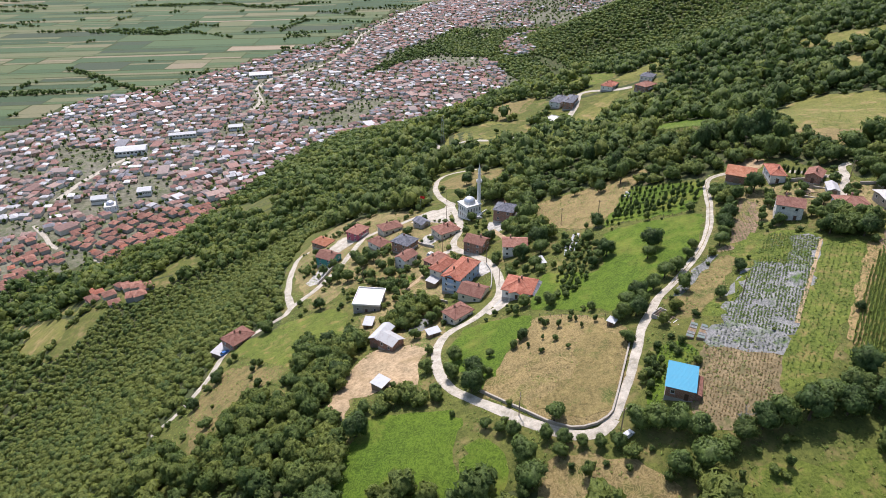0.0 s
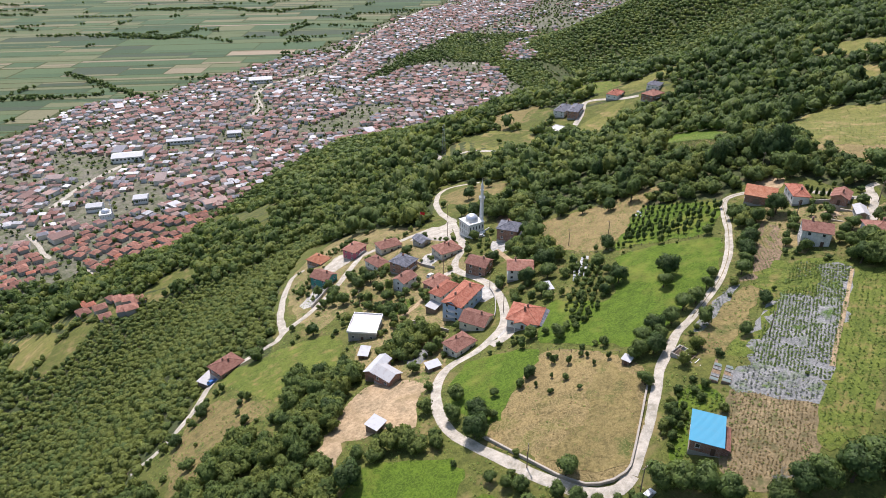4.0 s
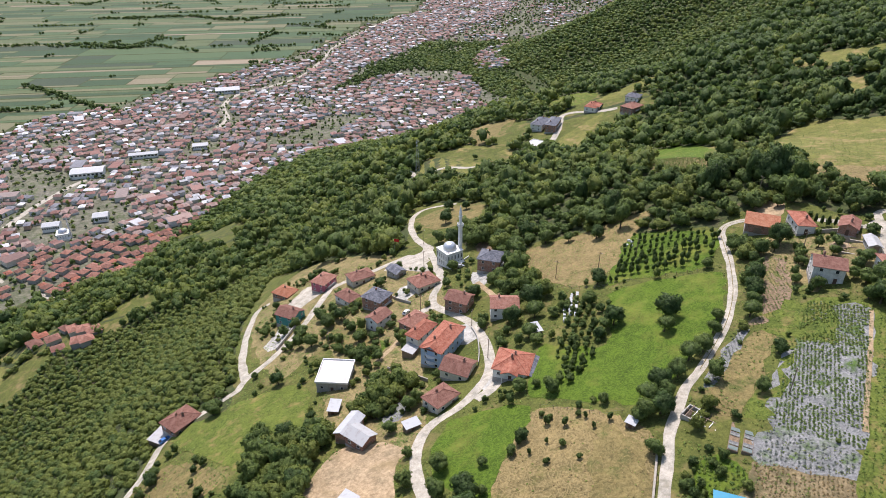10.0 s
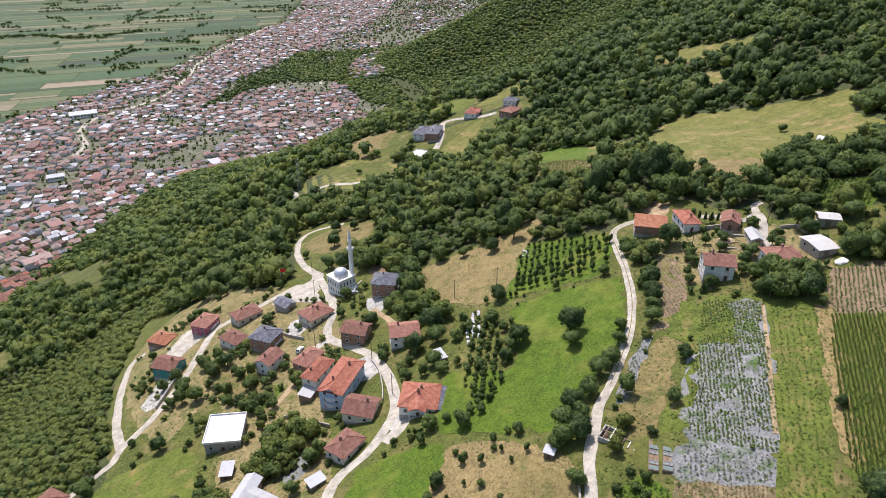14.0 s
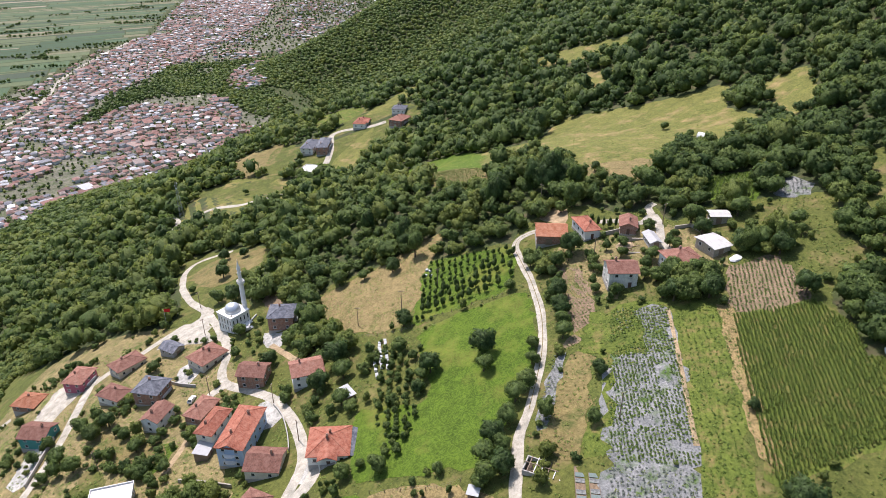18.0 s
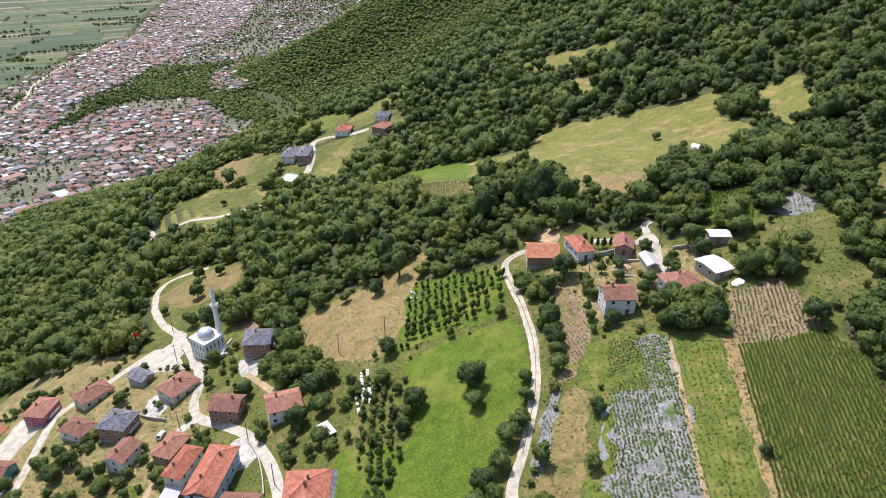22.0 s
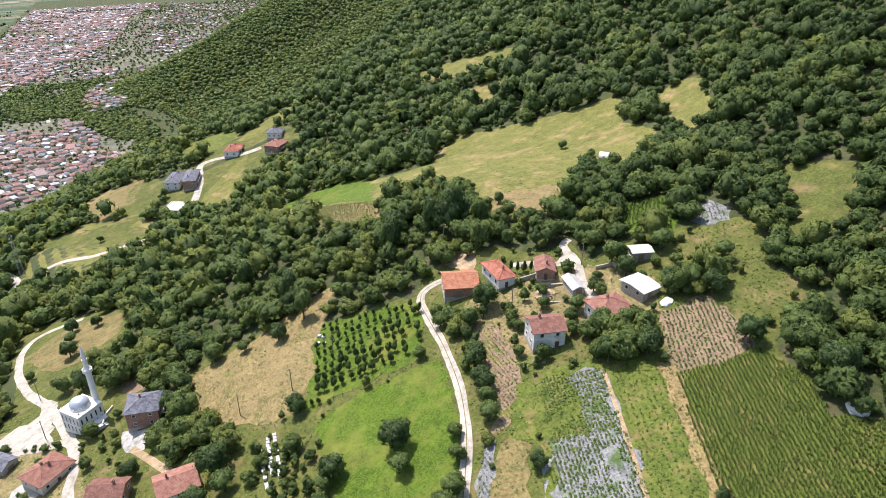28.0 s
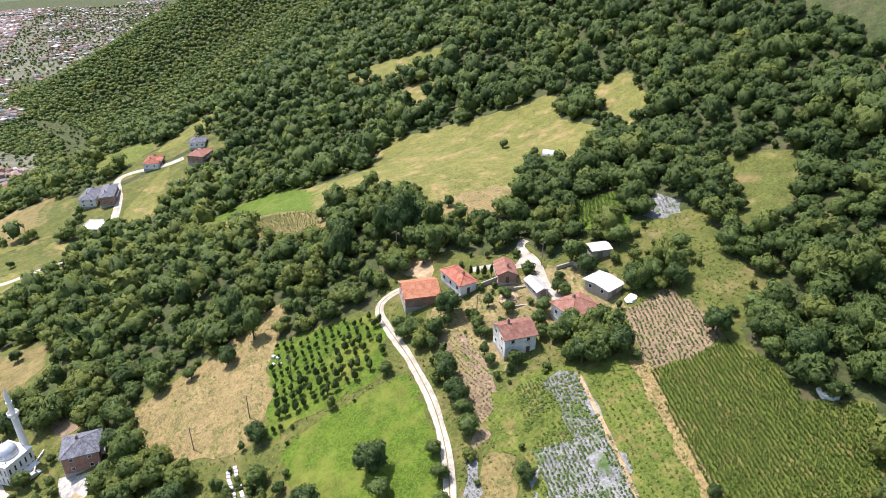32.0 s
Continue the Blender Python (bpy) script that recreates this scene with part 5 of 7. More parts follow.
small_shed(-94.7, 219.4, 67.9, 7.5, 5.0, 2.5, "metal_old")
gable_house(115.1, 244.9, -27.5, 10.3, 10.2, 3.5, "brick", "tile_orange", "barn")
hip_house(128.5, 235.7, -10.7, 5.4, 11.3, 3.5, "white", "tile_red", 1)
gable_house(138.5, 230.2, -37.0, 5.4, 8.2, 3.0, "brick", "tile_pink", "house")
gable_house(117.7, 207.2, -23.1, 8.6, 7.8, 5.5, "plaster_old", "tile_brown", "house")
hip_house(135.8, 200.7, -10.4, 9.8, 8.3, 4.0, "white", "tile_pink", 1)
lean_barn(151.7, 201.2, -0.4, 6.6, 8.0, 2.9, "metal_white")
lean_barn(164.0, 216.2, -25.5, 5.9, 3.8, 3.0, "metal_white")
gable_house(140.6, 216.8, -20.1, 3.4, 7.5, 2.2, "concrete", "metal_old", "barn")
blue_shed(56.6, 127.4, -21.9, 6.9, 8.6, 4.0, "blue_sheet")
small_shed(-19.7, 157.7, 58.7, 4.5, 4.0, 2.5, "metal")
flat_house(93.3, 509.0, 51.4, 13.5, 13.2, 3.0, "white")
hip_house(101.8, 552.6, 60.6, 21.2, 9.6, 5.0, "white", "slate", 2)
hip_house(110.7, 542.6, 66.2, 22.4, 8.3, 6.0, "brick", "slate", 2)
hip_house(148.2, 565.8, 56.4, 16.4, 9.6, 4.0, "white", "tile_red", 1)
hip_house(169.8, 538.2, 40.8, 15.5, 11.0, 5.0, "brick", "tile_pink", 2)
hip_house(181.7, 562.7, 57.5, 11.2, 10.6, 4.0, "white", "slate", 1)
mosque(12.4, 299.9, 31.2, 7.0, 10.3, 7.3)
mosque(-446, 776, 20, 15, 15, 8.0)

# ---- trees ----
def ico(sub):
    bm = bmesh.new()
    bmesh.ops.create_icosphere(bm, subdivisions=sub, radius=1.0)
    v = np.array([x.co[:] for x in bm.verts])
    bm.verts.index_update()
    f = np.array([[x.index for x in p.verts] for p in bm.faces])
    bm.free()
    return v, f


ICO1, ICO2 = ico(1), ico(2)


def lumpy(v, rng, amount):
    """A ball pushed in and out by a few random bumps."""
    k = rng.normal(size=(7, 3))
    k /= np.linalg.norm(k, axis=1)[:, None]
    r = 1 + amount * (np.maximum(v @ k.T, 0) ** 3).sum(1) - amount * 0.7 + rng.normal(0, amount * 0.25, len(v))
    return v * r[:, None]


def leaves_on(points, outward, size, rng):
    """Small leaf clumps that lie along a crown's skin, each tilted its own way, as triangles."""
    n = len(points)
    d = outward + rng.normal(0, 0.42, (n, 3))
    d /= np.linalg.norm(d, axis=1)[:, None]
    a = np.cross(d, rng.normal(size=(n, 3)))
    a /= np.linalg.norm(a, axis=1)[:, None] + 1e-9
    b = np.cross(d, a)
    s = size * rng.uniform(0.6, 1.4, n)[:, None]
    v = np.stack([points - a * s - b * s * 0.7, points + a * s - b * s * 0.5, points + a * s * 0.2 + b * s * 1.1], 1).reshape(-1, 3)
    return v, np.arange(3 * n).reshape(n, 3)


def crown_template(seed, lumps, leaf_count, leaf, ball, tall=0.85):
    """A crown one metre in radius with its foot at the origin's height: vertices, triangles and the way each part faces."""
    rng = np.random.RandomState(seed)
    vs, fs, ns, total = [], [], [], 0
    centres = [(np.zeros(3), 0.62)]
    for _ in range(lumps):
        a, e, r = rng.uniform(0, 6.28), math.asin(rng.uniform(-0.45, 0.98)), rng.uniform(0.26, 0.46)
        centres.append((np.array([math.cos(a) * math.cos(e), math.sin(a) * math.cos(e), math.sin(e) * tall]) * rng.uniform(0.48, 0.66), r))
    for c, r in centres:
        v = lumpy(ball[0], rng, 0.35) * r * np.array([1, 1, tall]) + c
        vs.append(v * (0.9 if leaf_count else 1.0))
        fs.append(ball[1] + total)
        ns.append(ball[0])
        total += len(v)
    pts, nrm = [], []
    share = np.array([r * r for _, r in centres])
    for _ in range(leaf_count):
        c, r = centres[rng.choice(len(centres), p=share / share.sum())]
        d = rng.normal(size=3)
        d[2] += 0.3
        d /= np.linalg.norm(d)
        pts.append(c + d * r * np.array([1, 1, tall]) * rng.uniform(0.86, 1.16))
        nrm.append(d)
    if leaf_count:
        nrm = np.array(nrm)
        v, f = leaves_on(np.array(pts), nrm, leaf, rng)
        vs.append(v)
        fs.append(f + total)
        ns.append(np.repeat(nrm, 3, 0))
    v, nn = np.concatenate(vs) * 0.95, np.concatenate(ns)
    whole = v / (np.linalg.norm(v, axis=1)[:, None] + 1e-6)
    nn = nn * 0.72 + whole * 0.28
    nn /= np.linalg.norm(nn, axis=1)[:, None] + 1e-9
    v[:, 2] += 0.9 * tall
    return v, np.concatenate(fs), nn


def mesh_from(name, v, f, mat, tint, facing=None):
    me = bpy.data.meshes.new(name)
    me.vertices.add(len(v))
    me.vertices.foreach_set("co", np.asarray(v, np.float32).ravel())
    me.loops.add(len(f) * 3)
    me.loops.foreach_set("vertex_index", np.asarray(f, np.int32).ravel())
    me.polygons.add(len(f))
    me.polygons.foreach_set("loop_start", np.arange(0, len(f) * 3, 3, dtype=np.int32))
    me.polygons.foreach_set("loop_total", np.full(len(f), 3, np.int32))
    me.update(calc_edges=True)
    at = me.attributes.new("tint", "FLOAT", "POINT")
    at.data.foreach_set("value", np.broadcast_to(np.asarray(tint, np.float32), (len(v),)).copy())
    if facing is not None:
        # leaves take the light as the rounded clump does that they grow on
        at = me.attributes.new("custom_normal", "FLOAT_VECTOR", "POINT")
        at.data.foreach_set("vector", np.asarray(facing, np.float32).ravel())
    me.materials.append(mat)
    return me


def scatter(name, templates, xs, ys, radius, tint, mat, label, category, rng, tall=(0.85, 1.25), sink=0.1, kind="stuff"):
    """Many crowns or plants in one mesh that stand on the land."""
    vs, fs, ts, ns, total = [], [], [], [], 0
    zs = land(xs, ys)
    for k in range(len(xs)):
        v, f, q = templates[rng.randint(len(templates))]
        a = rng.uniform(0, 6.28)
        c, s = math.cos(a), math.sin(a)
        w = v * radius[k]
        h = rng.uniform(*tall)
        vs.append(np.stack([w[:, 0] * c - w[:, 1] * s + xs[k], w[:, 0] * s + w[:, 1] * c + ys[k], w[:, 2] * h + zs[k] - sink * radius[k]], 1))
        ns.append(np.stack([q[:, 0] * c - q[:, 1] * s, q[:, 0] * s + q[:, 1] * c, q[:, 2]], 1))
        fs.append(f + total)
        ts.append(np.full(len(v), tint[k]))
        total += len(v)
    if not vs:
        return None
    ob = new(name, mesh_from(name, np.concatenate(vs), np.concatenate(fs), mat, np.concatenate(ts), np.concatenate(ns)))
    return tagged(ob, label, category, kind=kind)


# a few trees of their own, from which the rest are copied
def tree_model(seed, leaf_mat="leaf", tall=0.9, tint=0.5, lumps=17, leaf_count=1700, leaf=0.07):
    rng = np.random.RandomState(seed)
    ob = new("tree")
    bm = bmesh.new()
    rings = [(0.10, -0.25), (0.075, 0.15), (0.06, 0.5), (0.03, 1.0)]
    add_ring(bm, rings, 7)
    for _ in range(4):
        a = rng.uniform(0, 6.28)
        p, q = Vector((0, 0, rng.uniform(0.3, 0.6))), Vector((math.cos(a) * 0.5, math.sin(a) * 0.5, rng.uniform(0.8, 1.2)))
        s = Vector((-math.sin(a), math.cos(a), 0)) * 0.03
        u = Vector((0, 0, 0.03))
        lo = [bm.verts.new(c) for c in (p - s, p - u, p + s, p + u)]
        hi = [bm.verts.new(c) for c in (q - s * 0.3, q - u * 0.3, q + s * 0.3, q + u * 0.3)]
        for k in range(4):
            bm.faces.new((lo[k], lo[(k + 1) % 4], hi[(k + 1) % 4], hi[k]))
    part("trunk", bm, M["bark"], ob, "brown trunk with limbs")
    v, f, facing = crown_template(seed, lumps, leaf_count, leaf, ICO1, tall)
    v[:, 2] += 0.12
    me = mesh_from("crown", v, f, M[leaf_mat], tint, facing)
    cr = new("crown", me)
    cr.parent = ob
    return ob


TREES = [tree_model(11, "leaf", 0.95, 0.45), tree_model(12, "leaf", 0.85, 0.6), tree_model(13, "leaf_dark", 1.1, 0.3), tree_model(14, "leaf", 1.0, 0.25), tree_model(15, "leaf_dark", 0.9, 0.8), tree_model(16, "leaf", 1.15, 0.3, 7, 360, 0.13)]
LABELS = ("round leafy deciduous tree with a full green crown", "broad light green tree with an uneven crown", "tall dark green tree with a dense crown", "leafy green fruit tree", "dark spreading tree beside open grass", "young leafy fruit tree or shrub on grass")
USED = [False] * len(TREES)


def tree(x, y, r, kind=0, tall=1.0, group="trees in the open"):
    """A tree with a crown r metres in radius."""
    m = Matrix.Translation((x, y, high(x, y))) @ pose(0, 0, 0, 0, 0, (x * 37 + y * 17) % 360)
    if USED[kind]:
        ob = copy_thing(TREES[kind], m)
    else:
        ob = TREES[kind]
        ob.matrix_basis = m
        USED[kind] = True
    ob.scale = (r * 0.85, r * 0.85, r * 0.85 * tall)
    tagged(ob, LABELS[kind], "tree", group)
    return ob


rng = np.random.RandomState(5)
WOOD = [crown_template(s, 5, 210, 0.125, ICO1, t) for s, t in ((1, 0.9), (2, 1.1), (3, 0.8), (4, 1.0), (5, 1.25), (6, 0.9))]
MID_WOOD = [crown_template(s, 3, 74, 0.17, ICO1, t) for s, t in ((31, 0.9), (32, 1.1), (33, 0.8), (34, 1.0), (35, 1.2))]
YOUNG_WOOD = [crown_template(s, 1, 46, 0.2, ICO1, t) for s, t in ((41, 1.0), (42, 1.2), (43, 0.9), (44, 1.1))]
GARDEN_WOOD = [crown_template(s, 0, 5, 0.5, ICO1, t) for s, t in ((61, 0.9), (62, 1.1))]
CREST_WOOD = [crown_template(s, 1, 30, 0.26, ICO1, t) for s, t in ((51, 0.9), (52, 1.1), (53, 1.0), (54, 0.8))]
FAR_WOOD = [crown_template(s, 0, 14, 0.36, ICO1, t) for s, t in ((21, 0.8), (22, 1.0), (23, 0.9))]
CLEAR = [AREA_open, AREA_ridge_strip, AREA_shoulder_terrace, AREA_shoulder_scarp, AREA_shoulder_field, AREA_shoulder_low, AREA_top_meadow, AREA_upper_meadow, AREA_side_meadow, AREA_corn_upper, AREA_lavender_upper, AREA_vineyard, AREA_slope_meadow, AREA_ridge_meadow,
         AREA_far_green_a, AREA_far_green_b, AREA_far_dry, AREA_far_clear, AREA_far_house_clear, AREA_vine_top, AREA_hedge_meadow, AREA_corner_meadow, AREA_left_field, AREA_left_crop, AREA_green_lower, AREA_green_small, AREA_left_clear, AREA_left_clear_b, AREA_foot_row, AREA_foot_row_b, AREA_foot_clear, AREA_strip_clear, AREA_mosque_hill]
THICK = [AREA_thick_barn, AREA_thick_low, AREA_thick_lot, AREA_thick_village, AREA_thick_house, AREA_thick_farm,
         AREA_thick_farm_b, AREA_thick_barn_b, AREA_thick_farm_c]
ALL_ROADS = [r[1] for r in ROADS]


def free(x, y, gap_road=2.6, gap_house=1.2):
    ok = np.ones(len(x), bool)
    for line in ALL_ROADS:
        ok &= near_line(x, y, line) > gap_road
    for cx, cy, r in TAKEN:
        ok &= np.hypot(x - cx, y - cy) > r + gap_house
    return ok


def jittered(x0, x1, y0, y1, step):
    a, b = np.meshgrid(np.arange(x0, x1, step), np.arange(y0, y1, step))
    a, b = a.ravel(), b.ravel()
    return a + rng.uniform(-0.48, 0.48, len(a)) * step, b + rng.uniform(-0.48, 0.48, len(a)) * step


def clearings(x, y):
    hit = np.zeros(len(x), bool)
    for a in CLEAR:
        hit |= inside(x, y, a)
    return hit


def in_view(x, y):
    """Seen at some time from above the first meadow to the last turn: the rest needs no woods."""
    return ~((y < 70) | ((x > 320) & (y < 120)) | ((x < -150) & (y < 60 - 0.9 * (x + 150))))


# near woods: tall on the upper hillside, low young growth on the valley side
for name, step, low, lab in (("woods_left", 3.9, True, "dense low young woods on the valley-side slope"), ("woods_right", 4.8, False, "dense tall deciduous woods on the upper hillside")):
    x, y = jittered(-455, 470, 60, 800, step)
    edge = -75 + 18 * np.sin(y / 37.0) + 0.12 * (y - 250)
    ok = (x > foot(y) + np.where(x < -330, 5, 25)) & ~clearings(x, y) & in_view(x, y) & (x < 140 + 0.8 * y) & ((y < 640) | ((y < np.interp(x, CREST_X, CREST_Y) + 130) & (x > -60))) & (((x < edge) & (y < 460)) == low)
    x, y = x[ok], y[ok]
    ok = free(x, y)
    x, y = x[ok], y[ok]
    patch = np.array([noise.noise((a / 34, b / 34, 7.0)) for a, b in zip(x, y)])
    ok = (rng.rand(len(x)) < np.where(x < -300, 0.5, 0.78)) | ((x > -300) & ((y < 330) | low))
    x, y, patch = x[ok], y[ok], patch[ok]
    r = rng.uniform(2.5, 3.7, len(x)) if low else np.clip(rng.lognormal(1.28, 0.38, len(x)) * (1 + 0.4 * patch), 1.7, 7.2)
    r = np.where(x < -300, r * 1.4, np.where((y > 330) & (not low), r * 1.15, r))
    r = np.where((x > 60) & (x < 175) & (y > 250) & (y < 345), r * 0.88, r)
    tone = np.clip(rng.normal(0.92 if low else 0.62, 0.28, len(x)) + 0.4 * patch - (0 if low else 0.4 * np.clip((x - 130) / 110, 0, 1)), 0, 1)
    near = (y < 330) & (not low)
    mid = ~near & (y < 470)
    for nm, pick, kinds in ((name, near, WOOD), (name + "_beyond" if not low else name, mid, YOUNG_WOOD if low else MID_WOOD), (name + "_crest", ~near & ~mid, CREST_WOOD)):
        if pick.any():
            scatter(nm, kinds, x[pick], y[pick], r[pick], tone[pick], M["leaf"], lab, "woods", rng, (0.5, 0.78) if low else (0.75, 1.2))
# thickets and hedges
xs, ys = [], []
for a in THICK:
    p = np.array(a)
    u, v = jittered(p[:, 0].min(), p[:, 0].max(), p[:, 1].min(), p[:, 1].max(), 3.4)
    ok = inside(u, v, a)
    xs.append(u[ok])
    ys.append(v[ok])
x, y = np.concatenate(xs), np.concatenate(ys)
ok = free(x, y, 2.8, 0.5)
x, y = x[ok], y[ok]
scatter("thickets", WOOD, x, y, rng.uniform(2.2, 4.3, len(x)), np.clip(rng.normal(0.68, 0.25, len(x)), 0, 1), M["leaf"], "thickets of bushes and trees between fields", "thicket", rng)
# far woods on the mountain
x, y = jittered(-420, 1500, 640, 2900, 9.2)
z = land(x, y)
on_spur = (y < np.interp(x, CREST_X, CREST_Y) + 130) & (x > -60) & (y < 800)
ok = ((z > PLAIN + 5) | (inside(x, y, AREA_valley_green) & (y < 1990)) | inside(x, y, AREA_bay_wood)) & ~clearings(x, y) & (z < PLAIN + 400) & ~on_spur & (x < 0.7 * y + 40) & ((y < 1900) | (rng.rand(len(x)) < 0.6))
for a in (AREA_valley_village, AREA_valley_row, AREA_valley_field, AREA_valley_field_b, AREA_valley_high):
    ok &= ~inside(x, y, a)
x, y = x[ok], y[ok]
patch = np.array([noise.noise((a / 60, b / 60, 5.0)) for a, b in zip(x, y)])
scatter("woods_far", FAR_WOOD, x, y, rng.uniform(6.4, 8.8, len(x)) * (1 + 0.2 * patch), np.clip(rng.normal(0.62, 0.2, len(x)) + 0.3 * patch, 0, 1), M["leaf"], "distant wooded mountain slopes", "woods", rng, (0.6, 0.9), 0.25)

# ---- the town in the valley ----
EDGE = np.array(AREA_town_edge)
fy, fx = EDGE[:, 1], EDGE[:, 0]


def town_left(y):
    o = np.argsort(fy)
    return np.interp(y, fy[o], fx[o])


u, v = jittered(-950, 1100, 520, 3600, 13.6)
ok = (v < 3600) & (land(u, v) < PLAIN + 9) & (u > town_left(v) + 8) & (u < foot(v) + 420) & ~inside(u, v, AREA_valley_green) & ~inside(u, v, AREA_town_park) & ~inside(u, v, AREA_town_wood) & ~inside(u, v, AREA_foot_woods) & ~inside(u, v, AREA_far_foot_wood)
ok &= np.hypot(u + 438, v - 784) > 20
ok &= (u < np.interp(v, [1150, 1250, 1316, 1390, 1450, 1560, 1650], [60, 140, 165, 182, 150, 120, 100])) | (v > 1650)
for line, gap in ((AREA_town_road_a, 12), (AREA_town_road_b, 13), (AREA_town_road_c, 9), (AREA_town_road_d, 10)):
    ok &= near_line(u, v, line) > gap
for wx, wy in AREA_warehouse:
    ok &= np.hypot(u - wx, v - wy) > 34
u, v = u[ok], v[ok]
for hamlet, gap in ((AREA_valley_village, 17.0), (AREA_valley_row, 24.0), (AREA_valley_high, 30.0), (AREA_foot_row, 12.0), (AREA_foot_row_b, 15.0)):
    p = np.array(hamlet)
    a, b = jittered(p[:, 0].min(), p[:, 0].max(), p[:, 1].min(), p[:, 1].max(), gap)
    ok = inside(a, b, hamlet) & ((land(a, b) > PLAIN + 9) | inside(a, b, AREA_valley_green))
    u, v = np.r_[u, a[ok]], np.r_[v, b[ok]]
a, b = jittered(0, 1200, 1990, 3600, 22.0)
ok = inside(a, b, AREA_valley_green) & (np.array([noise.noise((p / 150, q / 150, 8.0)) for p, q in zip(a, b)]) + rng.normal(0, 0.15, len(a)) > 0.0)
u, v = np.r_[u, a[ok]], np.r_[v, b[ok]]
keep = np.array([noise.noise((a / 120, b / 120, 3.0)) for a, b in zip(u, v)]) > -0.32
u, v = u[keep], v[keep]
ROOFS = island_mix("town_roofs", [(0.0, (0.23, 0.125, 0.105)), (0.16, (0.28, 0.165, 0.14)), (0.32, (0.18, 0.115, 0.1)), (0.46, (0.31, 0.22, 0.19)), (0.6, (0.25, 0.2, 0.185)), (0.72, (0.44, 0.44, 0.45)), (0.84, (0.2, 0.2, 0.22)), (0.95, (0.66, 0.66, 0.66))])
WALLS = island_mix("town_walls", [(0.0, (0.62, 0.58, 0.5)), (0.3, (0.72, 0.7, 0.66)), (0.55, (0.45, 0.3, 0.22)), (0.75, (0.55, 0.5, 0.42)), (0.9, (0.6, 0.6, 0.58))])


def town_house_mesh(w, d, h, flat=False):
    """Wall and roof vertices of a plain house, w by d, its middle at the origin."""
    a, b = w / 2, d / 2
    wv = [(-a, -b, -1), (a, -b, -1), (a, b, -1), (-a, b, -1), (-a, -b, h), (a, -b, h), (a, b, h), (-a, b, h)]
    wf = [(0, 1, 5, 4), (1, 2, 6, 5), (2, 3, 7, 6), (3, 0, 4, 7)]
    o, t = 0.5, h + (b + 0.5) * (0.05 if flat else 0.45)
    rv = [(-a - o, -b - o, h), (a + o, -b - o, h), (a + o, b + o, h), (-a - o, b + o, h), (-a + b * 0.8, 0, t), (a - b * 0.8, 0, t)]
    rf = [(0, 1, 5, 4), (1, 2, 5), (2, 3, 4, 5), (3, 0, 4), (3, 2, 1, 0)]
    return wv, wf, rv, rf


order = np.argsort(np.hypot(u, v))
singles, rest = order[:260], order[260:]
TOWN_KINDS = []
for k in range(6):
    wv, wf, rv, rf = town_house_mesh((9, 11, 10, 12, 9, 10)[k], (8, 8, 9, 9, 7, 10)[k], (3.0, 4.6, 5.0, 3.2, 3.4, 4.8)[k])
    ob = new("house")
    link_mesh("wall", wv, wf, M[("cream", "cream", "concrete", "brick", "cream", "concrete")[k]], ob)
    rf_ob = link_mesh("roof", rv, rf, M[("tile_brown", "tile_pink", "tile_brown", "tile_brown", "tile_red", "tile_pink")[k]], ob)
    unwrap(rf_ob.data)
    nw = 3
    for q in range(nw):
        window(ob, 0, -wv[1][0] + 2 * wv[1][0] * (q + 0.5) / nw, 1.0, 1.1, 1.2, 0, 0)
        ob.children[-1].matrix_local = pose(-wv[1][0] + 2 * wv[1][0] * (q + 0.5) / nw, -wv[2][1] - 0.03, 1.0)
    tagged(ob, ("cream", "cream", "grey", "brick", "cream", "grey")[k] + " plastered town house with a hipped tiled roof", "house", "town houses in the valley")
    TOWN_KINDS.append([ob, False])
for k in singles:
    ob, used = TOWN_KINDS[rng.randint(6)]
    m = Matrix.Translation((u[k], v[k], high(u[k], v[k]))) @ pose(0, 0, 0, 0, 0, (18 if rng.rand() < 0.5 else 108) + 70 * noise.noise((u[k] / 260, v[k] / 260, 1.0)) + rng.normal(0, 8))
    if used:
        copy_thing(ob, m)
    else:
        ob.matrix_basis = m
        [t for t in TOWN_KINDS if t[0] == ob][0][1] = True
WV, WF, RV, RF = [], [], [], []
for k in rest:
    big = rng.rand() < 0.03
    w, d = (rng.uniform(18, 34), rng.uniform(12, 18)) if big else (rng.uniform(8, 13), rng.uniform(7, 10))
    wv, wf, rv, rf = town_house_mesh(w, min(d, w * 0.95), rng.uniform(5, 8) if big else rng.choice([3.0, 3.4, 5.4, 6.0]), big)
    a = radians((18 if rng.rand() < 0.5 else 108) + 70 * noise.noise((u[k] / 260, v[k] / 260, 1.0)) + rng.normal(0, 8))
    c, s, z = math.cos(a), math.sin(a), high(u[k], v[k])
    for src, dst, ff, fd in ((wv, WV, wf, WF), (rv, RV, rf, RF)):
        o = len(dst)
        dst.extend((p[0] * c - p[1] * s + u[k], p[0] * s + p[1] * c + v[k], p[2] + z) for p in src)
        fd.extend(tuple(q + o for q in f) for f in ff)
tagged(link_mesh("town_walls", WV, WF, WALLS), "walls of the distant town houses, pale plaster and brick", "houses", kind="stuff")
tagged(link_mesh("town_roofs", RV, RF, ROOFS), "red, brown and grey roofs of the distant town", "houses", kind="stuff")
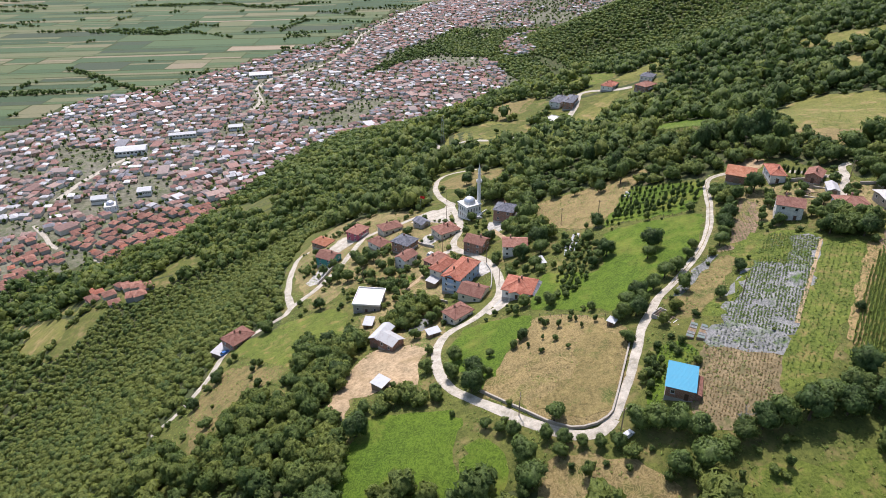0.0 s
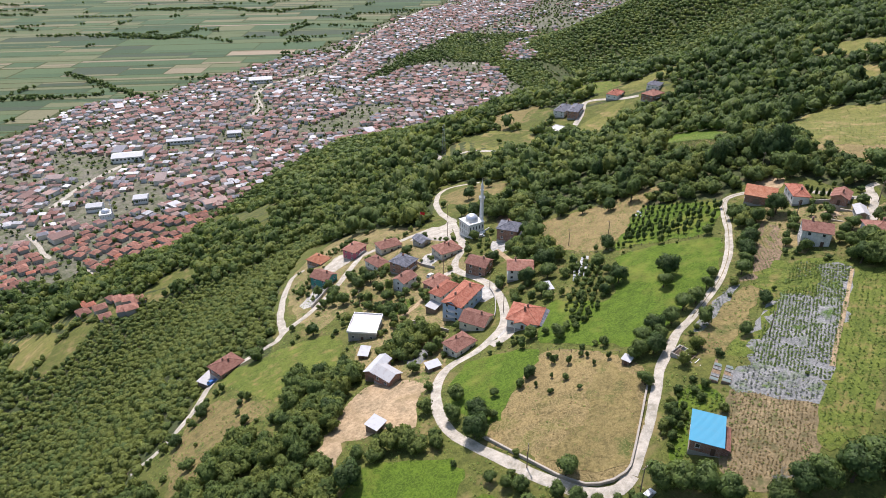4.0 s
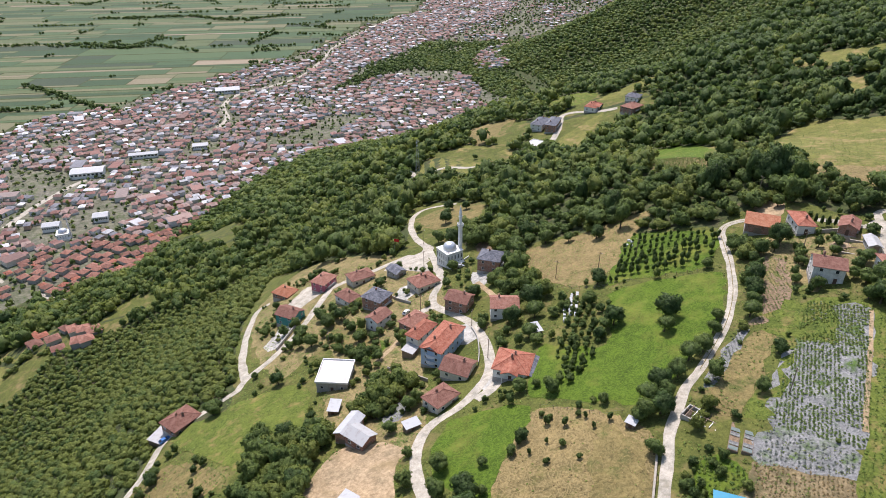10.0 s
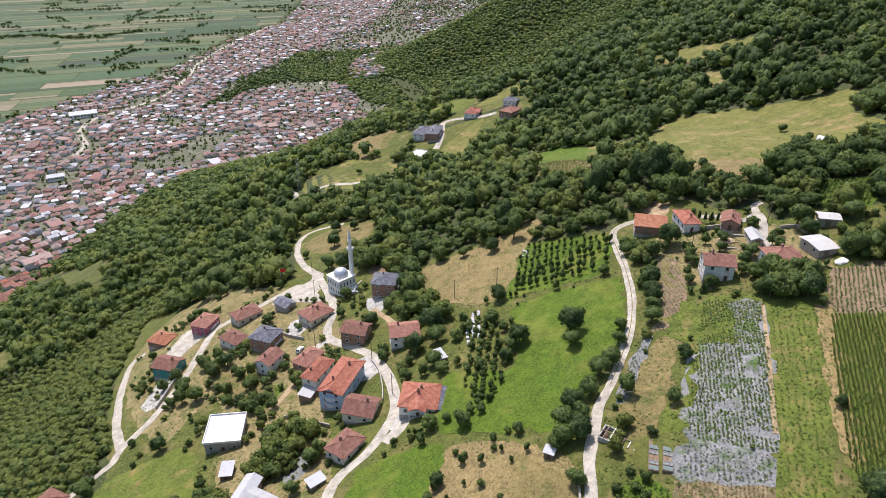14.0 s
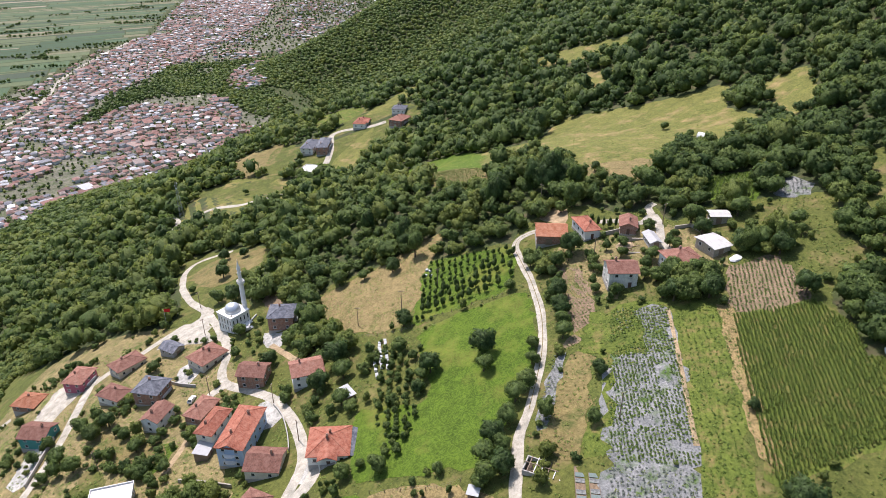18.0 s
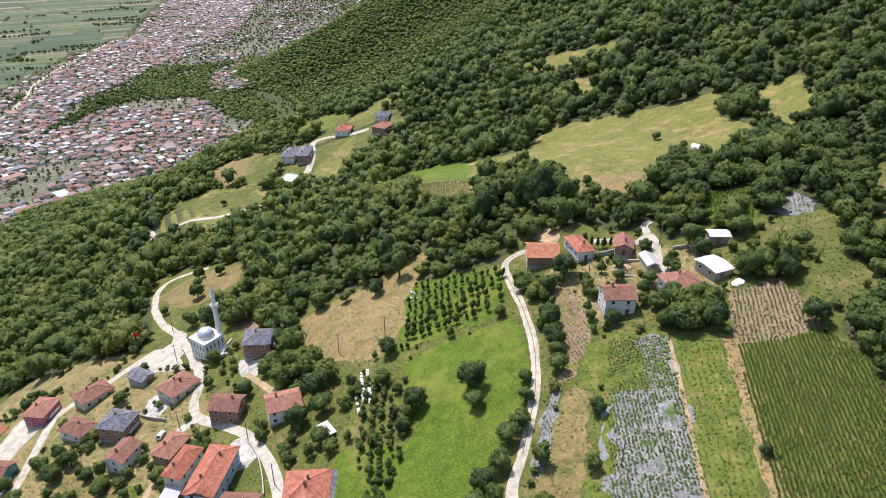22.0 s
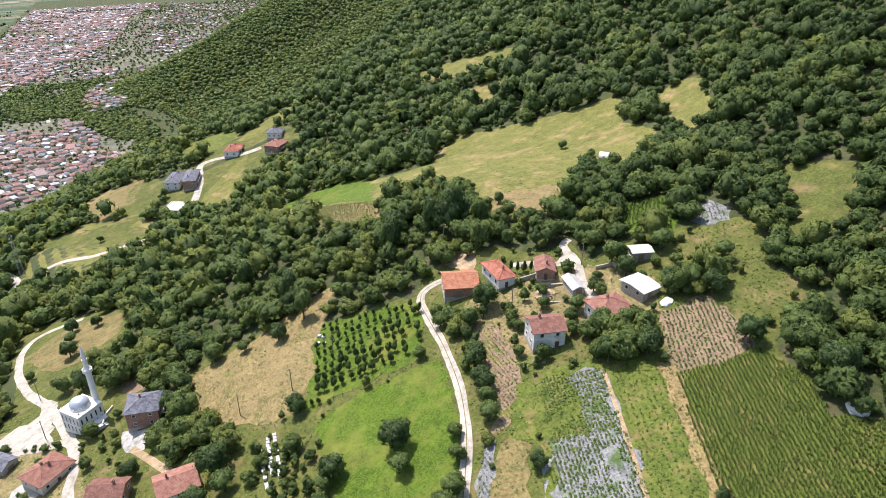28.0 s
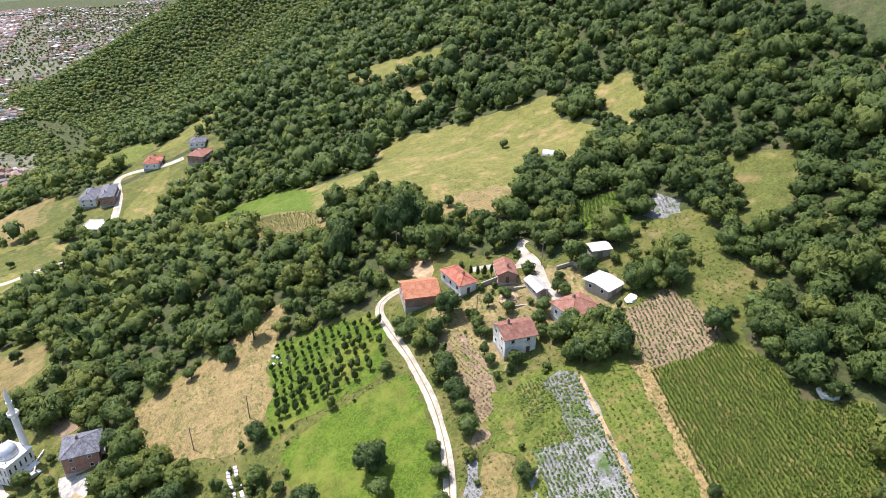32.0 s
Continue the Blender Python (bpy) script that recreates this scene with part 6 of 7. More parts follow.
# trees in the town
tx, ty = jittered(-950, 1200, 520, 3500, 14.5)
ok = (land(tx, ty) < PLAIN + 12) & (tx < foot(ty) + 430) & (tx > town_left(ty) - 10) & (rng.rand(len(tx)) < np.where(inside(tx, ty, AREA_valley_green), np.where(ty > 2000, 0.6, 1.0), np.where(ty > 2300, 0.4, 0.85)))
tx, ty = tx[ok], ty[ok]
scatter("town_trees", GARDEN_WOOD, tx, ty, np.where(inside(tx, ty, AREA_valley_green), 1.35, 1.0) * rng.uniform(2.2, 4.6, len(tx)), np.clip(rng.normal(0.5, 0.25, len(tx)), 0, 1), M["leaf"], "garden trees between the town houses", "trees", rng)
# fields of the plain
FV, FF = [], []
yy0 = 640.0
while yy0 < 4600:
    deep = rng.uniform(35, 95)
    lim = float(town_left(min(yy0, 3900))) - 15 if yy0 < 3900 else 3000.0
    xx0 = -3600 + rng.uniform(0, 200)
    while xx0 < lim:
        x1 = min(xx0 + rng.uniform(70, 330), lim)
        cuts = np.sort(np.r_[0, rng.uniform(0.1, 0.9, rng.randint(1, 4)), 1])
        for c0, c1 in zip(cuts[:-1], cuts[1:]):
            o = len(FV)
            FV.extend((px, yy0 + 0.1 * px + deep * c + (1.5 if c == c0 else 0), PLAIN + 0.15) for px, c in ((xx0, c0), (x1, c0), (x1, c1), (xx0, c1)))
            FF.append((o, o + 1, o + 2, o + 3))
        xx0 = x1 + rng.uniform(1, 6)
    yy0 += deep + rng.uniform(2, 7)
# greens kept greyer than the near grass, standing in for distance haze
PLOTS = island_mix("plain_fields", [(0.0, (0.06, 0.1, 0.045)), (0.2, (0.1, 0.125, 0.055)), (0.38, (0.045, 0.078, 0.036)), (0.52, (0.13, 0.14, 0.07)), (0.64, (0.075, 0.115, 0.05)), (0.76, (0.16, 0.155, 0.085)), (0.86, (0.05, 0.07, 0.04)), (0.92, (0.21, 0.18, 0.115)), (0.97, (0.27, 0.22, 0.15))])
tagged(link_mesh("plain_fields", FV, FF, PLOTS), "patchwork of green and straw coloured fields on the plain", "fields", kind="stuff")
# hedges and rows of trees on the plain
hx, hy = [], []
for line in (AREA_hedge_a, AREA_hedge_b, AREA_hedge_c, AREA_hedge_d, AREA_hedge_e):
    p = rounded(line, 6.0)
    for _ in range(2):
        hx.append(p[:, 0] + rng.normal(0, 7, len(p)))
        hy.append(p[:, 1] + rng.normal(0, 5, len(p)))
for _ in range(420):
    cx, cy = rng.uniform(-2200, 600), rng.uniform(800, 3600)
    if cx < float(town_left(min(cy, 2500))) - 10 or cy > 2700:
        k = np.arange(rng.choice([1, 2, 3, 4, 6, 9, 14, 24]))
        way = rng.choice([0.1, 0.1, 0.12, -0.5, 1.3])
        hx.append(cx + k * 8.0 * math.cos(way) + rng.normal(0, 3, len(k)))
        hy.append(cy + k * 8.0 * math.sin(way) + rng.normal(0, 4, len(k)))
for wood, step in ((AREA_town_wood, 9.0), (AREA_foot_woods, 7.0), (AREA_far_foot_wood, 14.0)):
    p = np.array(wood)
    a, b = jittered(p[:, 0].min(), p[:, 0].max(), p[:, 1].min(), p[:, 1].max(), step)
    ok = inside(a, b, wood)
    hx.append(a[ok])
    hy.append(b[ok])
hx, hy = np.concatenate(hx), np.concatenate(hy)
scatter("hedgerows", FAR_WOOD, hx, hy, rng.uniform(3.5, 7, len(hx)), np.clip(rng.normal(0.35, 0.2, len(hx)), 0, 1), M["leaf"], "dark hedgerows and tree lines across the plain", "trees", rng)

# ---- crops ----
def plant_template(seed, blades, spread, tall, wide=0.22):
    """A small plant of pointed blades, one metre high before scaling."""
    r = np.random.RandomState(seed)
    v, f, q = [], [], []
    for k in range(blades):
        a = 6.28 * k / blades + r.uniform(-0.4, 0.4)
        d, s = np.array([math.cos(a), math.sin(a), 0]), np.array([-math.sin(a), math.cos(a), 0])
        w, z = wide * r.uniform(0.7, 1.3), tall * r.uniform(0.6, 1.1)
        o = len(v)
        q += [d * 0.35 + np.array([0, 0, 0.9])] * 5
        v += [s * w * 0.4, -s * w * 0.4, d * spread * 0.5 + s * w + np.array([0, 0, z]), d * spread * 0.5 - s * w + np.array([0, 0, z]), d * spread + np.array([0, 0, z * 0.8])]
        f += [(o, o + 1, o + 3), (o, o + 3, o + 2), (o + 2, o + 3, o + 4)]
    v, f = np.array(v), np.array(f)
    up = np.cross(v[f[:, 1]] - v[f[:, 0]], v[f[:, 2]] - v[f[:, 0]])[:, 2] < 0
    f[up] = f[up][:, ::-1]
    return v, f, np.array(q)


CORN = [plant_template(s, 6, 0.5, 0.95, 0.13) for s in range(3)]
LOW = [plant_template(s, 6, 0.6, 0.55) for s in range(10, 13)]


def rows_in(outline, angle, gap, step, jitter=0.28, keep=1.0, clump=0.0):
    """Places of plants in rows inside an outline; angle: the rows' heading in degrees from +x."""
    p = np.array(outline)
    c = p.mean(0)
    reach = np.abs(p - c).max() * 1.5
    a, b = np.meshgrid(np.arange(-reach, reach, step), np.arange(-reach, reach, gap))
    a, b = a.ravel() + rng.normal(0, jitter * step, a.size), b.ravel() + rng.normal(0, jitter * gap * 0.5, b.size)
    ca, sa = math.cos(radians(angle)), math.sin(radians(angle))
    px, py = c[0] + a * ca - b * sa, c[1] + a * sa + b * ca
    ok = inside(px, py, outline) & (rng.rand(len(px)) < keep)
    if clump:
        ok &= np.array([noise.noise((a / 6.5, b / 6.5, 4.0)) for a, b in zip(px, py)]) > clump
    return px[ok], py[ok]


def crop(name, outline, angle, gap, step, size, mat, label, templates=None, keep=1.0, tone=(0.45, 0.18), tall=(0.8, 1.2), clump=0.0):
    px, py = rows_in(outline, angle, gap, step, keep=keep, clump=clump)
    n = len(px)
    return scatter(name, templates or LOW, px, py, rng.uniform(*size, n), np.clip(rng.normal(*tone, n), 0, 1), M[mat], label, "crop", rng, tall, 0.02)


crop("maize", AREA_corn, 55, 0.95, 0.42, (0.6, 0.95), "crop", "tall green maize in close rows", CORN, tone=(0.62, 0.2), tall=(1.0, 1.5))
crop("maize_upper", AREA_corn_upper, 40, 1.3, 0.8, (0.9, 1.3), "crop", "small plot of green maize", CORN, tall=(1.0, 1.4))
crop("tilled_plants", AREA_brown_rows, 52, 1.1, 0.8, (0.45, 0.75), "crop", "young green plants in rows on bare soil", tone=(0.15, 0.1))
crop("strip_plants", AREA_brown_strip, 78, 1.0, 0.75, (0.32, 0.55), "crop", "young green plants in rows on a bare strip", tone=(0.15, 0.1))
crop("silver_plants", AREA_lavender, 61, 0.85, 0.55, (0.35, 0.75), "crop", "green vegetables in rows over silver mulch", keep=0.9, tone=(0.25, 0.2), clump=-0.28)
crop("silver_leaves", AREA_lavender, 61, 1.1, 0.8, (0.25, 0.5), "silver", "silvery leaves between vegetable rows", keep=0.6)
crop("strip_vegetables", AREA_lavender_low, 61, 1.1, 0.8, (0.35, 0.7), "silver", "silvery vegetables in rows")
crop("cabbages", AREA_cabbage, 61, 0.8, 0.8, (0.5, 0.95), "crop", "dense green vegetables", tone=(0.6, 0.2), clump=-0.3)
crop("cabbage_tops", AREA_cabbage, 61, 1.6, 1.2, (0.4, 0.7), "silver", "silvery cabbages among green leaves", keep=0.7, clump=0.1)
crop("berry_bushes", AREA_yellow_strip, 57, 1.5, 0.8, (0.3, 0.7), "crop", "low bushes in rows on grass", tone=(0.6, 0.2))
crop("bed_vegetables", AREA_lavender_strip, 75, 0.9, 0.7, (0.3, 0.6), "silver", "silvery vegetables in a narrow bed")
crop("stubble", AREA_stubble, 61, 0.85, 0.6, (0.3, 0.55), "straw", "dry stubble in rows", keep=0.85, tone=(0.5, 0.25))
crop("stubble_weeds", AREA_stubble, 61, 1.7, 1.5, (0.3, 0.5), "crop", "sparse weeds among stubble", keep=0.5, tone=(0.8, 0.1))
crop("garden_rows", AREA_garden_c, 66, 1.1, 0.8, (0.45, 0.9), "crop", "rows of vegetables beside the blue-roofed house", keep=0.7, tone=(0.2, 0.2), clump=-0.2)
crop("vines", AREA_vineyard, 100, 1.9, 0.9, (0.6, 1.0), "crop", "green vines in straight rows", CORN)
crop("patch_vegetables", AREA_lavender_upper, 45, 1.3, 0.8, (0.4, 0.7), "silver", "silvery vegetables in a small bed")
crop("garden_plants", AREA_garden_a, 30, 1.0, 0.8, (0.4, 0.8), "crop", "rows of garden vegetables")
for nm, outline in (("dry_blades_plot", AREA_dry_plot), ("dry_blades_hay", AREA_hay)):
    crop(nm, outline, 35, 1.5, 1.3, (0.3, 0.6), "straw", "tufts of dry yellow grass", keep=0.7, tone=(0.5, 0.3), tall=(0.4, 0.8))
for nm, outline, big in (("tussocks_dry", AREA_dry_plot, 0.45), ("tussocks_hay", AREA_hay, 0.35), ("tussocks_top", AREA_top_meadow, 0.7)):
    crop(nm, outline, 20, 2.6, 2.2, (big * 0.6, big * 1.3), "crop", "scattered grass tussocks and weeds", keep=0.5, tone=(0.85, 0.15), tall=(0.5, 0.9))

# tufts of grass and weeds over all open ground
TUFT = [plant_template(s, 3, 0.7, 0.6) for s in range(20, 24)]
u, v = jittered(-130, 230, 60, 330, 1.45)
ok = inside(u, v, AREA_open)
for a in (AREA_soil_lot, AREA_corn, AREA_lavender, AREA_brown_rows, AREA_brown_strip, AREA_plaza, AREA_yard, AREA_yard_blue, AREA_yard_dark, AREA_yard_orange, AREA_yard_pink, AREA_yard_farm, AREA_green_lower, AREA_green_bend, AREA_green_small, AREA_left_meadow, AREA_green_field, AREA_dry_plot):
    ok &= ~inside(u, v, a)
u, v = u[ok], v[ok]
ok = free(u, v, 1.9, 0.0)
u, v = u[ok], v[ok]
patch = np.array([noise.noise((a / 11, b / 11, 2.0)) for a, b in zip(u, v)])
ok = patch + rng.normal(0, 0.25, len(u)) > -0.15
u, v, patch = u[ok], v[ok], patch[ok]
scatter("weeds", TUFT, u, v, rng.uniform(0.35, 0.9, len(u)), np.clip(0.75 - 0.5 * patch + rng.normal(0, 0.2, len(u)), 0, 1), M["crop"], "tufts of rough grass and weeds", "grass", rng, (0.5, 1.1), 0.03)

# rough bushes through the village and along banks
bx, by = [], []
for a, step in ((AREA_village, 2.9), (AREA_village_b, 2.7)):
    p = np.array(a)
    u, v = jittered(p[:, 0].min(), p[:, 0].max(), p[:, 1].min(), p[:, 1].max(), step)
    ok = inside(u, v, a) & (np.array([noise.noise((p0 / 13, p1 / 13, 9.0)) for p0, p1 in zip(u, v)]) + rng.normal(0, 0.08, len(u)) > 0.25)
    bx.append(u[ok])
    by.append(v[ok])
u, v = jittered(-120, 200, 90, 300, 4.6)
ok = inside(u, v, AREA_open) & (np.array([noise.noise((p0 / 12, p1 / 12, 6.0)) for p0, p1 in zip(u, v)]) + rng.normal(0, 0.12, len(u)) > 0.16) & ~inside(u, v, AREA_dry_plot)
for a in (AREA_green_lower, AREA_green_small, AREA_green_bend, AREA_green_field, AREA_soil_lot, AREA_corn, AREA_lavender, AREA_cabbage, AREA_yellow_strip, AREA_stubble, AREA_hay, AREA_brown_rows,
          AREA_brown_strip, AREA_orchard, AREA_plaza, AREA_yard, AREA_dry_strip, AREA_left_meadow, AREA_lavender_low, AREA_yard_blue):
    ok &= ~inside(u, v, a)
bx.append(u[ok])
by.append(v[ok])
bx, by = np.concatenate(bx), np.concatenate(by)
ok = free(bx, by, 2.4, 0.3)
bx, by = bx[ok], by[ok]
scatter("bushes", WOOD, bx, by, np.clip(rng.lognormal(0.35, 0.42, len(bx)), 0.6, 3.0), np.clip(rng.normal(0.5, 0.25, len(bx)), 0, 1), M["leaf"], "scattered garden bushes and shrubs", "bushes", rng)

# rows of shrubs beside the long meadow, and the garden of the blue-roofed house
px, py = rows_in(AREA_shrub_rows, 68, 2.6, 1.5, 0.25, 0.82)
ok = free(px, py, 2.0, 0.8)
px, py = px[ok], py[ok]
scatter("shrub_rows", WOOD, px, py, rng.uniform(0.7, 1.5, len(px)), np.clip(rng.normal(0.4, 0.2, len(px)), 0, 1), M["leaf"], "dark green shrubs planted in rows on grass", "shrubs", rng, (1.0, 1.6))
px, py = rows_in(AREA_house_garden, 66, 1.9, 1.6, 0.4, 0.75)
ok = free(px, py, 2.0, 0.6)
px, py = px[ok], py[ok]
scatter("garden_shrubs", WOOD, px, py, rng.uniform(0.7, 1.9, len(px)), np.clip(rng.normal(0.5, 0.25, len(px)), 0, 1), M["leaf"], "dense fruit bushes in the garden of the blue-roofed house", "shrubs", rng, (0.8, 1.4))

# young fruit trees in rows
for px, py in zip(*rows_in(AREA_orchard, -23, 4.3, 2.3, 0.14, 0.9)):
    tree(px, py, rng.uniform(0.9, 1.6) * (0.75 if py > 252 else 1.05), 5, 1.4, "orchard trees in rows")


# ---- small things ----
def wall_line(name, line, height, thick, mat, label):
    c = rounded(line, 3.0)
    t = np.gradient(c, axis=0)
    t /= np.linalg.norm(t, axis=1)[:, None] + 1e-9
    q = np.stack([-t[:, 1], t[:, 0]], 1) * thick / 2
    verts, faces = [], []
    for p, s in zip(c, q):
        z = high(*p)
        top = z + height * (1 + 0.06 * math.sin(p[0] * 1.7 + p[1]))
        verts += [(*(p - s), z - 0.8), (*(p + s), z - 0.8), (*(p + s), top), (*(p - s), top)]
    for k in range(len(c) - 1):
        for a, b in ((0, 1), (1, 2), (2, 3), (3, 0)):
            faces.append((k * 4 + a, k * 4 + b, k * 4 + 4 + b, k * 4 + 4 + a))
    faces += [(3, 2, 1, 0), tuple(4 * (len(c) - 1) + k for k in range(4))]
    return tagged(link_mesh(name, verts, faces, M[mat]), label, "wall", kind="structure")


wall_line("wall_plot", ROAD_plot_wall, 0.9, 0.5, "stone", "low stone wall round the dry plot")
wall_line("wall_yard", ROAD_yard_wall, 1.3, 0.3, "concrete", "pale concrete yard wall")
wall_line("wall_lane", ROAD_lane_wall, 1.0, 0.3, "concrete", "concrete wall along the lane")
wall_line("wall_dark_house", ROAD_dark_wall, 0.8, 0.3, "white", "white garden wall beside a house")
wall_line("wall_bank", ROAD_bank_wall, 0.8, 0.3, "white", "white curved wall on a bank")
wall_line("wall_terrace", ROAD_terrace_wall, 1.5, 0.4, "concrete", "concrete retaining wall of a roadside terrace")
wall_line("wall_garden", ROAD_garden_wall, 1.3, 0.4, "stone", "grey stone garden wall under a hedge")
wall_line("wall_farm", ROAD_farm_wall, 1.4, 0.4, "stone", "stone wall before the farm")
wall_line("wall_lot", ROAD_lot_wall, 1.6, 0.4, "concrete", "pale retaining wall of the earth lot")
wall_line("wall_barn", ROAD_barn_wall, 1.2, 0.5, "stone", "stone wall above the barn")


def fence(line, gap=3.0):
    c = rounded(line, gap)
    ob = base("fence", c[0][0], c[0][1], 0, 0, "weathered wooden post and wire fence", "fence", "fences")
    post = None
    for p in c:
        if post is None:
            pb = part("post", box(-0.06, -0.06, -0.4, 0.06, 0.06, 1.2), M["wood"], ob)
            post = pb.data
        else:
            pb = new("post", post)
            pb.parent = ob
        pb.matrix_local = pose(p[0] - c[0][0], p[1] - c[0][1], high(*p))
    bm = bmesh.new()
    for a, b in zip(c[:-1], c[1:]):
        for h in (0.5, 1.05):
            p, q = Vector((a[0] - c[0][0], a[1] - c[0][1], high(*a) + h)), Vector((b[0] - c[0][0], b[1] - c[0][1], high(*b) + h))
            v = [bm.verts.new(x) for x in (p, q, q + Vector((0, 0, 0.03)), p + Vector((0, 0, 0.03)))]
            bm.faces.new(v)
    part("wire", bm, M["metal_old"], ob)


fence(ROAD_garden_fence)
fence(ROAD_hay_fence)

POLE = []


def pole(x, y):
    """A wooden line pole with a crossarm and insulators."""
    m = pose(x, y, high(x, y), 0, 0, (x * 13) % 180)
    if POLE:
        return copy_thing(POLE[0], m)
    ob = tagged(new("utility_pole"), "grey wooden utility pole with a crossarm", "pole", "utility poles")
    bm = bmesh.new()
    add_ring(bm, [(0.16, -0.5), (0.1, 8.0)], 8)
    part("post", bm, M["wood"], ob)
    part("crossarm", box(-0.9, -0.06, 7.4, 0.9, 0.06, 7.52), M["wood"], ob)
    for u in (-0.8, 0.0, 0.8):
        bm = bmesh.new()
        add_ring(bm, [(0.05, 7.52), (0.07, 7.6), (0.04, 7.75)], 8, cx=u)
        part("insulator", bm, M["frame"], ob)
    ob.matrix_basis = m
    POLE.append(ob)
    return ob


HIVE = []


def beehive(x, y, turn):
    m = pose(x, y, high(x, y), 0, 0, turn)
    if HIVE:
        return copy_thing(HIVE[0], m)
    ob = tagged(new("beehive"), "white painted wooden beehive on short legs", "beehive", "beehives in rows")
    part("body", box(-0.45, -0.4, 0.15, 0.45, 0.4, 0.75), M["white"], ob)
    part("lid", box(-0.52, -0.47, 0.754, 0.52, 0.47, 0.86), M["metal"], ob, "pale metal lid")
    for u in (-0.38, 0.38):
        for w in (-0.33, 0.33):
            part("leg", box(u - 0.05, w - 0.05, -0.3, u + 0.05, w + 0.05, 0.15), M["wood"], ob)
    ob.matrix_basis = m
    HIVE.append(ob)
    return ob


for k in range(3):
    p, q = np.array(AREA_hive_rows[2 * k]), np.array(AREA_hive_rows[2 * k + 1])
    n = int(np.linalg.norm(q - p) / 1.25)
    turn = math.degrees(math.atan2(q[1] - p[1], q[0] - p[0]))
    for j in range(n):
        if (j * 7 + k) % 6:
            beehive(*(p + (q - p) * j / n + rng.normal(0, 0.08, 2)), turn + rng.normal(0, 3))
for x, y in AREA_upper_hives:
    beehive(x, y, 20)

# timber frame over a walled pit beside the track
p = np.array(AREA_ruin)
rx, ry = p[0]
rt = math.degrees(math.atan2(p[2][1] - p[1][1], p[2][0] - p[1][0]))
rz = high(rx, ry)
ruin = base("timber_frame", rx, ry, rz, rt, "roofless shed frame of grey beams on low walls", "shed")
for b in ((0, 0, -1.5, 13, 0.3, 1.4), (0, -4.2, -1.5, 13, -3.9, 1.0), (0, -3.9, -1.5, 0.3, 0, 1.3), (12.7, -3.9, -1.5, 13, 0, 1.3)):
    part("wall", box(*b), M["concrete"], ruin)
for k in range(8):
    u = 1.2 + k * 1.5
    part("beam", box(u - 0.1, -4.3, 1.404, u + 0.1, 0.4, 1.56), M["frame"] if k % 3 else M["wood"], ruin)
part("beam", box(-0.2, -2.1, 1.564, 13.2, -1.9, 1.7), M["wood"], ruin)
part("pit_floor", box(0.3, -3.9, -1.5, 12.7, 0, 0.25), M["bark"], ruin, "dark littered floor of the pit")
rr = random.Random(3)
for k in range(11):
    pl = part("fallen_board", box(-rr.uniform(0.6, 1.7), -0.08, 0, rr.uniform(0.6, 1.7), 0.08, 0.05), M["wood"] if k % 3 else M["frame"], ruin)
    pl.matrix_local = pose(rr.uniform(1.5, 11.5), rr.uniform(-3.4, -0.5), 0.26 + 0.06 * k, 0, 0, rr.uniform(0, 180))

CAR_PAINT = {c: paint("car_" + c, v, 0.3, 0.2, 0.1) for c, v in (("dark", (0.03, 0.03, 0.035)), ("white", (0.75, 0.75, 0.75)), ("blue", (0.05, 0.16, 0.42)), ("silver", (0.45, 0.46, 0.48)))}
rubber = paint("rubber", (0.02, 0.02, 0.02), 0.9)


def car(x, y, turn, colour):
    ob = base("car", x, y, high(x, y) + 0.2, turn, f"{colour} parked hatchback on pale gravel", "car", "parked cars")
    bm = bmesh.new()
    prof = [(-2.0, 0.3), (2.0, 0.3), (2.05, 0.6), (1.9, 0.8), (1.0, 0.92), (0.45, 1.4), (-1.2, 1.45), (-1.9, 0.95), (-2.05, 0.6)]
    l = [bm.verts.new((a, -0.82 if b < 1 else -0.66, b)) for a, b in prof]
    r = [bm.verts.new((a, 0.82 if b < 1 else 0.66, b)) for a, b in prof]
    bm.faces.new(l)
    bm.faces.new(r[::-1])
    for k in range(len(prof)):
        j = (k + 1) % len(prof)
        bm.faces.new((l[j], l[k], r[k], r[j]))
    bmesh.ops.recalc_face_normals(bm, faces=bm.faces[:])
    body = part("body", bm, CAR_PAINT[colour], ob)
    bm = bmesh.new()
    for quad in (((0.98, -0.7, 0.96), (0.98, 0.7, 0.96), (0.5, 0.6, 1.38), (0.5, -0.6, 1.38)), ((-1.25, -0.6, 1.42), (-1.25, 0.6, 1.42), (-1.86, 0.7, 1.0), (-1.86, -0.7, 1.0))):
        bm.faces.new([bm.verts.new((a + (0.02 if a > 0 else -0.02), b, c + 0.02)) for a, b, c in quad])
    part("windscreen", bm, M["glass"], body)
    for s in (-1, 1):
        bm = bmesh.new()
        bm.faces.new([bm.verts.new((a, s * (0.79 if c < 1.2 else 0.69), c)) for a, c in ((0.8, 1.0), (0.42, 1.34), (-1.1, 1.38), (-1.6, 1.0))][::s])
        part("side_window", bm, M["glass"], body)
    for a in (-1.25, 1.25):
        for s in (-0.72, 0.72):
            bm = bmesh.new()
            add_ring(bm, [(0.31, -0.1), (0.33, -0.06), (0.33, 0.06), (0.31, 0.1)], 14)
            wh = part("wheel", bm, rubber, ob)
            wh.matrix_local = pose(a, s, 0.32, 90, 0, 0)


for (x, y), turn, colour in zip(AREA_cars, (75, 40, 50, 60, 20), ("dark", "white", "blue", "white", "silver")):
    car(x, y, turn, colour)

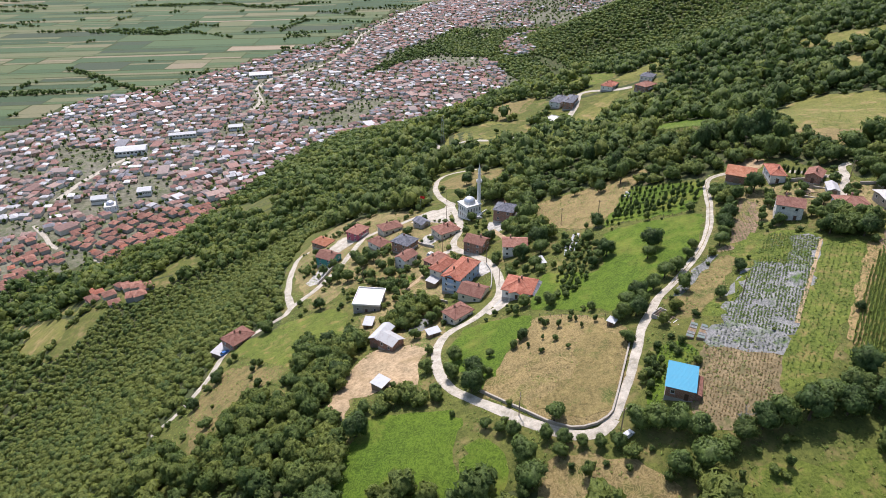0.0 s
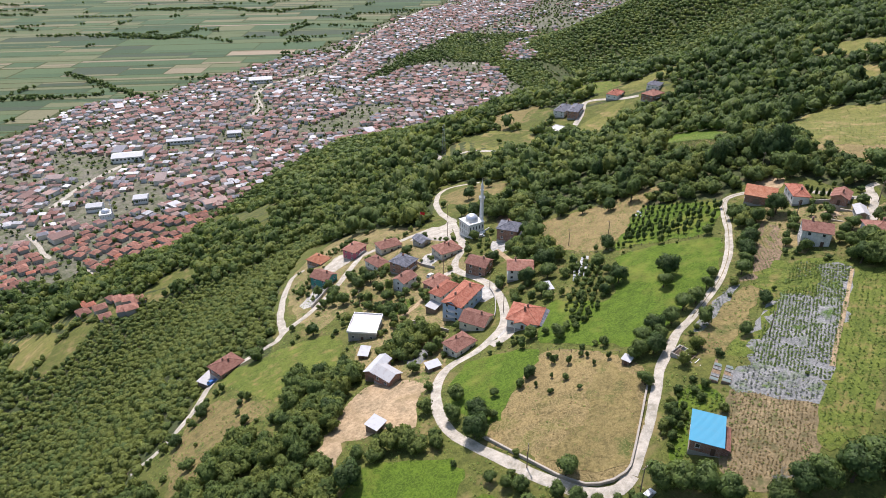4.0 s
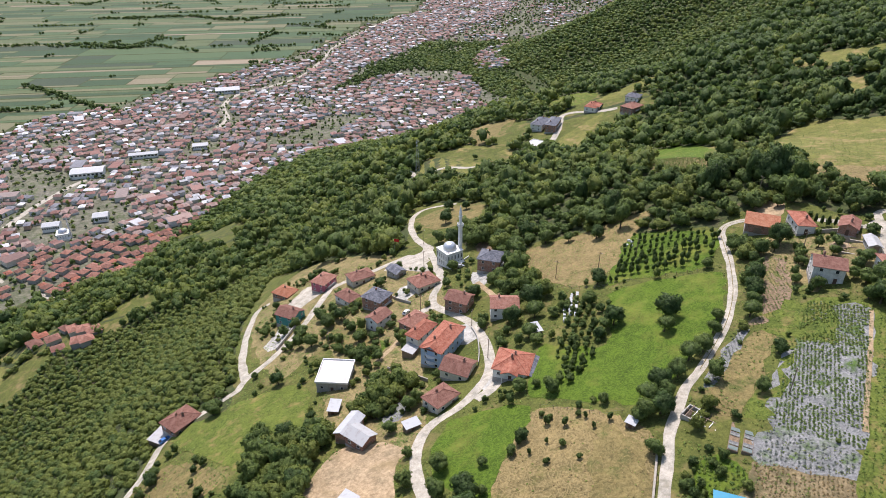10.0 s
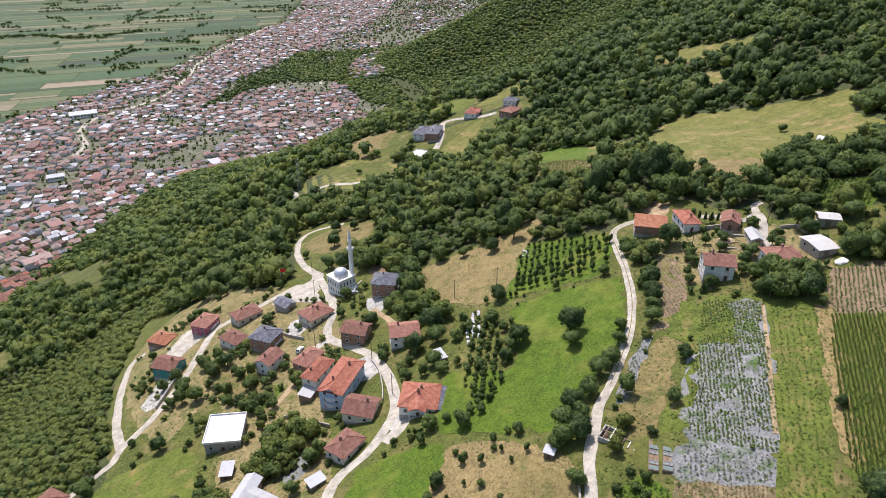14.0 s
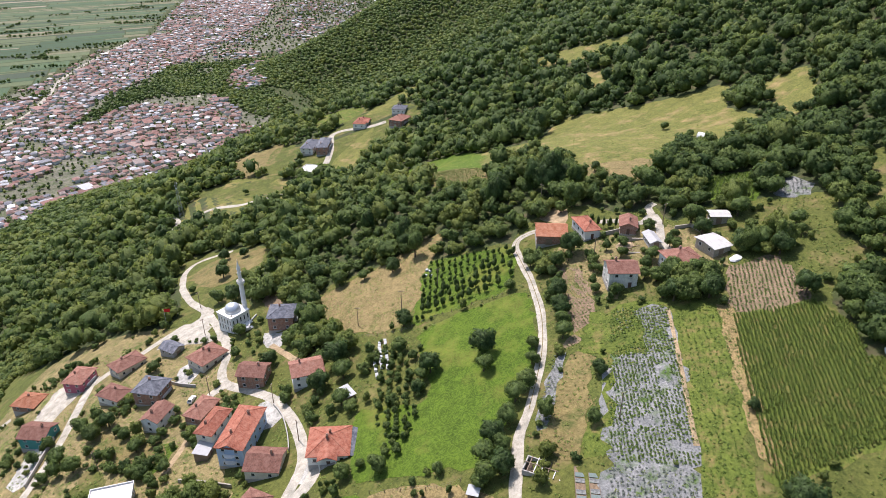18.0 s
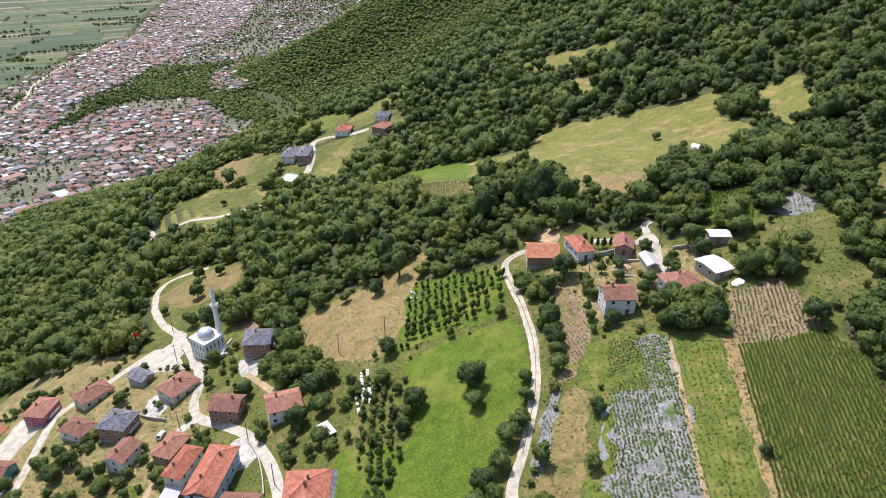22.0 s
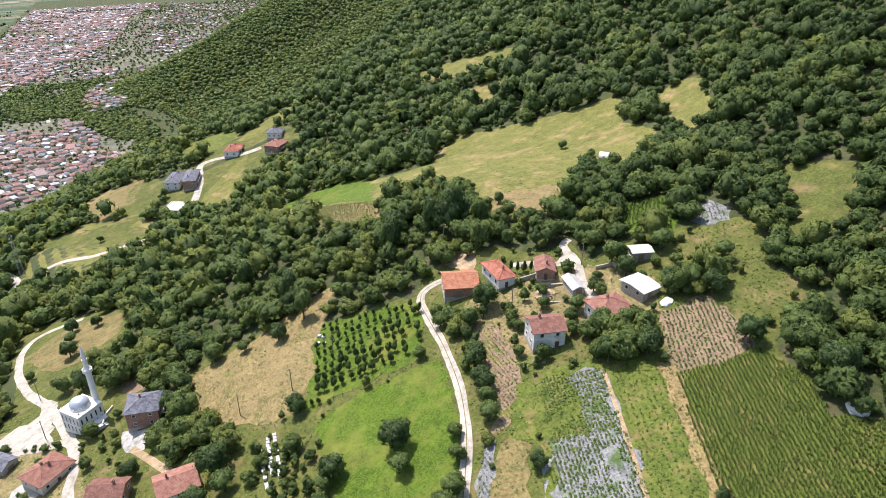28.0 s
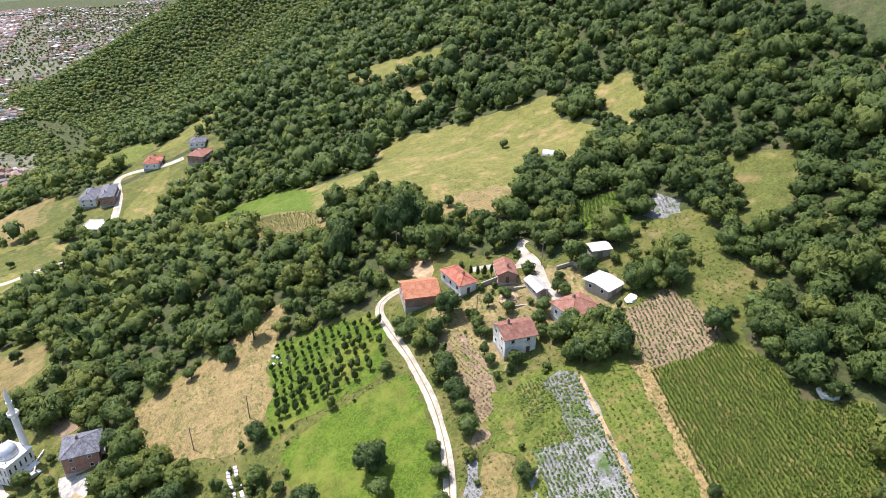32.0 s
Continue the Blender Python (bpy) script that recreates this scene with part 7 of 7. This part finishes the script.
# lattice mast on the far shoulder
mx, my = AREA_mast[0]
mast = base("lattice_mast", mx, my, high(mx, my), 15, "tall grey steel lattice mast with antennas", "mast")
for a in (-1, 1):
    for b in (-1, 1):
        bm = bmesh.new()
        v = [bm.verts.new(c) for c in ((a * 1.3 - 0.09, b * 1.3, 0), (a * 1.3 + 0.09, b * 1.3, 0), (a * 1.3, b * 1.3 + 0.12, 0), (a * 0.35 - 0.06, b * 0.35, 26), (a * 0.35 + 0.06, b * 0.35, 26), (a * 0.35, b * 0.35 + 0.08, 26))]
        for k in range(3):
            bm.faces.new((v[k], v[(k + 1) % 3], v[3 + (k + 1) % 3], v[3 + k]))
        part("mast_leg", bm, M["metal_old"], mast)
bm = bmesh.new()
for k in range(12):
    z0, z1 = 26 * k / 12, 26 * (k + 1) / 12
    r0, r1 = 1.3 - 0.95 * k / 12, 1.3 - 0.95 * (k + 1) / 12
    for (a, b), (c, d) in zip(((-1, -1), (1, -1), (1, 1), (-1, 1)), ((1, -1), (1, 1), (-1, 1), (-1, -1))):
        p, q = Vector((a * r0, b * r0, z0)), Vector((c * r1, d * r1, z1))
        up = Vector((0, 0, 0.12))
        bm.faces.new([bm.verts.new(x) for x in (p, q, q + up, p + up)])
part("bracing", bm, M["metal_old"], mast)
for z, a in ((24.5, 0), (23, 120), (21.5, 240)):
    bm = bmesh.new()
    add_ring(bm, [(0.05, -0.3), (0.6, 0.0), (0.62, 0.06)], 16)
    dish = part("dish", bm, M["frame"], mast, "white antenna dish")
    dish.matrix_local = pose(0, 0, z, 0, 0, a) @ pose(0.9, 0, 0, 0, 90, 0)

# flag beside the forecourt
x, y = AREA_flag[0]
flag = base("flagpole", x, y, high(x, y), 0, "red flag on a thin pale pole", "flag")
bm = bmesh.new()
add_ring(bm, [(0.06, -0.3), (0.03, 9.0)], 8)
part("post", bm, M["frame"], flag)
bm = bmesh.new()
for k in range(8):
    for j in range(2):
        bm.verts.new((0.06 + k * 0.34, 0.18 * math.sin(k * 0.9), 7.2 + j * 1.6 - k * 0.05))
bm.verts.ensure_lookup_table()
for k in range(7):
    bm.faces.new([bm.verts[i] for i in (2 * k, 2 * k + 2, 2 * k + 3, 2 * k + 1)])
part("cloth", bm, paint("flag_cloth", (0.5, 0.02, 0.02)), flag, "red cloth")

# polytunnel on the pasture
x, y = AREA_tent[0]
tent = base("polytunnel", x, y, high(x, y), 30, "small white plastic polytunnel on the pasture", "polytunnel")
bm = bmesh.new()
arc = [(2.2 * math.cos(a), 2.2 * math.sin(a)) for a in np.linspace(0, math.pi, 13)]
l = [bm.verts.new((a, -2.6, b)) for a, b in arc]
r = [bm.verts.new((a, 2.6, b)) for a, b in arc]
for k in range(12):
    bm.faces.new((l[k], l[k + 1], r[k + 1], r[k]))
bm.faces.new(l[::-1])
bm.faces.new(r)
part("cover", bm, M["white"], tent, "white plastic cover")
for w in (-2.6, 0, 2.6):
    bm = bmesh.new()
    for (a, b), (c, d) in zip(arc[:-1], arc[1:]):
        bm.faces.new([bm.verts.new(q) for q in ((a * 1.02, w - 0.05, b * 1.02), (c * 1.02, w - 0.05, d * 1.02), (c * 1.02, w + 0.05, d * 1.02), (a * 1.02, w + 0.05, b * 1.02))])
    part("hoop", bm, M["metal_old"], tent)


# heaps
def heap(x, y, r, h, mat, label, name):
    v, f = ICO2
    w = lumpy(v, np.random.RandomState(int(r * 10)), 0.35) * np.array([r, r * 0.8, h])
    w[:, 2] = np.maximum(w[:, 2], -0.5) + high(x, y)
    w[:, 0] += x
    w[:, 1] += y
    tagged(link_mesh(name, w, [tuple(int(i) for i in q) for q in f], M[mat]), label, "heap")


heap(*AREA_pile[0], 2.6, 1.2, "white", "heap of white plastic sheeting beside trees", "plastic_tarp")
heap(*AREA_pile[1], 2.0, 1.0, "white", "heap of white plastic sheeting beside a barn", "plastic_tarp")
heap(*AREA_pile[2], 3.4, 0.9, "soil_pale", "rubble of a fallen house in earth and stone", "earth_mound")
fx0, fy0 = 133.2, 219.8
fallen = base("ruined_house", fx0, fy0, high(136, 223), -28, "roofless ruined stone house full of rubble", "ruin")
for b in ((0, 0, -2.0, 8.2, 0.5, 0.5), (0, 7.5, -1.5, 8.2, 8.0, 1.9), (0, 0.5, -2.0, 0.5, 7.5, 0.9), (7.7, 0.5, -2.0, 8.2, 7.5, 0.7), (0.5, 7.496, 1.0, 3.2, 7.504, 2.6)):
    part("wall", box(*b), M["stone"], fallen, "broken stone wall")
rr = random.Random(8)
for k in range(14):
    u, w, t = rr.uniform(1, 7), rr.uniform(1, 7), rr.uniform(0, 180)
    bm = box(-rr.uniform(0.6, 1.6), -0.09, 0, rr.uniform(0.6, 1.6), 0.09, 0.16)
    pl = part("fallen_beam", bm, M["wood"], fallen)
    pl.matrix_local = pose(u, w, rr.uniform(0.5, 0.9), 0, rr.uniform(-8, 8), t)

# a bare dead tree
x, y = AREA_dead_tree[0]
dead = base("dead_tree", x, y, high(x, y), 0, "bare grey dead tree with forked branches", "tree")
dr = random.Random(4)


def branch(bm, p, d, length, r, depth):
    q = p + d * length
    s = d.cross(Vector((0.3, 0.9, 0.2))).normalized()
    u = d.cross(s)
    lo = [bm.verts.new(p + (s * math.cos(k * 1.57) + u * math.sin(k * 1.57)) * r) for k in range(4)]
    hi = [bm.verts.new(q + (s * math.cos(k * 1.57) + u * math.sin(k * 1.57)) * r * 0.6) for k in range(4)]
    for k in range(4):
        bm.faces.new((lo[k], lo[(k + 1) % 4], hi[(k + 1) % 4], hi[k]))
    if depth:
        for _ in range(3):
            e = (d + Vector((dr.uniform(-0.8, 0.8), dr.uniform(-0.8, 0.8), dr.uniform(-0.1, 0.5)))).normalized()
            branch(bm, q, e, length * dr.uniform(0.55, 0.8), r * 0.6, depth - 1)


bm = bmesh.new()
branch(bm, Vector((0, 0, -0.5)), Vector((0, 0, 1)), 3.0, 0.18, 4)
part("trunk", bm, M["concrete"], dead, "bare grey trunk and branches")

# large buildings in the town
for (x, y), w, d, h in zip(AREA_warehouse, (46, 44, 50, 24, 18, 20), (26, 13, 30, 16, 16, 14), (9, 7, 8, 7, 8, 8)):
    hall = base("warehouse", x - w / 2, y - d / 2, PLAIN, 14, "long pale hall with a low grey metal roof", "warehouse", "halls in the town")
    part("wall", box(0, 0, -1, w, d, h), M["white"], hall)
    bm = bmesh.new()
    slab_faces(bm, [[(-0.5, -0.5, h), (w + 0.5, -0.5, h), (w + 0.5, d / 2, h + 2.5), (-0.5, d / 2, h + 2.5)], [(w + 0.5, d + 0.5, h), (-0.5, d + 0.5, h), (-0.5, d / 2, h + 2.5), (w + 0.5, d / 2, h + 2.5)]], 0.2)
    part("roof", bm, M["metal"], hall)
    for k in range(8):
        part("window", box(w * (k + 0.2) / 8, -0.08, h * 0.5, w * (k + 0.8) / 8, 0.02, h * 0.8), M["glass"], hall)

# ---- trees and poles in the open ----
tree(76.3, 208.4, 5.2, 2)
tree(72.9, 200.9, 3.8, 0)
tree(73.4, 183.8, 4, 0)
tree(78.0, 186.1, 4, 1)
tree(83.8, 193.5, 3, 0)
tree(87.4, 199.7, 2.8, 1)
tree(68.2, 178.0, 3.8, 0)
tree(62.5, 175.4, 4.1, 2)
tree(57.7, 171.3, 4.3, 0)
tree(55.5, 166.0, 4.1, 1)
tree(62.9, 171.4, 3.4, 0)
tree(61.5, 213.1, 4.4, 2)
tree(58.2, 212.1, 3.4, 0)
tree(55.7, 207.8, 2.8, 2)
tree(58.5, 231.2, 3.8, 1)
tree(64.4, 243.7, 3.9, 2)
tree(36.8, 187.6, 3.6, 0)
tree(28.7, 192.4, 3.4, 1)
tree(33.4, 192.7, 2, 1)
tree(40.8, 244.5, 5.8, 2)
tree(40.5, 235.3, 4.4, 0)
tree(33.4, 236.2, 4.4, 2)
tree(36.4, 222.5, 3.8, 0)
tree(41.1, 258.8, 4.8, 1)
tree(64.4, 289.8, 3, 0)
tree(55.6, 295.7, 4.8, 1)
tree(74.3, 283.3, 3.8, 2)
tree(100.6, 206.9, 4.2, 2)
tree(95.7, 197.1, 3.7, 0)
tree(97.1, 230.6, 2.8, 1)
tree(110.7, 235.3, 3.8, 0)
tree(109.8, 241.6, 3, 1)
tree(94.4, 178.3, 2.7, 2)
tree(84.1, 165.0, 2.7, 0)
tree(17.4, 384.1, 3.8, 2)
tree(14.5, 358.0, 4.4, 2)
tree(-0.1, 355.3, 2.8, 1)
tree(9.8, 332.6, 4.6, 0)
tree(15.6, 327.4, 4.8, 2)
tree(14.6, 296.2, 3.8, 1)
tree(11.5, 282.4, 2.8, 0)
tree(21.7, 266.0, 3.6, 2)
tree(32.3, 262.7, 4.2, 0)
tree(37.6, 267.6, 5.2, 1)
tree(42.6, 296.5, 5.2, 0)
tree(38.0, 283.7, 4.6, 2)
tree(32.2, 237.5, 3.8, 2)
tree(22.2, 239.5, 2.8, 0)
tree(-16.1, 254.1, 2.3, 1)
tree(-8.4, 245.0, 2.8, 0)
tree(-11.3, 263.9, 2, 1)
tree(-15.8, 235.2, 2.8, 0)
tree(7.1, 250.8, 2.3, 1)
tree(4.9, 300.6, 2, 0)
tree(-23.6, 253.2, 2.3, 1)
tree(-27.8, 261.6, 2.8, 0)
tree(115.1, 148.8, 1.9, 2)
tree(121.4, 232.7, 5.2, 2)
tree(108.3, 237.0, 3.2, 0)
tree(107.6, 230.0, 2.8, 1)
tree(121.3, 217.4, 2.4, 0)
tree(114.6, 209.2, 2.4, 1)
tree(124.6, 225.4, 2.2, 0)
tree(131.4, 219.5, 2.8, 0)
tree(146.9, 212.2, 2.8, 1)
tree(150.7, 217.8, 2.3, 0)
tree(147.0, 226.7, 2, 0)
tree(158.0, 213.2, 4, 2)
tree(159.5, 220.2, 5.6, 0)
tree(160.6, 199.7, 4.3, 2)
tree(165.4, 196.6, 4.8, 0)
tree(166.9, 190.6, 4.4, 2)
tree(181.6, 198.6, 4, 0)
tree(135.3, 200.2, 4.8, 0)
tree(128.8, 191.5, 4.3, 2)
tree(141.1, 197.5, 4.2, 0)
tree(134.7, 190.9, 4.8, 1)
tree(137.1, 186.7, 4.6, 2)
tree(131.3, 202.1, 3.4, 1)
tree(133.9, 259.3, 3.4, 1)
tree(138.5, 259.2, 3, 0)
tree(161.4, 230.8, 4.5, 1)
tree(174.2, 214.9, 5, 0)
tree(136.9, 240.2, 0.75, 2, 3.6, 'cypresses beside the farmhouse')
tree(137.8, 238.1, 0.75, 2, 3.6, 'cypresses beside the farmhouse')
tree(139.2, 236.6, 0.75, 2, 3.6, 'cypresses beside the farmhouse')
tree(140.6, 235.1, 0.75, 2, 3.6, 'cypresses beside the farmhouse')
tree(187.8, 263.9, 3, 0)
tree(191.1, 250.7, 4.6, 2)
tree(231.9, 319.7, 2.4, 0)
tree(223.4, 293.6, 2.1, 1)
tree(156.9, 172.3, 4.6, 2)
tree(189.0, 187.8, 4.8, 0)
tree(178.8, 194.6, 2.8, 1)
tree(163.3, 161.8, 5.4, 0)
tree(159.5, 152.8, 5.8, 2)
tree(157.3, 158.8, 3.8, 1)
tree(154.1, 150.7, 3.8, 0)
tree(153.3, 143.8, 2.8, 2)
tree(29.1, 128.2, 4, 0)
tree(8.3, 147.5, 4.8, 2)
tree(2.4, 157.0, 3.8, 0)
tree(13.5, 153.9, 2, 1)
tree(53.8, 152.7, 3, 0)
tree(59.6, 165.6, 4.0, 2)
tree(53.8, 165.2, 3, 1)
tree(-88.0, 194.9, 3, 2)
tree(-71.0, 186.4, 1.4, 0)
tree(-93.0, 182.2, 3, 2)
tree(-25.6, 138.7, 5.2, 2)
tree(-76.2, 225.3, 4, 0)
tree(-65.4, 173.1, 2.5, 1)
tree(-72.0, 177.8, 1, 0)
tree(-24.1, 148.5, 3, 0)
for x, y, r, kind in ((21.2, 109.6, 5.2, 0), (60.5, 105.9, 5.8, 0), (54.4, 106.4, 4.2, 3), (48.3, 120.6, 4.6, 0), (52.8, 119.2, 5.0, 1), (57.4, 117.6, 4.8, 0), (61.4, 114.8, 4.2, 3),
                      (70.6, 112.2, 4.4, 4), (75.4, 113.8, 4.6, 2), (80.3, 114.8, 5.2, 0), (86.2, 114.4, 5.6, 2), (91.4, 117.6, 5.4, 0), (94.5, 114.0, 5.0, 2), (98.8, 119.2, 5.2, 4), (103.7, 124.9, 5.2, 2),
                      (102.2, 114.6, 4.6, 2), (66.4, 109.2, 3.4, 1), (43.0, 116.2, 2.6, 3), (38.8, 117.2, 2.4, 0), (34.6, 118.6, 2.4, 1), (30.4, 120.4, 2.8, 3), (26.4, 123.0, 2.8, 0), (14.8, 128.2, 2.6, 1), (18.2, 126.6, 2.8, 3), (11.2, 130.6, 2.4, 0)):
    tree(x, y, r, kind)
tree(-36.4, 172.4, 4, 2)
tree(-49.9, 191.6, 4.5, 0)
tree(-43.5, 196.8, 4, 2)
tree(20.1, 117.5, 5, 0)
tree(28.7, 116.7, 3, 1)
tree(25.7, 169.9, 2.4, 2)
tree(22.2, 165.8, 2, 0)
tree(34.8, 163.6, 1.5, 1)
tree(29.7, 158.8, 1.2, 1)
tree(37.7, 157.4, 1.1, 0)
tree(34.1, 175.3, 1.2, 1)
tree(41.2, 173.3, 1.2, 0)
tree(32.2, 177.6, 1.3, 1)
tree(53.4, 153.9, 2.6, 0)
tree(-52.9, 232.0, 3.3, 2)
tree(-75.0, 223.8, 3.3, 0)
tree(-72.1, 192.5, 1.6, 2)
tree(-87.8, 198.0, 2.8, 0)
tree(-33.9, 273.2, 3.6, 2)
tree(-24.6, 251.3, 3.2, 0)
tree(-17.1, 240.0, 2.4, 1)
tree(-10.5, 189.1, 3, 0)
tree(-14.6, 198.3, 2.8, 1)
tree(-36.6, 275.4, 3, 1)
tree(14.6, 163.8, 2, 0)
tree(3.6, 166.6, 4, 1)
tree(8.9, 153.9, 4.6, 2)
tree(104.8, 215.4, 4, 2)
tree(98.9, 202.4, 3.4, 0)
tree(93.1, 271.9, 2.4, 1)
tree(91.8, 306.1, 3, 0)
tree(84.5, 295.2, 4.8, 2)
tree(89.7, 295.9, 4.2, 2)
tree(90.1, 317.1, 4, 2)
tree(126.9, 296.8, 6.5, 2)
tree(120.1, 292.6, 5, 2)
tree(139.5, 278.5, 8, 2)
tree(144.4, 276.9, 6.5, 2)
tree(137.3, 285.7, 5, 0)
tree(44.3, 514.3, 3, 0)
tree(69.2, 494.5, 3, 1)
tree(27.0, 376.6, 3.2, 2)
tree(15.7, 371.6, 3.5, 0)
tree(232.2, 319.3, 3, 0)
tree(225.1, 293.8, 2.6, 1)
tree(163.0, 280.1, 2.6, 2)
for x, y, r, kind in ((-53.2, 257.7, 2.8, 0), (-44.1, 255.4, 4.4, 1), (-49.0, 264.0, 4.2, 0), (-39.2, 269.5, 4.4, 4), (-43.0, 277.4, 4.2, 0), (-28.4, 261.3, 2.6, 3), (-5.0, 199.6, 3.6, 0), (-69.2, 308.2, 2.4, 3), (-68.8, 283.6, 2.4, 1), (-63.9, 241.5, 1.8, 3)):
    tree(x, y, r, kind)
for x, y, r in ((22.1, 164.5, 1.5), (24.4, 168.6, 1.6), (26.3, 171.7, 1.4), (26.5, 163.7, 1.0), (30.4, 159.1, 0.8), (32.6, 173.6, 1.6), (37.0, 170.8, 1.5), (42.5, 171.9, 1.1), (43.5, 167.0, 1.0), (47.8, 168.2, 1.3), (31.4, 166.0, 0.9),
                (22.9, 193.8, 1.2), (24.4, 192.8, 1.2), (25.9, 191.9, 1.2), (48.3, 195.9, 1.2), (42.8, 195.7, 1.3)):
    tree(x, y, r, 5, 1.2, "shrubs in the dry plot")
small_shed(50.4, 163.8, -40.0, 2.2, 2.0, 1.9, "metal")
for x, y, r, kind in ((123.6, 227.2, 1.8, 5), (130.6, 226.0, 2.2, 5), (116.4, 213.0, 2.0, 5), (115.6, 203.2, 1.6, 5), (136.7, 211.5, 3.4, 0), (133.0, 209.4, 2.8, 3), (129.8, 205.6, 2.6, 1), (127.3, 194.4, 2.6, 3), (142.6, 189.3, 2.2, 5), (146.3, 214.4, 2.6, 5),
                      (120.7, 219.0, 1.8, 5), (118.6, 230.0, 2.2, 5), (113.4, 240.4, 1.8, 5), (110.2, 222.4, 2.0, 5), (107.4, 219.0, 2.4, 0), (126.4, 216.8, 1.8, 5), (151.0, 196.8, 1.4, 5), (147.4, 194.6, 1.6, 5)):
    tree(x, y, r, kind, 1.1, "shrubs round the farm")
pole(2.0, 335.8)
pole(1.9, 309.1)
pole(-0.1, 265.9)
pole(18.7, 242.4)
pole(22.0, 217.7)
pole(52.9, 259.9)
pole(81.5, 255.0)
pole(12.9, 301.2)
pole(67.5, 254.4)
pole(44.3, 120.0)
pole(20.4, 132.7)
pole(89.1, 162.4)
pole(-36.2, 250.8)
pole(133.5, 273.1)
pole(153.3, 226.5)
pole(124.9, 225.0)
tree(85.3, 300.0, 4.6, 2, 1.7)
tree(84.4, 284.8, 4.6, 0, 1.7)
tree(120.0, 287.4, 5.2, 2, 1.7)
tree(140.9, 278.8, 6.2, 2, 1.7)
tree(135.9, 282.9, 5.4, 2, 1.7)
tree(146.3, 270.6, 4.6, 0, 1.7)
tree(79.5, 333.0, 4.2, 2, 1.7)
for made, used in zip(TREES, USED):
    if not used:
        for part_ob in (*made.children, made):
            bpy.data.objects.remove(part_ob)
